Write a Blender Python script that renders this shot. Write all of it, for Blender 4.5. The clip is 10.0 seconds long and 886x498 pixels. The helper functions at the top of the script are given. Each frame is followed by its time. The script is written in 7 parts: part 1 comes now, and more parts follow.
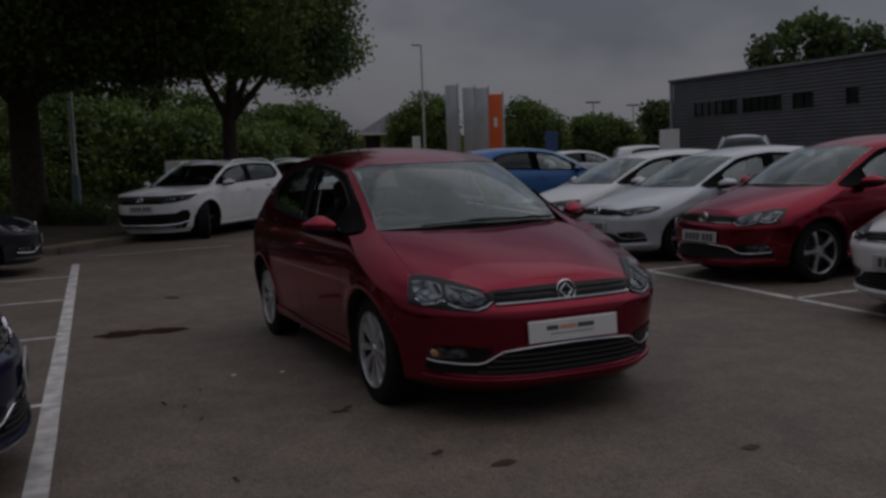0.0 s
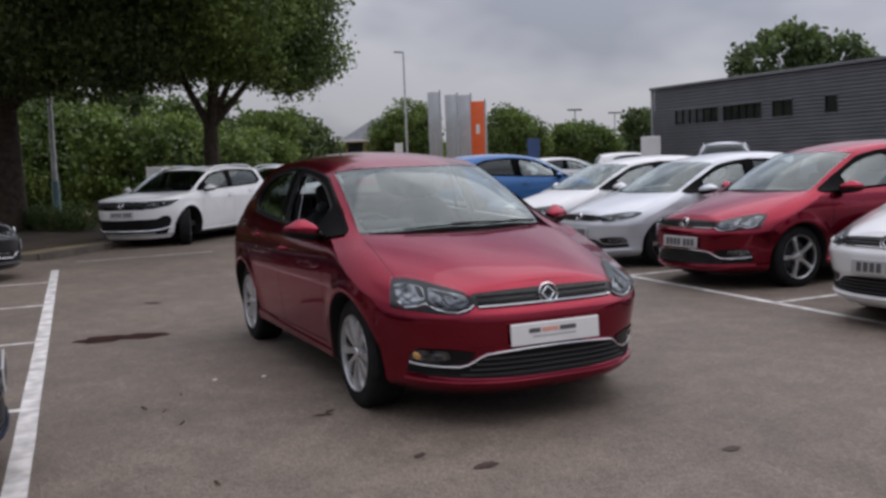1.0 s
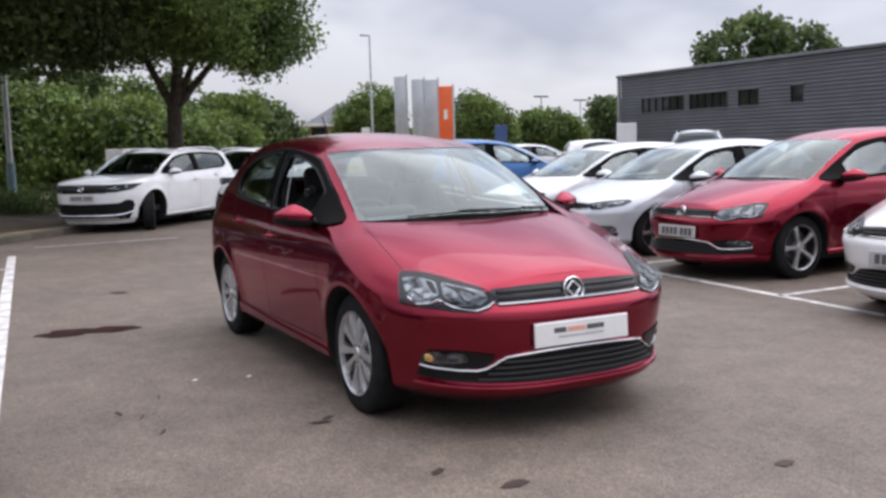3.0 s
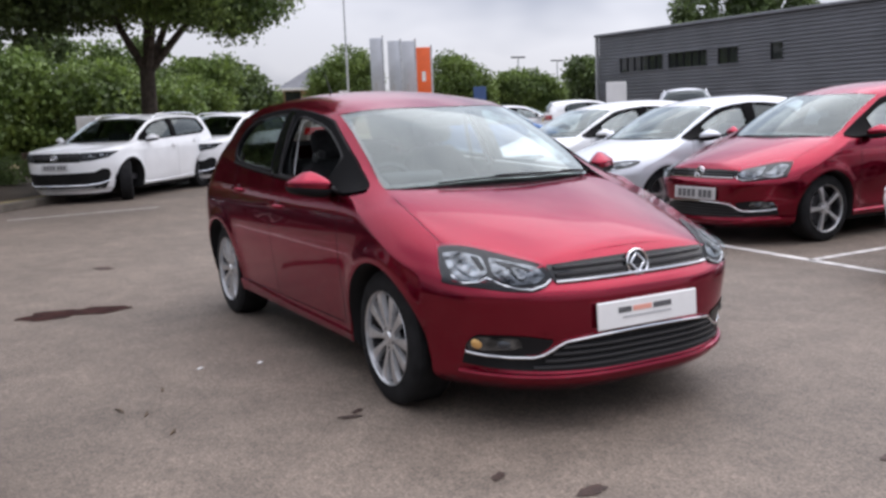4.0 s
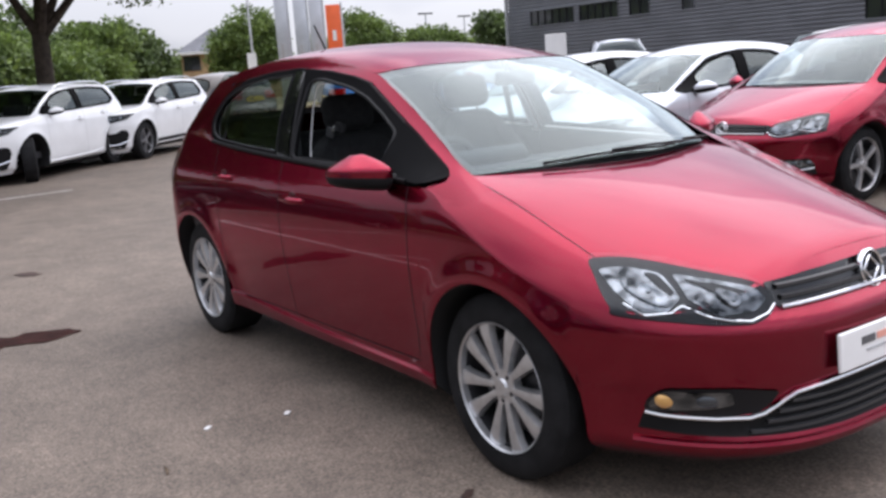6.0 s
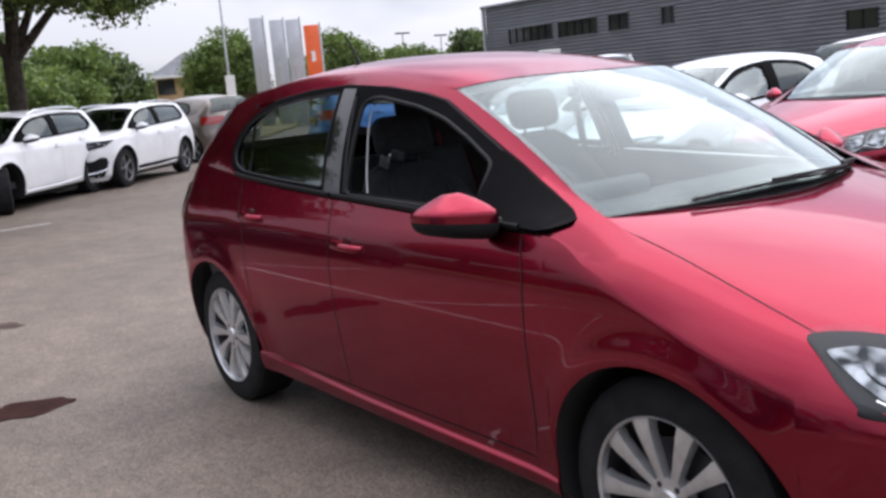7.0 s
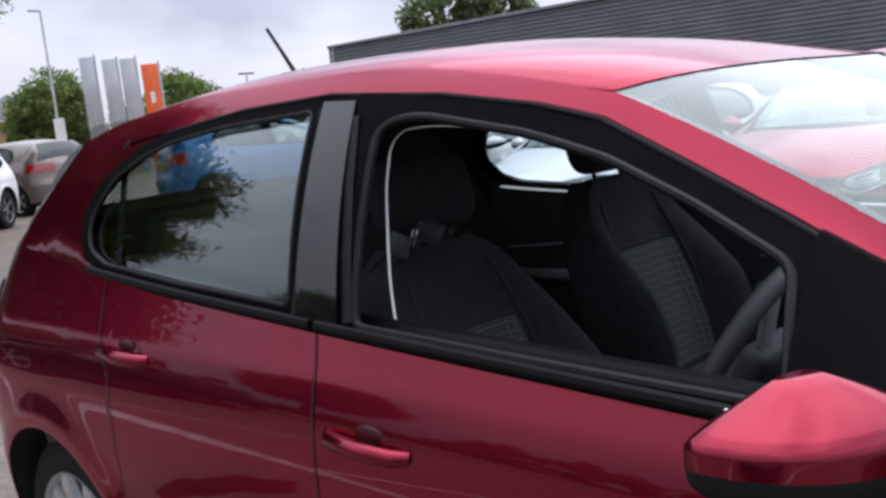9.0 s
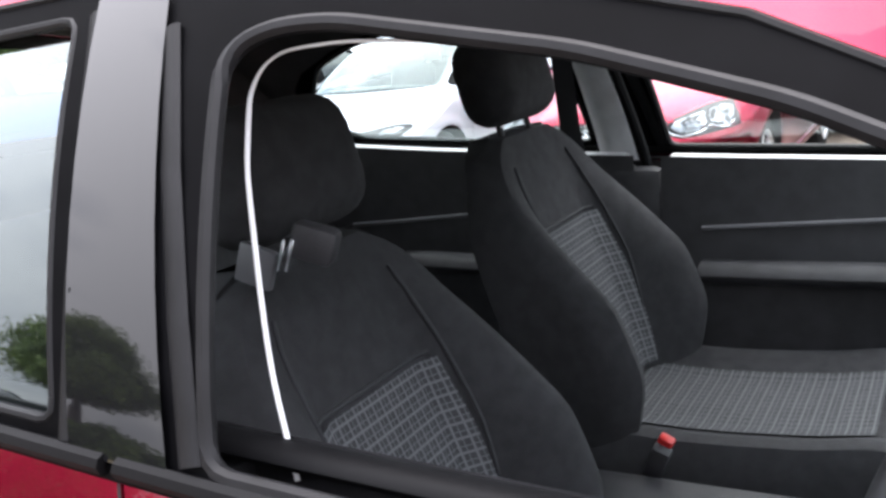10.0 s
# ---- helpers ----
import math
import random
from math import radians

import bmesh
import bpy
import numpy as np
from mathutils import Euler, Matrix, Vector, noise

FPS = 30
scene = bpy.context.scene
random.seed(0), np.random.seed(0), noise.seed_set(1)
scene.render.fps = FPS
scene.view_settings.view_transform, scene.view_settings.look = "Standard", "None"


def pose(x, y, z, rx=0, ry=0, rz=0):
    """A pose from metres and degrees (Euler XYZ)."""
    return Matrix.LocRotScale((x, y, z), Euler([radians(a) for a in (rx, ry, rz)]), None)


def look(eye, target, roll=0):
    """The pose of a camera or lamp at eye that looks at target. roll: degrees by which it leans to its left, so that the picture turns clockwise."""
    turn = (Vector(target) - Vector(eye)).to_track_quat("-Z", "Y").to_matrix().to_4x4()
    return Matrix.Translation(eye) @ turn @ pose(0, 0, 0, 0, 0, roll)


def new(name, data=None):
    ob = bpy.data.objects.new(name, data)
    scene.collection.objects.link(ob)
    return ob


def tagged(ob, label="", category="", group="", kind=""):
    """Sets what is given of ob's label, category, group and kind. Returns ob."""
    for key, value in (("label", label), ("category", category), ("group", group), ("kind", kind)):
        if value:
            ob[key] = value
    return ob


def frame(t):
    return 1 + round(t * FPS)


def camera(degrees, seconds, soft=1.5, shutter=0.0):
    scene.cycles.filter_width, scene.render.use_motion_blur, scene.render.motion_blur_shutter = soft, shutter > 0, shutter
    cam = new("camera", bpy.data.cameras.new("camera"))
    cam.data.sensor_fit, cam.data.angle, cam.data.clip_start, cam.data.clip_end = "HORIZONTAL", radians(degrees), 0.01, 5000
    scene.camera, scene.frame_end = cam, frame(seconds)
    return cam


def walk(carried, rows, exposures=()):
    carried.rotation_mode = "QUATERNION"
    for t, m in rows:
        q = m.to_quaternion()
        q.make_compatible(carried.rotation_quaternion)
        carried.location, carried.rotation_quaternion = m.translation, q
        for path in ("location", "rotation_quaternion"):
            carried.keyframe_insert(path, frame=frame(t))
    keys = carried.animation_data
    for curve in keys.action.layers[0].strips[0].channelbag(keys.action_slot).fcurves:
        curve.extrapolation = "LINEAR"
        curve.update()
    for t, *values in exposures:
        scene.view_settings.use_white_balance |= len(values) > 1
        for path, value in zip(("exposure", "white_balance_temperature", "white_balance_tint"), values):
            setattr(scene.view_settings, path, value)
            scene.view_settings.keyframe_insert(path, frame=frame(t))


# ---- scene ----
cam = camera(51.1, 10.0, soft=2.9)
PATH = [
    (0, (4.817, -2.453, 1.335), (2.993, -1.655, 1.144), -2.2),
    (0.5, (4.819, -2.449, 1.319), (3.003, -1.635, 1.124), -2.3),
    (1, (4.818, -2.454, 1.313), (3.008, -1.62, 1.136), -2.1),
    (1.5, (4.797, -2.455, 1.312), (2.994, -1.604, 1.161), -1.9),
    (2, (4.7, -2.489, 1.307), (2.904, -1.62, 1.164), -1.9),
    (3.5, (3.984, -2.471, 1.287), (2.229, -1.547, 1.032), -1.6),
    (4, (3.67, -2.495, 1.28), (1.933, -1.546, 0.992), -2.3),
    (4.5, (3.334, -2.503, 1.29), (1.631, -1.501, 0.978), -3.1),
    (5, (2.97, -2.449, 1.282), (1.299, -1.406, 0.932), -3.2),
    (5.5, (2.594, -2.484, 1.271), (0.955, -1.402, 0.898), -3.2),
    (5.7, (2.441, -2.503, 1.301), (0.814, -1.406, 0.912), -3.7),
    (6.8, (1.558, -2.398, 1.307), (-0.046, -1.257, 0.953), -4.9),
    (7, (1.373, -2.374, 1.315), (-0.22, -1.216, 0.968), -5.1),
    (7.5, (0.977, -2.261, 1.314), (-0.594, -1.068, 0.988), -5.6),
    (8, (0.556, -2.092, 1.323), (-0.984, -0.854, 1.011), -5.8),
    (8.5, (0.132, -1.927, 1.326), (-1.34, -0.604, 1.036), -5.9),
    (9, (-0.26, -1.686, 1.296), (-1.641, -0.27, 1.003), -5.9),
    (9.5, (-0.598, -1.446, 1.269), (-1.832, 0.088, 0.919), -6.1),
    (10, (-0.88, -1.218, 1.272), (-1.869, 0.461, 0.821), -6.2),
]
EXPOSURES = [(t, stops, kelvin, 16) for t, stops, kelvin in ((0.0, -2.45, 6500), (0.3, -1.9, 6500), (0.6, -1.3, 6500), (0.9, -0.81, 6500), (1.2, -0.33, 6500), (1.5, -0.03, 6500), (3.5, 0.07, 6450), (5.5, 0.22, 6400), (7.5, 0.32, 6350), (8.5, 0.26, 6250), (9.0, 0.24, 6200), (9.2, 0.28, 6200), (9.5, 0.44, 6200), (9.8, 1.45, 6450), (10.0, 2.1, 6650))]
walk(cam, [(t, look(eye, target, roll)) for t, eye, target, roll in PATH], EXPOSURES)

# ---- sky and sun: a bright overcast sky with soft clouds ----
SUN_AZIMUTH, SUN_HEIGHT = 92.0, 60.0
world = bpy.data.worlds.new("sky")
scene.world = world
world.use_nodes = True
wn, wl = world.node_tree.nodes, world.node_tree.links
wn.clear()
w_out, w_bg, w_sky = wn.new("ShaderNodeOutputWorld"), wn.new("ShaderNodeBackground"), wn.new("ShaderNodeTexSky")
w_sky.sky_type, w_sky.sun_disc = "NISHITA", False
w_sky.sun_elevation, w_sky.sun_rotation = radians(SUN_HEIGHT), radians(90 - SUN_AZIMUTH)
w_geo, w_map = wn.new("ShaderNodeTexCoord"), wn.new("ShaderNodeMapping")
w_map.inputs["Scale"].default_value = (1.0, 1.0, 2.0)
w_noise, w_ramp, w_mix = wn.new("ShaderNodeTexNoise"), wn.new("ShaderNodeValToRGB"), wn.new("ShaderNodeMix")
w_noise.inputs["Scale"].default_value, w_noise.inputs["Detail"].default_value, w_noise.inputs["Roughness"].default_value = 2.4, 4.0, 0.5
w_ramp.color_ramp.elements[0].position, w_ramp.color_ramp.elements[0].color = 0.36, (5.0, 5.4, 6.2, 1)
w_ramp.color_ramp.elements[1].position, w_ramp.color_ramp.elements[1].color = 0.53, (8.6, 8.9, 9.4, 1)
w_mix.data_type = "RGBA"
w_mix.inputs["Factor"].default_value = 0.88
wl.new(w_geo.outputs["Generated"], w_map.inputs["Vector"])
wl.new(w_map.outputs["Vector"], w_noise.inputs["Vector"])
wl.new(w_noise.outputs["Fac"], w_ramp.inputs["Fac"])
wl.new(w_sky.outputs["Color"], w_mix.inputs["A"])
wl.new(w_ramp.outputs["Color"], w_mix.inputs["B"])
# an overcast sky is brighter overhead than at the horizon
w_sep, w_up, w_mul = wn.new("ShaderNodeSeparateXYZ"), wn.new("ShaderNodeMapRange"), wn.new("ShaderNodeMix")
w_up.inputs["From Min"].default_value, w_up.inputs["From Max"].default_value = 0.0, 1.0
w_up.inputs["To Min"].default_value, w_up.inputs["To Max"].default_value = 0.84, 2.15
w_mul.data_type, w_mul.blend_type = "RGBA", "MULTIPLY"
w_mul.inputs["Factor"].default_value = 1.0
wl.new(w_geo.outputs["Generated"], w_sep.inputs["Vector"])
wl.new(w_sep.outputs["Z"], w_up.inputs["Value"])
wl.new(w_mix.outputs["Result"], w_mul.inputs["A"])
wl.new(w_up.outputs["Result"], w_mul.inputs["B"])
# the cloud is thinner towards the sun
w_dot, w_lobe, w_glow = wn.new("ShaderNodeVectorMath"), wn.new("ShaderNodeMapRange"), wn.new("ShaderNodeMix")
w_dot.operation = "DOT_PRODUCT"
w_dot.inputs[1].default_value = (math.cos(radians(SUN_AZIMUTH)) * math.cos(radians(SUN_HEIGHT)), math.sin(radians(SUN_AZIMUTH)) * math.cos(radians(SUN_HEIGHT)), math.sin(radians(SUN_HEIGHT)))
w_lobe.interpolation_type = "SMOOTHSTEP"
w_lobe.inputs["From Min"].default_value, w_lobe.inputs["From Max"].default_value = -0.3, 1.0
w_lobe.inputs["To Min"].default_value, w_lobe.inputs["To Max"].default_value = 0.80, 1.65
w_glow.data_type, w_glow.blend_type = "RGBA", "MULTIPLY"
w_glow.inputs["Factor"].default_value = 1.0
wl.new(w_geo.outputs["Generated"], w_dot.inputs[0])
wl.new(w_dot.outputs["Value"], w_lobe.inputs["Value"])
wl.new(w_mul.outputs["Result"], w_glow.inputs["A"])
wl.new(w_lobe.outputs["Result"], w_glow.inputs["B"])
wl.new(w_glow.outputs["Result"], w_bg.inputs["Color"])
wl.new(w_bg.outputs["Background"], w_out.inputs["Surface"])
w_bg.inputs["Strength"].default_value = 0.080

sun = new("sun", bpy.data.lights.new("sun", "SUN"))
sun.data.energy, sun.data.angle, sun.data.color = 1.25, radians(80), (1.0, 0.95, 0.88)
sun.matrix_world = look((math.cos(radians(SUN_AZIMUTH)) * 20, math.sin(radians(SUN_AZIMUTH)) * 20, 20 * math.tan(radians(SUN_HEIGHT))), (0, 0, 0))


# ---- materials ----
def material(name, color, rough=0.5, metal=0.0, coat=0.0, coat_ior=1.5, vary=0.0, scale=6.0, fine=0.0, bump=0.0, bump_scale=80.0, wave=0.0, emit=0.0, spec=0.5, dark=None, coat_rough=0.03, island=0.0, piece=0.0, edge=None):
    """A procedural surface: base colour with broad patches (vary, scale) and fine grain, bump, and a clear coat."""
    m = bpy.data.materials.new(name)
    m.use_nodes = True
    n, l = m.node_tree.nodes, m.node_tree.links
    b = n["Principled BSDF"]
    b.inputs["Base Color"].default_value = (*color, 1)
    b.inputs["Roughness"].default_value, b.inputs["Metallic"].default_value = rough, metal
    b.inputs["Coat Weight"].default_value, b.inputs["Coat Roughness"].default_value = coat, coat_rough
    b.inputs["Specular IOR Level"].default_value, b.inputs["Coat IOR"].default_value = spec, coat_ior
    if emit:
        b.inputs["Emission Color"].default_value, b.inputs["Emission Strength"].default_value = (*color, 1), emit
    coord = n.new("ShaderNodeTexCoord")
    out = None
    if vary:
        t = n.new("ShaderNodeTexNoise")
        t.inputs["Scale"].default_value, t.inputs["Detail"].default_value = scale, 6.0
        l.new(coord.outputs["Object"], t.inputs["Vector"])
        ramp = n.new("ShaderNodeValToRGB")
        low = dark or tuple(c * (1 - vary) for c in color)
        ramp.color_ramp.elements[0].position, ramp.color_ramp.elements[0].color = 0.36, (*low, 1)
        ramp.color_ramp.elements[1].position, ramp.color_ramp.elements[1].color = 0.64, (*[min(1, c * (1 + vary * 0.5)) for c in color], 1)
        l.new(t.outputs["Fac"], ramp.inputs["Fac"])
        out = ramp.outputs["Color"]
    if fine:
        t = n.new("ShaderNodeTexNoise")
        t.inputs["Scale"].default_value, t.inputs["Detail"].default_value = bump_scale, 3.0
        l.new(coord.outputs["Object"], t.inputs["Vector"])
        mul = n.new("ShaderNodeMix")
        mul.data_type, mul.blend_type = "RGBA", "OVERLAY"
        mul.inputs["Factor"].default_value = fine
        if out:
            l.new(out, mul.inputs["A"])
        else:
            mul.inputs["A"].default_value = (*color, 1)
        l.new(t.outputs["Color"], mul.inputs["B"])
        out = mul.outputs["Result"]
    if island or piece:
        hsv = n.new("ShaderNodeHueSaturation")
        info = n.new("ShaderNodeNewGeometry" if island else "ShaderNodeObjectInfo")
        rng = n.new("ShaderNodeMapRange")
        amount = island or piece
        rng.inputs["To Min"].default_value, rng.inputs["To Max"].default_value = 1 - amount, 1 + amount
        l.new(info.outputs["Random Per Island" if island else "Random"], rng.inputs["Value"])
        l.new(rng.outputs["Result"], hsv.inputs["Value"])
        if out:
            l.new(out, hsv.inputs["Color"])
        else:
            hsv.inputs["Color"].default_value = (*color, 1)
        out = hsv.outputs["Color"]
    if out:
        l.new(out, b.inputs["Base Color"])
    if edge:
        b.inputs["Specular Tint"].default_value = (*edge, 1)
    if wave:
        t = n.new("ShaderNodeTexNoise")
        t.inputs["Scale"].default_value, t.inputs["Detail"].default_value = 5.0, 2.0
        l.new(coord.outputs["Object"], t.inputs["Vector"])
        bp = n.new("ShaderNodeBump")
        bp.inputs["Strength"].default_value, bp.inputs["Distance"].default_value = wave, 0.01
        l.new(t.outputs["Fac"], bp.inputs["Height"])
        l.new(bp.outputs["Normal"], b.inputs["Normal"])
        l.new(bp.outputs["Normal"], b.inputs["Coat Normal"])
    if bump:
        t = n.new("ShaderNodeTexNoise")
        t.inputs["Scale"].default_value, t.inputs["Detail"].default_value = bump_scale, 4.0
        l.new(coord.outputs["Object"], t.inputs["Vector"])
        bp = n.new("ShaderNodeBump")
        bp.inputs["Strength"].default_value, bp.inputs["Distance"].default_value = bump, 0.01
        l.new(t.outputs["Fac"], bp.inputs["Height"])
        l.new(bp.outputs["Normal"], b.inputs["Normal"])
    return m


def glass_material(name, tint, gloss=1.0, base=0.05):
    """Thin pane: tinted see-through with a Fresnel gloss."""
    m = bpy.data.materials.new(name)
    m.use_nodes = True
    n, l = m.node_tree.nodes, m.node_tree.links
    n.clear()
    o, mix, tr, gl, fr, pw, ad, mu = (n.new("ShaderNode" + k) for k in ("OutputMaterial", "MixShader", "BsdfTransparent", "BsdfGlossy", "LayerWeight", "Math", "Math", "Math"))
    tr.inputs["Color"].default_value = (*tint, 1)
    gl.inputs["Roughness"].default_value = 0.02
    gl.inputs["Color"].default_value = (0.86, 0.95, 0.95, 1)
    # reflectance of a thin pane, alike from both sides
    fr.inputs["Blend"].default_value = 0.5
    pw.operation, ad.operation = "POWER", "MULTIPLY_ADD"
    pw.inputs[1].default_value = 5.0
    ad.inputs[1].default_value, ad.inputs[2].default_value = 1 - base, base
    mu.operation, mu.use_clamp = "MULTIPLY", True
    mu.inputs[1].default_value = gloss
    l.new(fr.outputs["Facing"], pw.inputs[0])
    l.new(pw.outputs["Value"], ad.inputs[0])
    l.new(ad.outputs["Value"], mu.inputs[0])
    l.new(mu.outputs["Value"], mix.inputs["Fac"])
    l.new(tr.outputs["BSDF"], mix.inputs[1])
    l.new(gl.outputs["BSDF"], mix.inputs[2])
    l.new(mix.outputs["Shader"], o.inputs["Surface"])
    return m


def paint(name, color, metal=0.35, rough=0.34, coat=0.8, edge=None):
    return material(name, color, edge=edge, rough=rough, metal=metal, coat=coat, coat_ior=1.45, spec=0.3, wave=0.03, vary=0.06, scale=3.0, fine=0.08, bump_scale=900.0, coat_rough=0.015)


M = {
    "red": paint("red_metallic_paint", (0.225, 0.0055, 0.023), metal=0.95, rough=0.24, coat=0.68, edge=(0.92, 0.52, 0.62)),
    "white": paint("white_paint", (0.78, 0.79, 0.80), metal=0.0, rough=0.3),
    "silver_white": paint("pale_silver_paint", (0.62, 0.65, 0.70), metal=0.2),
    "blue": paint("blue_paint", (0.03, 0.14, 0.38), metal=0.2),
    "black": paint("black_paint", (0.012, 0.014, 0.02), metal=0.2),
    "navy": paint("navy_paint", (0.012, 0.022, 0.06), metal=0.3),
    "bronze": paint("bronze_grey_paint", (0.20, 0.17, 0.15), metal=0.5),
    "plastic": material("black_plastic", (0.008, 0.0082, 0.009), rough=0.6, spec=0.18, vary=0.2, scale=20, bump=0.05, bump_scale=600),
    "gloss_black": material("gloss_black", (0.006, 0.006, 0.007), rough=0.02, spec=0.4),
    "pillar_gloss": material("glossy_pillar_cover", (0.006, 0.006, 0.007), rough=0.03, spec=0.6, coat=0.15, coat_ior=1.5),
    "strip": material("satin_black_strip", (0.007, 0.007, 0.008), rough=0.5, spec=0.2, vary=0.25, scale=30),
    "rubber": material("seal_rubber", (0.004, 0.004, 0.0046), rough=0.55, spec=0.12),
    "frame_black": material("window_frame_black", (0.0025, 0.0025, 0.003), rough=0.55, spec=0.03, vary=0.2, scale=20),
    "tyre": material("tyre_rubber", (0.013, 0.013, 0.014), rough=0.85, spec=0.2, vary=0.35, scale=14, bump=0.25, bump_scale=120),
    "alloy": material("alloy_metal", (0.60, 0.605, 0.615), rough=0.36, metal=0.85, vary=0.12, scale=30),
    "grey_alloy": material("grey_alloy", (0.25, 0.25, 0.26), rough=0.4, metal=0.7),
    "dark_alloy": material("dark_alloy", (0.05, 0.05, 0.055), rough=0.4, metal=0.6),
    "chrome": material("chrome", (0.82, 0.83, 0.85), rough=0.08, metal=1.0),
    "lamp_back": material("lamp_housing", (0.10, 0.105, 0.115), rough=0.18, metal=0.7),
    "lamp_dark": material("lamp_bezel", (0.010, 0.010, 0.012), rough=0.35, spec=0.25),
    # dark patches in the colour stand in for dark reflections in the chrome
    "lamp_chrome": material("lamp_reflector", (0.17, 0.178, 0.19), rough=0.14, metal=1.0, vary=1.0, dark=(0.015, 0.016, 0.018), scale=24, bump=0.5, bump_scale=34),
    "grille_grey": material("dark_grey_grille", (0.035, 0.036, 0.039), rough=0.35, spec=0.5),
    "lens": glass_material("clear_lens", (0.93, 0.95, 0.96), 0.16),
    "amber": material("amber_bulb", (0.90, 0.50, 0.16), rough=0.18, metal=0.5, coat=1.0),
    "red_lens": material("red_lens", (0.28, 0.008, 0.008), rough=0.1, coat=1.0),
    "glass": glass_material("tinted_glass", (0.80, 0.86, 0.84), 1.6),
    "side_glass": glass_material("dark_tinted_glass", (0.66, 0.74, 0.73), 2.9),
    "far_glass": glass_material("dark_window_glass", (0.10, 0.115, 0.12), 1.2),
    "screen": glass_material("windscreen_glass", (0.72, 0.81, 0.80), 1.65),
    "plate": material("plate_white", (0.80, 0.80, 0.79), rough=0.35, vary=0.05),
    # white plate greyed down, its shade put into the colour
    "plate_shaded": material("shaded_plate", (0.50, 0.50, 0.50), rough=0.4, vary=0.08),
    "plate_yellow": material("plate_yellow", (0.80, 0.55, 0.05), rough=0.35, vary=0.05),
    "ink": material("dark_ink", (0.10, 0.10, 0.105), rough=0.5),
    "ink_red": material("pale_red_ink", (0.78, 0.36, 0.28), rough=0.5),
    "ink_grey": material("grey_ink", (0.42, 0.42, 0.43), rough=0.5),
    "cloth": material("black_seat_cloth", (0.026, 0.0255, 0.0285), rough=0.9, vary=0.25, scale=40, fine=0.4, bump=0.35, bump_scale=700),
    "trim": material("interior_plastic", (0.040, 0.039, 0.043), rough=0.6, vary=0.2, scale=25, bump=0.2, bump_scale=500),
    "trim_line": material("dark_grey_trim_line", (0.13, 0.13, 0.14), rough=0.4),
    "trim_grey": material("grey_pillar_trim", (0.62, 0.62, 0.63), rough=0.7, vary=0.1, scale=20),
    "headliner": material("headliner_cloth", (0.36, 0.36, 0.36), rough=0.95, vary=0.1, scale=20),
    "belt": material("seat_belt_webbing", (0.03, 0.03, 0.034), rough=0.8),
    "belt_red": material("red_buckle", (0.6, 0.03, 0.03), rough=0.4),
    "pale_seal": material("pale_door_seal", (0.72, 0.72, 0.73), rough=0.4),
    "recess": material("shaded_handle_cup", (0.05, 0.006, 0.009), rough=0.35, spec=0.3),
    "shut": material("panel_gap", (0.006, 0.006, 0.007), rough=0.8),
    "under": material("underbody", (0.012, 0.012, 0.013), rough=0.9),
}


# ---- mesh helpers ----
def curve(*pts):
    """A smooth curve through (x, y) pairs, held level past its ends."""
    p = sorted(pts)
    x, y = np.array([a for a, _ in p], float), np.array([b for _, b in p], float)
    d = np.diff(y) / np.diff(x)
    s = np.zeros(len(x))
    s[0], s[-1] = d[0], d[-1]
    for i in range(1, len(x) - 1):
        s[i] = 0 if d[i - 1] * d[i] <= 0 else 2 * d[i - 1] * d[i] / (d[i - 1] + d[i])

    def at(v):
        v = np.clip(np.asarray(v, float), x[0], x[-1])
        i = np.clip(np.searchsorted(x, v) - 1, 0, len(x) - 2)
        h = x[i + 1] - x[i]
        t = (v - x[i]) / h
        return (2 * t**3 - 3 * t**2 + 1) * y[i] + (t**3 - 2 * t**2 + t) * h * s[i] + (3 * t**2 - 2 * t**3) * y[i + 1] + (t**3 - t**2) * h * s[i + 1]

    return at


def shape(name, verts, faces, mat, parent=None, label="", normals=None, smooth=True):
    """One mesh object from points and faces, under a thing or a part."""
    me = bpy.data.meshes.new(name)
    me.from_pydata([tuple(map(float, v)) for v in verts], [], [tuple(map(int, f)) for f in faces])
    me.materials.append(mat)
    if smooth:
        me.polygons.foreach_set("use_smooth", [True] * len(me.polygons))
    if normals is not None:
        me.normals_split_custom_set_from_vertices([tuple(map(float, v)) for v in normals])
    me.update()
    ob = new(name, me)
    if parent:
        ob.parent = parent
    if label:
        ob["label"] = label
    return ob


def part(name, bm, mat, parent=None, label="", smooth=True):
    """Links a bmesh as one mesh object under a thing or a part."""
    me = bpy.data.meshes.new(name)
    bmesh.ops.recalc_face_normals(bm, faces=bm.faces)
    bm.to_mesh(me)
    bm.free()
    me.materials.append(mat)
    if smooth:
        me.polygons.foreach_set("use_smooth", [True] * len(me.polygons))
        me.set_sharp_from_angle(angle=radians(40))
    ob = new(name, me)
    if parent:
        ob.parent = parent
    if label:
        ob["label"] = label
    return ob


def thing(name, m, label, category, group="", kind=""):
    ob = new(name)
    ob.empty_display_size = 0.2
    ob.matrix_basis = m
    return tagged(ob, label, category, group, kind)


def box(bm, m, sx, sy, sz, bevel=0.0, segments=2):
    """A bevelled box of the given size, centred at m."""
    r = bmesh.ops.create_cube(bm, size=1.0, matrix=m @ Matrix.Diagonal((sx, sy, sz, 1)))
    if bevel:
        vs = r["verts"]
        es = list({e for v in vs for e in v.link_edges})
        bmesh.ops.bevel(bm, geom=es, offset=bevel, segments=segments, affect="EDGES", profile=0.5)
    return bm


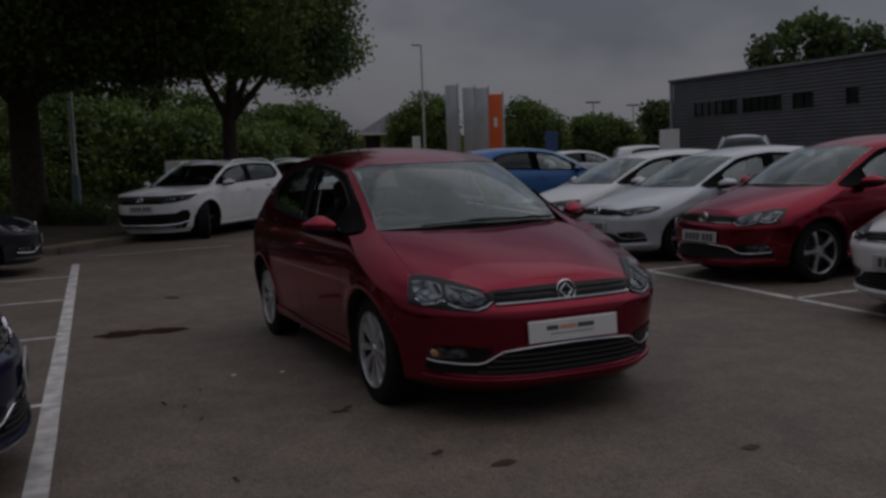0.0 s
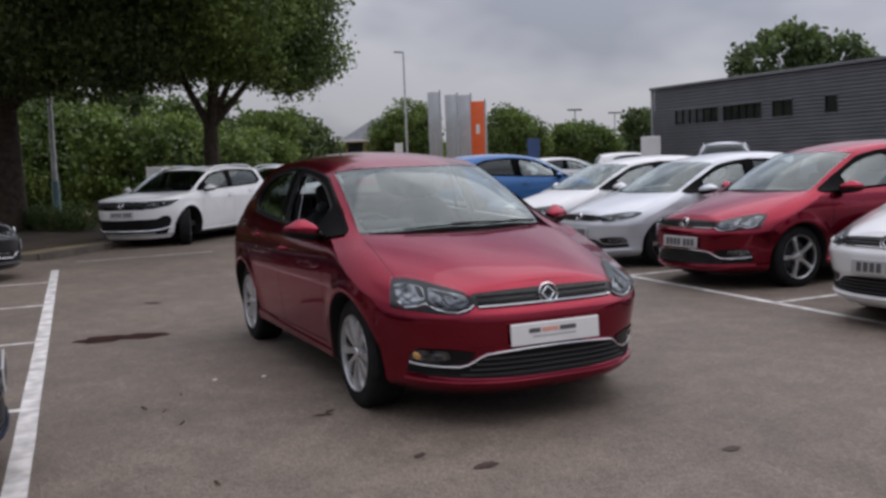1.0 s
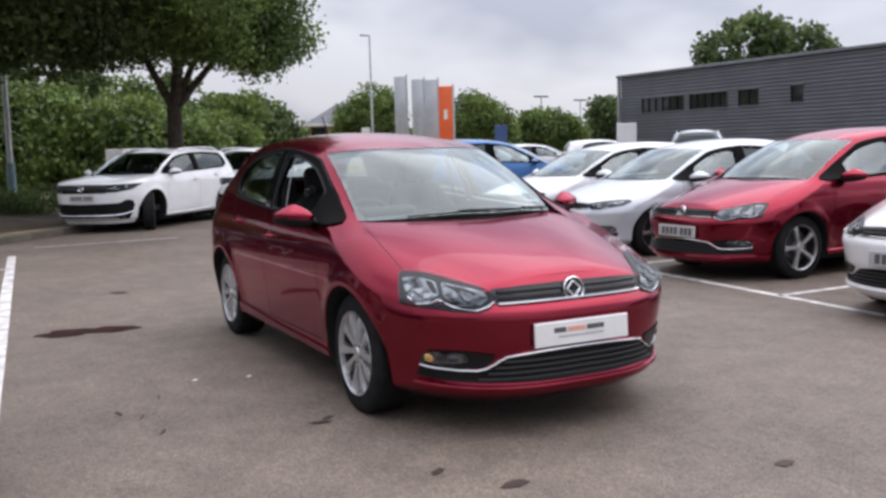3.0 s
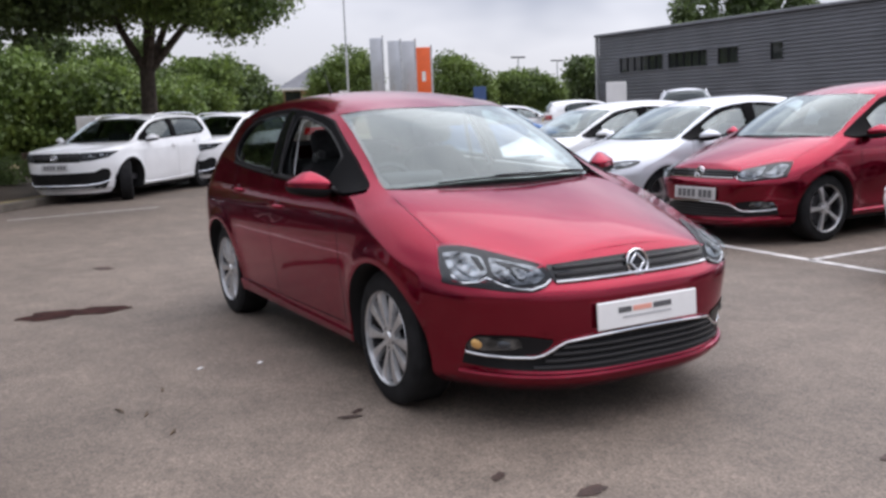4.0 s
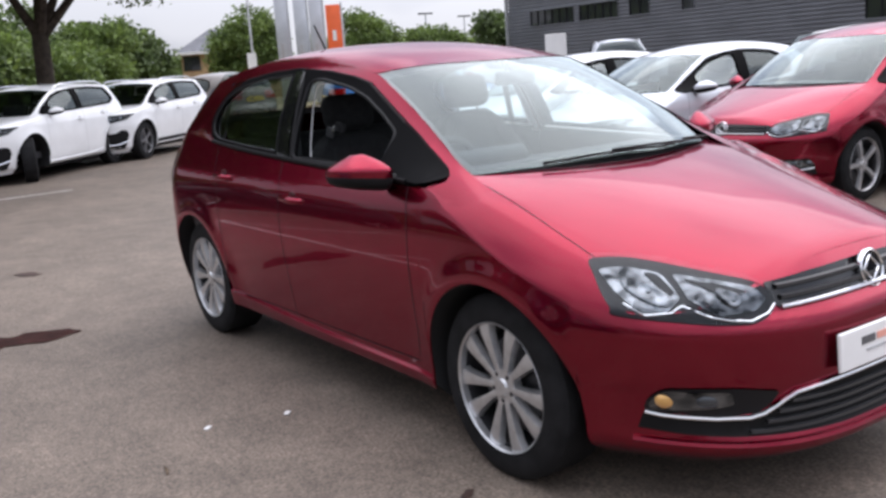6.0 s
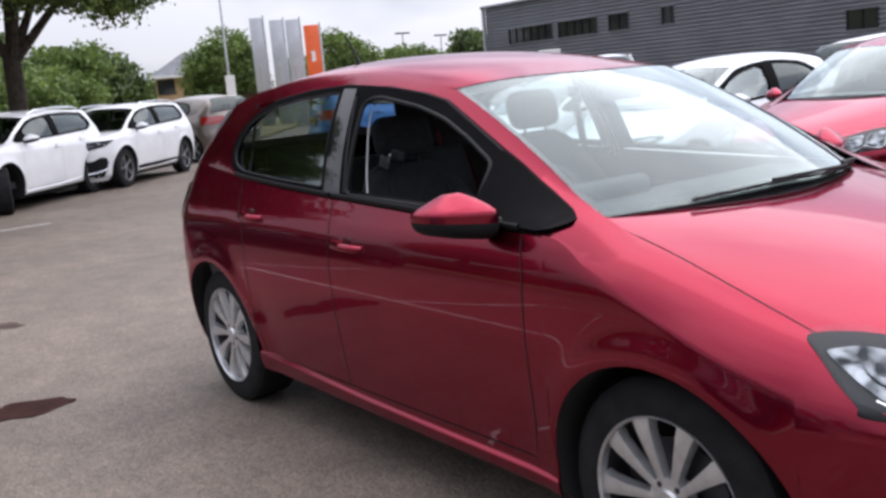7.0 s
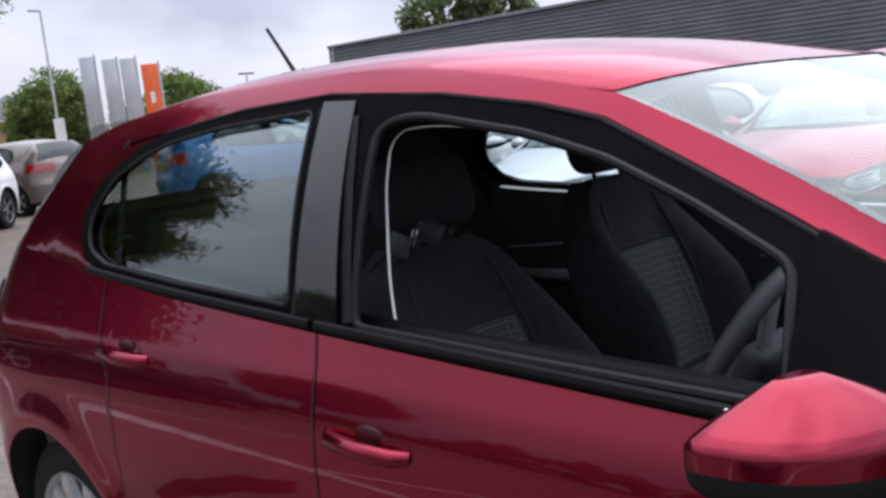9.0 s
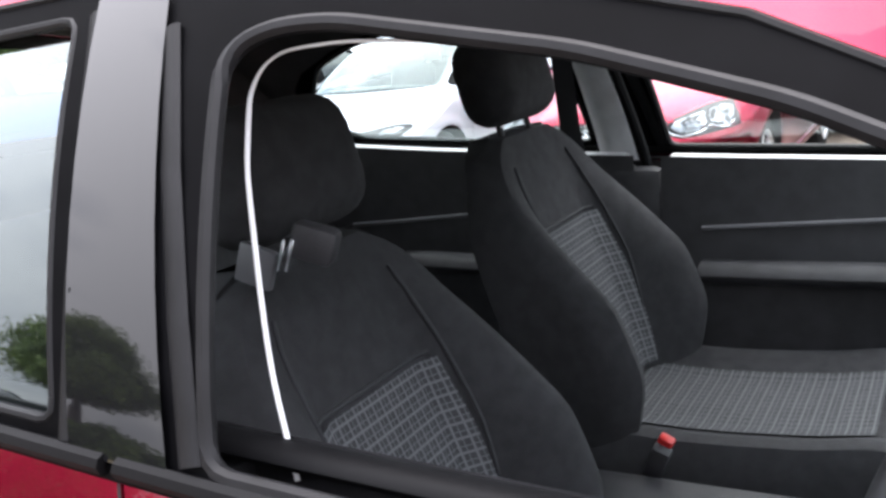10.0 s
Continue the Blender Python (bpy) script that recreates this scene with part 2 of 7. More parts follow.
def rod(bm, a, b, r1, r2=None, n=10):
    """A round bar from a to b."""
    a, b = Vector(a), Vector(b)
    m = Matrix.Translation((a + b) / 2) @ (b - a).to_track_quat("Z", "Y").to_matrix().to_4x4()
    bmesh.ops.create_cone(bm, cap_ends=True, segments=n, radius1=r1, radius2=r1 if r2 is None else r2, depth=(b - a).length, matrix=m)
    return bm


def tube(bm, pts, r, n=8, flat=1.0, up=(0, 0, 1)):
    """A bar of radius r (a number or one for each point) along points; flat squashes it along its second axis."""
    pts = [Vector(p) for p in pts]
    rings = []
    for i, p in enumerate(pts):
        d = (pts[min(i + 1, len(pts) - 1)] - pts[max(i - 1, 0)]).normalized()
        s = d.cross(Vector(up))
        s = s.normalized() if s.length > 1e-4 else d.orthogonal().normalized()
        u = s.cross(d)
        rr = r[i] if isinstance(r, (list, tuple)) else r
        rings.append([bm.verts.new(p + rr * (math.cos(k / n * math.tau) * s + flat * math.sin(k / n * math.tau) * u)) for k in range(n)])
    for a, b in zip(rings, rings[1:]):
        for k in range(n):
            bm.faces.new((a[k], a[(k + 1) % n], b[(k + 1) % n], b[k]))
    bm.faces.new(rings[0][::-1])
    bm.faces.new(rings[-1])
    return bm


def lathe(bm, profile, n=32, axis="y"):
    """Turns (radius, along) pairs about an axis through the origin."""
    rings = []
    for r, h in profile:
        ring = []
        for k in range(n):
            c, s = math.cos(k / n * math.tau) * r, math.sin(k / n * math.tau) * r
            ring.append(bm.verts.new((c, h, s) if axis == "y" else (c, s, h)))
        rings.append(ring)
    for a, b in zip(rings, rings[1:]):
        for k in range(n):
            bm.faces.new((a[k], a[(k + 1) % n], b[(k + 1) % n], b[k]))
    return rings


def quads(nu, nv, flip=False):
    f = [(i * nv + j, (i + 1) * nv + j, (i + 1) * nv + j + 1, i * nv + j + 1) for i in range(nu - 1) for j in range(nv - 1)]
    return [q[::-1] for q in f] if flip else f


def dense(loop, step=0.03):
    """A closed 2D loop with points no further than step apart."""
    out = []
    for a, b in zip(loop, loop[1:] + loop[:1]):
        a, b = np.array(a, float), np.array(b, float)
        k = max(1, int(np.ceil(np.linalg.norm(b - a) / step)))
        out += [tuple(a + (b - a) * i / k) for i in range(k)]
    return out


def rounded(loop, r=0.03, n=4):
    """Rounds a closed 2D loop's corners."""
    out = []
    k = len(loop)
    for i in range(k):
        p, c, q = (np.array(loop[(i + d) % k], float) for d in (-1, 0, 1))
        a, b = p - c, q - c
        ra, rb = min(r, np.linalg.norm(a) * 0.45), min(r, np.linalg.norm(b) * 0.45)
        a, b = c + a / np.linalg.norm(a) * ra, c + b / np.linalg.norm(b) * rb
        out += [tuple((1 - t) ** 2 * a + 2 * t * (1 - t) * c + t * t * b) for t in np.linspace(0, 1, n)]
    return out


def filled(outer, holes=()):
    """Triangles that fill a 2D loop with holes: points and faces."""
    bm = bmesh.new()
    edges = []
    for loop in (outer, *holes):
        vs = [bm.verts.new((x, y, 0)) for x, y in loop]
        edges += [bm.edges.new((a, b)) for a, b in zip(vs, vs[1:] + vs[:1])]
    bmesh.ops.triangle_fill(bm, use_beauty=True, use_dissolve=False, edges=edges, normal=(0, 0, 1))
    bm.verts.index_update()
    pts, faces = [tuple(v.co[:2]) for v in bm.verts], [tuple(v.index for v in f.verts) for f in bm.faces]
    bm.free()
    return pts, faces


def meshed(outer, step=0.03):
    """A 2D loop filled with triangles fine enough to follow a curved surface."""
    pts, faces = filled(dense(outer, step))
    bm = bmesh.new()
    vs = [bm.verts.new((x, y, 0)) for x, y in pts]
    for f in faces:
        bm.faces.new([vs[i] for i in f])
    for _ in range(4):
        long = [e for e in bm.edges if e.calc_length() > step * 1.8]
        if not long:
            break
        bmesh.ops.subdivide_edges(bm, edges=long, cuts=1)
        bmesh.ops.triangulate(bm, faces=[f for f in bm.faces if len(f.verts) > 3])
    bm.verts.index_update()
    pts, faces = [tuple(v.co[:2]) for v in bm.verts], [tuple(v.index for v in f.verts) for f in bm.faces]
    bm.free()
    return pts, faces


def plaid_material(name, along):
    """Dark seat cloth with a fine pale check; along names the axis up the panel."""
    m = material(name, (0.040, 0.040, 0.044), rough=0.9, vary=0.2, scale=30, bump=0.3, bump_scale=700)
    n, l = m.node_tree.nodes, m.node_tree.links
    b = n["Principled BSDF"]
    base = b.inputs["Base Color"].links[0].from_socket
    coord = n.new("ShaderNodeTexCoord")
    sep = n.new("ShaderNodeSeparateXYZ")
    l.new(coord.outputs["Object"], sep.inputs["Vector"])
    masks = []
    for axis, pitch, wide in (("Y", 0.0170, 0.17), (along, 0.0190, 0.17), ("Y", 0.0085, 0.12), (along, 0.0095, 0.12)):
        mul, fr, lt = n.new("ShaderNodeMath"), n.new("ShaderNodeMath"), n.new("ShaderNodeMath")
        mul.operation, fr.operation, lt.operation = "MULTIPLY", "FRACT", "LESS_THAN"
        mul.inputs[1].default_value, lt.inputs[1].default_value = 1 / pitch, wide
        l.new(sep.outputs[axis], mul.inputs[0])
        l.new(mul.outputs[0], fr.inputs[0])
        l.new(fr.outputs[0], lt.inputs[0])
        masks.append(lt)
    top = masks[0]
    for k in masks[1:]:
        mx = n.new("ShaderNodeMath")
        mx.operation = "MAXIMUM"
        l.new(top.outputs[0], mx.inputs[0])
        l.new(k.outputs[0], mx.inputs[1])
        top = mx
    mix = n.new("ShaderNodeMix")
    mix.data_type = "RGBA"
    mix.inputs["B"].default_value = (0.125, 0.127, 0.135, 1)
    l.new(top.outputs[0], mix.inputs["Factor"])
    l.new(base, mix.inputs["A"])
    l.new(mix.outputs["Result"], b.inputs["Base Color"])
    return m


def leaf_material(name, color, dark):
    """Leaves that let some light through, each of its own shade."""
    m = material(name, color, rough=0.6, vary=0.3, scale=0.6, dark=dark, island=0.45)
    n, l = m.node_tree.nodes, m.node_tree.links
    b, o = n["Principled BSDF"], n["Material Output"]
    tr, mix = n.new("ShaderNodeBsdfTranslucent"), n.new("ShaderNodeMixShader")
    mix.inputs["Fac"].default_value = 0.3
    l.new(b.inputs["Base Color"].links[0].from_socket, tr.inputs["Color"])
    l.new(b.outputs["BSDF"], mix.inputs[1])
    l.new(tr.outputs["BSDF"], mix.inputs[2])
    l.new(mix.outputs["Shader"], o.inputs["Surface"])
    return m


M["plaid_z"] = plaid_material("checked_seat_cloth", "Z")
M["plaid_x"] = plaid_material("checked_cushion_cloth", "X")
M["leaf"] = leaf_material("green_leaves", (0.16, 0.225, 0.055), (0.07, 0.115, 0.027))
# darker leaf green: shade inside the thick crowns is put into the colour
M["leaf_shaded"] = leaf_material("shaded_green_leaves", (0.115, 0.165, 0.050), (0.055, 0.085, 0.028))
M["leaf_light"] = leaf_material("light_green_leaves", (0.15, 0.21, 0.05), (0.08, 0.13, 0.03))
M["bark"] = material("bark", (0.075, 0.058, 0.045), rough=0.95, vary=0.4, scale=8, bump=0.8, bump_scale=25)
M["wood"] = material("weathered_wood", (0.12, 0.085, 0.055), rough=0.9, vary=0.4, scale=12, bump=0.5, bump_scale=40)
M["steel"] = material("grey_painted_steel", (0.52, 0.54, 0.56), rough=0.5, metal=0.3, vary=0.15, scale=5)
M["teal"] = material("teal_painted_steel", (0.17, 0.27, 0.29), rough=0.5, vary=0.2, scale=5)
M["cladding"] = material("grey_metal_cladding", (0.20, 0.21, 0.235), rough=0.5, metal=0.3, vary=0.12, scale=0.6)
M["cladding_trim"] = material("pale_metal_trim", (0.42, 0.43, 0.45), rough=0.45, metal=0.3, vary=0.1, scale=2)
M["sign_silver"] = material("silver_sign_panel", (0.50, 0.52, 0.55), rough=0.35, metal=0.5, vary=0.1, scale=2)
M["sign_orange"] = material("orange_sign_panel", (0.80, 0.13, 0.03), rough=0.4, vary=0.08, scale=3)
M["sign_white"] = material("white_sign_board", (0.78, 0.78, 0.77), rough=0.5, vary=0.06, scale=3)
M["sign_blue"] = material("blue_sign_panel", (0.05, 0.10, 0.24), rough=0.4, vary=0.1, scale=3)
M["house_brick"] = material("pale_brick", (0.42, 0.29, 0.16), rough=0.9, vary=0.25, scale=3, fine=0.4, bump=0.3, bump_scale=12)
M["slate"] = material("grey_roof_slate", (0.13, 0.135, 0.15), rough=0.7, vary=0.25, scale=2, bump=0.3, bump_scale=9)
M["window_dark"] = material("dark_window", (0.02, 0.022, 0.026), rough=0.08, coat=0.8)


def asphalt_material(name, color):
    """Worn asphalt: broad patches, mid blotches, pale and dark stone specks, and a rough grain."""
    m = material(name, color, rough=0.68, vary=0.22, scale=0.5, bump=0.6, bump_scale=70.0)
    n, l = m.node_tree.nodes, m.node_tree.links
    b = n["Principled BSDF"]
    out = b.inputs["Base Color"].links[0].from_socket
    coord = n.new("ShaderNodeTexCoord")
    for scale, detail, amount in ((4.5, 5.0, 0.24), (26.0, 4.0, 0.30), (85.0, 2.0, 0.62)):
        t, ramp, mix = n.new("ShaderNodeTexNoise"), n.new("ShaderNodeValToRGB"), n.new("ShaderNodeMix")
        t.inputs["Scale"].default_value, t.inputs["Detail"].default_value = scale, detail
        ramp.color_ramp.elements[0].position, ramp.color_ramp.elements[1].position = 0.34, 0.66
        ramp.color_ramp.elements[0].color, ramp.color_ramp.elements[1].color = (0.18, 0.18, 0.18, 1), (0.82, 0.82, 0.82, 1)
        mix.data_type, mix.blend_type = "RGBA", "OVERLAY"
        mix.inputs["Factor"].default_value = amount
        l.new(coord.outputs["Object"], t.inputs["Vector"])
        l.new(t.outputs["Fac"], ramp.inputs["Fac"])
        l.new(out, mix.inputs["A"])
        l.new(ramp.outputs["Color"], mix.inputs["B"])
        out = mix.outputs["Result"]
    l.new(out, b.inputs["Base Color"])
    return m


# ---- cars: one family of bodies, each from its own proportions (front axle at x = 0, nose towards +x) ----
def grid_normals(p):
    """Smooth normals of a grid of points (nu, nv, 3)."""
    du, dv = np.gradient(p, axis=0), np.gradient(p, axis=1)
    n = np.cross(du, dv)
    return n / np.maximum(np.linalg.norm(n, axis=2, keepdims=True), 1e-9)


def both_sides(pts, nrm, faces):
    """The half on the left side (y > 0) and its mirror."""
    pts, nrm = np.asarray(pts, float).reshape(-1, 3), np.asarray(nrm, float).reshape(-1, 3)
    flip = np.array([1, -1, 1.0])
    k = len(pts)
    return np.vstack([pts, pts * flip]), np.vstack([nrm, nrm * flip]), [tuple(f) for f in faces] + [tuple(i + k for i in f[::-1]) for f in faces]


def oriented(pts, nrm, faces, out):
    """Turns faces and normals so that they point the way that out says (a function of the mean point, or a vector)."""
    pts, nrm = np.asarray(pts, float).reshape(-1, 3), np.asarray(nrm, float).reshape(-1, 3)
    o = np.asarray(out, float)
    way = o if o.ndim == 1 else o
    sign = np.where((nrm * way).sum(1) < 0, -1.0, 1.0)[:, None]
    nrm = nrm * sign
    fixed = []
    for f in faces:
        a, b, c = (pts[i] for i in f[:3])
        n = np.cross(b - a, c - a)
        if len(f) == 4 and np.linalg.norm(n) < 1e-12:
            n = np.cross(c - a, pts[f[3]] - a)
        fixed.append(f if n @ nrm[list(f)].mean(0) >= 0 else f[::-1])
    return pts, nrm, fixed


HATCH = dict(
    wheelbase=2.47, tyre=0.302, arch=0.345, track=0.784, rim=0.214,
    width=curve((0.15, 0.70), (0.22, 0.785), (0.31, 0.799), (0.45, 0.821), (0.58, 0.836), (0.67, 0.8405), (0.75, 0.838), (0.82, 0.829), (0.88, 0.812), (0.93, 0.789), (0.975, 0.768), (1.03, 0.742), (1.12, 0.69)),
    nose=curve((0.15, 0.735), (0.20, 0.808), (0.235, 0.818), (0.275, 0.80), (0.33, 0.798), (0.42, 0.812), (0.53, 0.810), (0.558, 0.805), (0.578, 0.793), (0.60, 0.772), (0.64, 0.748), (0.69, 0.715), (0.75, 0.67)),
    tail=curve((0.2, -3.05), (0.35, -3.15), (0.55, -3.15), (0.7, -3.10), (0.9, -3.07), (1.15, -2.97)),
    sill=curve((0.80, 0.158), (0.4, 0.165), (0.0, 0.21), (-1.2, 0.215), (-2.4, 0.22), (-3.1, 0.26)),
    hood=curve((0.80, 0.66), (0.70, 0.715), (0.5, 0.785), (0.2, 0.862), (-0.1, 0.925), (-0.4, 0.975)),
    drop=curve((0.8, 0.26), (0.7, 0.25), (0.5, 0.205), (0.3, 0.160), (0.0, 0.105), (-0.1, 0.088), (-0.4, 0.046)),
    belt=curve((-0.2, 0.905), (-0.35, 0.915), (-0.9, 0.938), (-1.46, 0.962), (-2.2, 1.005), (-2.6, 1.05), (-3.1, 1.10)),
    cowl=(-0.14, 0.955), corner0=(-0.335, 0.62, 0.937), header=(-0.87, 1.321), corner1=(-1.01, 0.535, 1.300),
    rail_z=curve((-1.01, 1.300), (-1.3, 1.352), (-1.6, 1.375), (-2.0, 1.372), (-2.4, 1.345), (-2.7, 1.305)),
    rail_y=curve((-1.01, 0.535), (-1.5, 0.578), (-2.0, 0.578), (-2.7, 0.53)),
    roof=curve((-0.80, 1.305), (-0.90, 1.328), (-1.2, 1.390), (-1.6, 1.434), (-2.0, 1.446), (-2.4, 1.43), (-2.8, 1.385)),
    rear=-2.68, round_front=(3.0, 2.35), lamp="hatch",
)


CREASES = (
    (curve((-2.1, 0.292), (-1.2, 0.262), (-0.3, 0.256)), -2.20, -0.25, 0.016, 0.005),
)


class Body:
    """The surfaces of a car body as functions; all half-widths are given for the left side."""

    def __init__(self, p):
        self.p = p
        self.n, self.m = p["round_front"]
        low, high = p.get("sz", 1) * 0.38, p.get("sz", 1) * 0.60
        self.round = curve((low, self.m * 0.83), ((low + high) / 2, self.m * 0.92), (high, self.m))
        self.hubs = (0.0, -p["wheelbase"])

    def front_x(self, y, z):
        p = self.p
        t = np.clip(np.abs(y) / p["width"](z), 0, 1)
        return p["nose"](z) * (1 - t**self.n) ** (1 / self.round(z))

    def skin_x(self, y, z):
        """How far forward the nose reaches at a place: the front or, where it lies lower, the bonnet and wing."""
        y, z = np.broadcast_arrays(np.asarray(y, float), np.asarray(z, float))
        shape_of, y, z = y.shape, y.ravel(), z.ravel()
        xs = np.linspace(0.95, -0.45, 141) * self.p.get("sx", 1)
        h = self.hood_z(xs[:, None], y[None, :])
        i = np.clip((h < z[None, :]).sum(0), 1, len(xs) - 1)
        k = np.arange(len(y))
        a, b = h[i - 1, k], h[i, k]
        t = np.clip((z - a) / np.maximum(b - a, 1e-6), 0, 1)
        return np.minimum(self.front_x(y, z), xs[i - 1] + (xs[i] - xs[i - 1]) * t).reshape(shape_of)

    def hood_z(self, x, y):
        return self.p["hood"](x) - self.p["drop"](x) * (np.abs(y) / 0.78 / self.p.get("sy", 1)) ** 2.6

    def flare(self, x, z):
        """A slight swelling round the wheel arches."""
        out = 0.0
        for h in self.hubs:
            d = np.hypot(x - h, z - self.p["tyre"]) - self.p["arch"]
            out = out + 0.014 * np.exp(-((d - 0.012) / 0.055) ** 2)
        # pressed creases along the doors
        xs, zs = x / self.p.get("sx", 1), z / self.p.get("sz", 1)
        for line, x0, x1, deep, wide in CREASES:
            fade = np.clip((xs - x0) / 0.12, 0, 1) * np.clip((x1 - xs) / 0.12, 0, 1)
            below = line(xs) - zs
            out = out + deep * fade * 0.5 * (1 + np.tanh(below / wide)) * np.exp(-np.maximum(below, 0) / 0.22)
        return out

    def plan_y(self, x, z):
        """Half-width of the nose and wings without their pressed lines."""
        t = np.clip(x / self.p["nose"](z), 0, 1)
        return self.p["width"](z) * (1 - t ** self.round(z)) ** (1 / self.n)

    def side_y(self, x, z):
        """Half-width of the flank at a place along it."""
        x, z = np.asarray(x, float), np.asarray(z, float)
        w = self.p["width"](z)
        t = np.clip(x / self.p["nose"](z), 0, 1)
        r = np.clip((x - self.p["rear"]) / (self.p["tail"](z) - self.p["rear"]), 0, 1)
        return w * (1 - t ** self.round(z)) ** (1 / self.n) * (1 - r**2.4) ** (1 / 3.0) + self.flare(x, z)

    def top(self, x):
        """Height and half-width of the upper edge of the greenhouse's side at x."""
        p = self.p
        (x0, y0, z0), (x1, y1, z1) = p["corner0"], p["corner1"]
        x = np.asarray(x, float)
        t = np.clip((x - x0) / (x1 - x0), 0, 1)
        bow = 0.022 * 4 * t * (1 - t)
        z = np.where(x > x1, z0 + (z1 - z0) * t + bow, p["rail_z"](x))
        y = np.where(x > x1, y0 + (y1 - y0) * t, p["rail_y"](x))
        return z, y

    def house_y(self, x, z):
        """Half-width of the greenhouse's side above the belt."""
        zb = self.p["belt"](x)
        yb = self.p["width"](zb)
        zt, yt = self.top(x)
        t = np.clip((z - zb) / np.maximum(zt - zb, 0.02), 0, 1)
        return yb + (yt - yb) * t + 0.022 * 4 * t * (1 - t) * np.clip((zt - zb) / 0.4, 0, 1)

    def at_f(self, f):
        return self.p["corner0"][0] + f * (self.p["rear"] - self.p["corner0"][0])

    def side_normal(self, fn, x, z):
        e = 1e-3
        nx, nz = -(fn(x + e, z) - fn(x - e, z)) / (2 * e), -(fn(x, z + e) - fn(x, z - e)) / (2 * e)
        n = np.stack([nx, np.ones_like(nx), nz], -1)
        return n / np.linalg.norm(n, axis=-1, keepdims=True)


def on_front(body, loop, mat, name, parent, out=0.004, side=0, step=0.025, label=""):
    """A patch over the car's front, from a loop of (y, z). side: 0 across the middle, 1 left, -1 right."""
    pts, faces = meshed(loop, step)
    y, z = np.array(pts).T
    e = 6e-3
    x = body.skin_x(y, z)
    nrm = np.stack([np.ones_like(x), -(body.skin_x(y + e, z) - body.skin_x(y - e, z)) / (2 * e), -(body.skin_x(y, z + e) - body.skin_x(y, z - e)) / (2 * e)], -1)
    nrm /= np.linalg.norm(nrm, axis=1, keepdims=True)
    v = np.stack([x, y, z], -1) + out * nrm
    if side < 0:
        v, nrm = v * (1, -1, 1), nrm * (1, -1, 1)
    v, nrm, faces = oriented(v, nrm, faces, (1.0, 0.0, 0.0) if side == 0 else (0.7, 0.7 * side, 0.1))
    return shape(name, v, faces, mat, parent, label, nrm)


def on_side(fn, body, loop, mat, name, parent, out=0.004, side=1, step=0.03, holes=None, label="", edge=0.0):
    """A patch over the car's flank, from a loop of (x, z), with holes; edge folds its rim inwards by that much."""
    if holes:
        pts, faces = filled(dense(loop, step), [dense(h, step) for h in holes])
    else:
        pts, faces = meshed(loop, step)
    x, z = np.array(pts).T
    nrm = body.side_normal(fn, x, z)
    v = np.stack([x, fn(x, z), z], -1) + out * nrm
    v, nrm, faces = oriented(v, nrm, faces, (0, 1.0, 0))
    if edge:
        count = {}
        for f in faces:
            for a, b in zip(f, f[1:] + f[:1]):
                count[(a, b)] = count.get((a, b), 0) + 1
        rim = [(a, b) for (a, b) in count if (b, a) not in count]
        v, nrm, faces = list(v), list(nrm), list(faces)
        for a, b in rim:
            d = v[b] - v[a]
            nn = np.cross(d, nrm[a])
            nn = nn / max(np.linalg.norm(nn), 1e-9)
            k = len(v)
            v += [v[a], v[b], v[b] - (0, edge, 0), v[a] - (0, edge, 0)]
            nrm += [nn] * 4
            faces.append((k + 1, k, k + 3, k + 2))
        v, nrm = np.array(v), np.array(nrm)
    if side < 0:
        v, nrm, faces = v * (1, -1, 1), nrm * (1, -1, 1), [f[::-1] for f in faces]
    return shape(name, v, faces, mat, parent, label, nrm)


def strip(path, width, name, mat, parent, fn, body, side=1, out=0.005, label=""):
    """A thin line along a path of (x, z) over the flank."""
    p = np.array(path, float)
    d = np.gradient(p, axis=0)
    d /= np.linalg.norm(d, axis=1, keepdims=True)
    a, b = p + np.stack([-d[:, 1], d[:, 0]], 1) * width / 2, p - np.stack([-d[:, 1], d[:, 0]], 1) * width / 2
    q = np.concatenate([a, b])
    x, z = q.T
    nrm = body.side_normal(fn, x, z)
    v = np.stack([x, fn(x, z), z], -1) + out * nrm
    k = len(p)
    faces = [(i, i + 1, k + i + 1, k + i) for i in range(k - 1)]
    v, nrm, faces = oriented(v, nrm, faces, (0, 1.0, 0))
    if side < 0:
        v, nrm, faces = v * (1, -1, 1), nrm * (1, -1, 1), [f[::-1] for f in faces]
    return shape(name, v, faces, mat, parent, label, nrm)


def over_rail(p, x, nrm, s):
    """Rounds the normals over the edge between roof, pillar and side."""
    k = np.clip((x - p["corner1"][0] + 0.15) / 0.3, 0, 1)[..., None]
    way = np.array([0.0, 0.72, 0.69]) * (1 - k) + np.array([0.32, 0.70, 0.62]) * k
    out = nrm * (1 - s[..., None]) + way * s[..., None]
    return out / np.linalg.norm(out, axis=-1, keepdims=True)


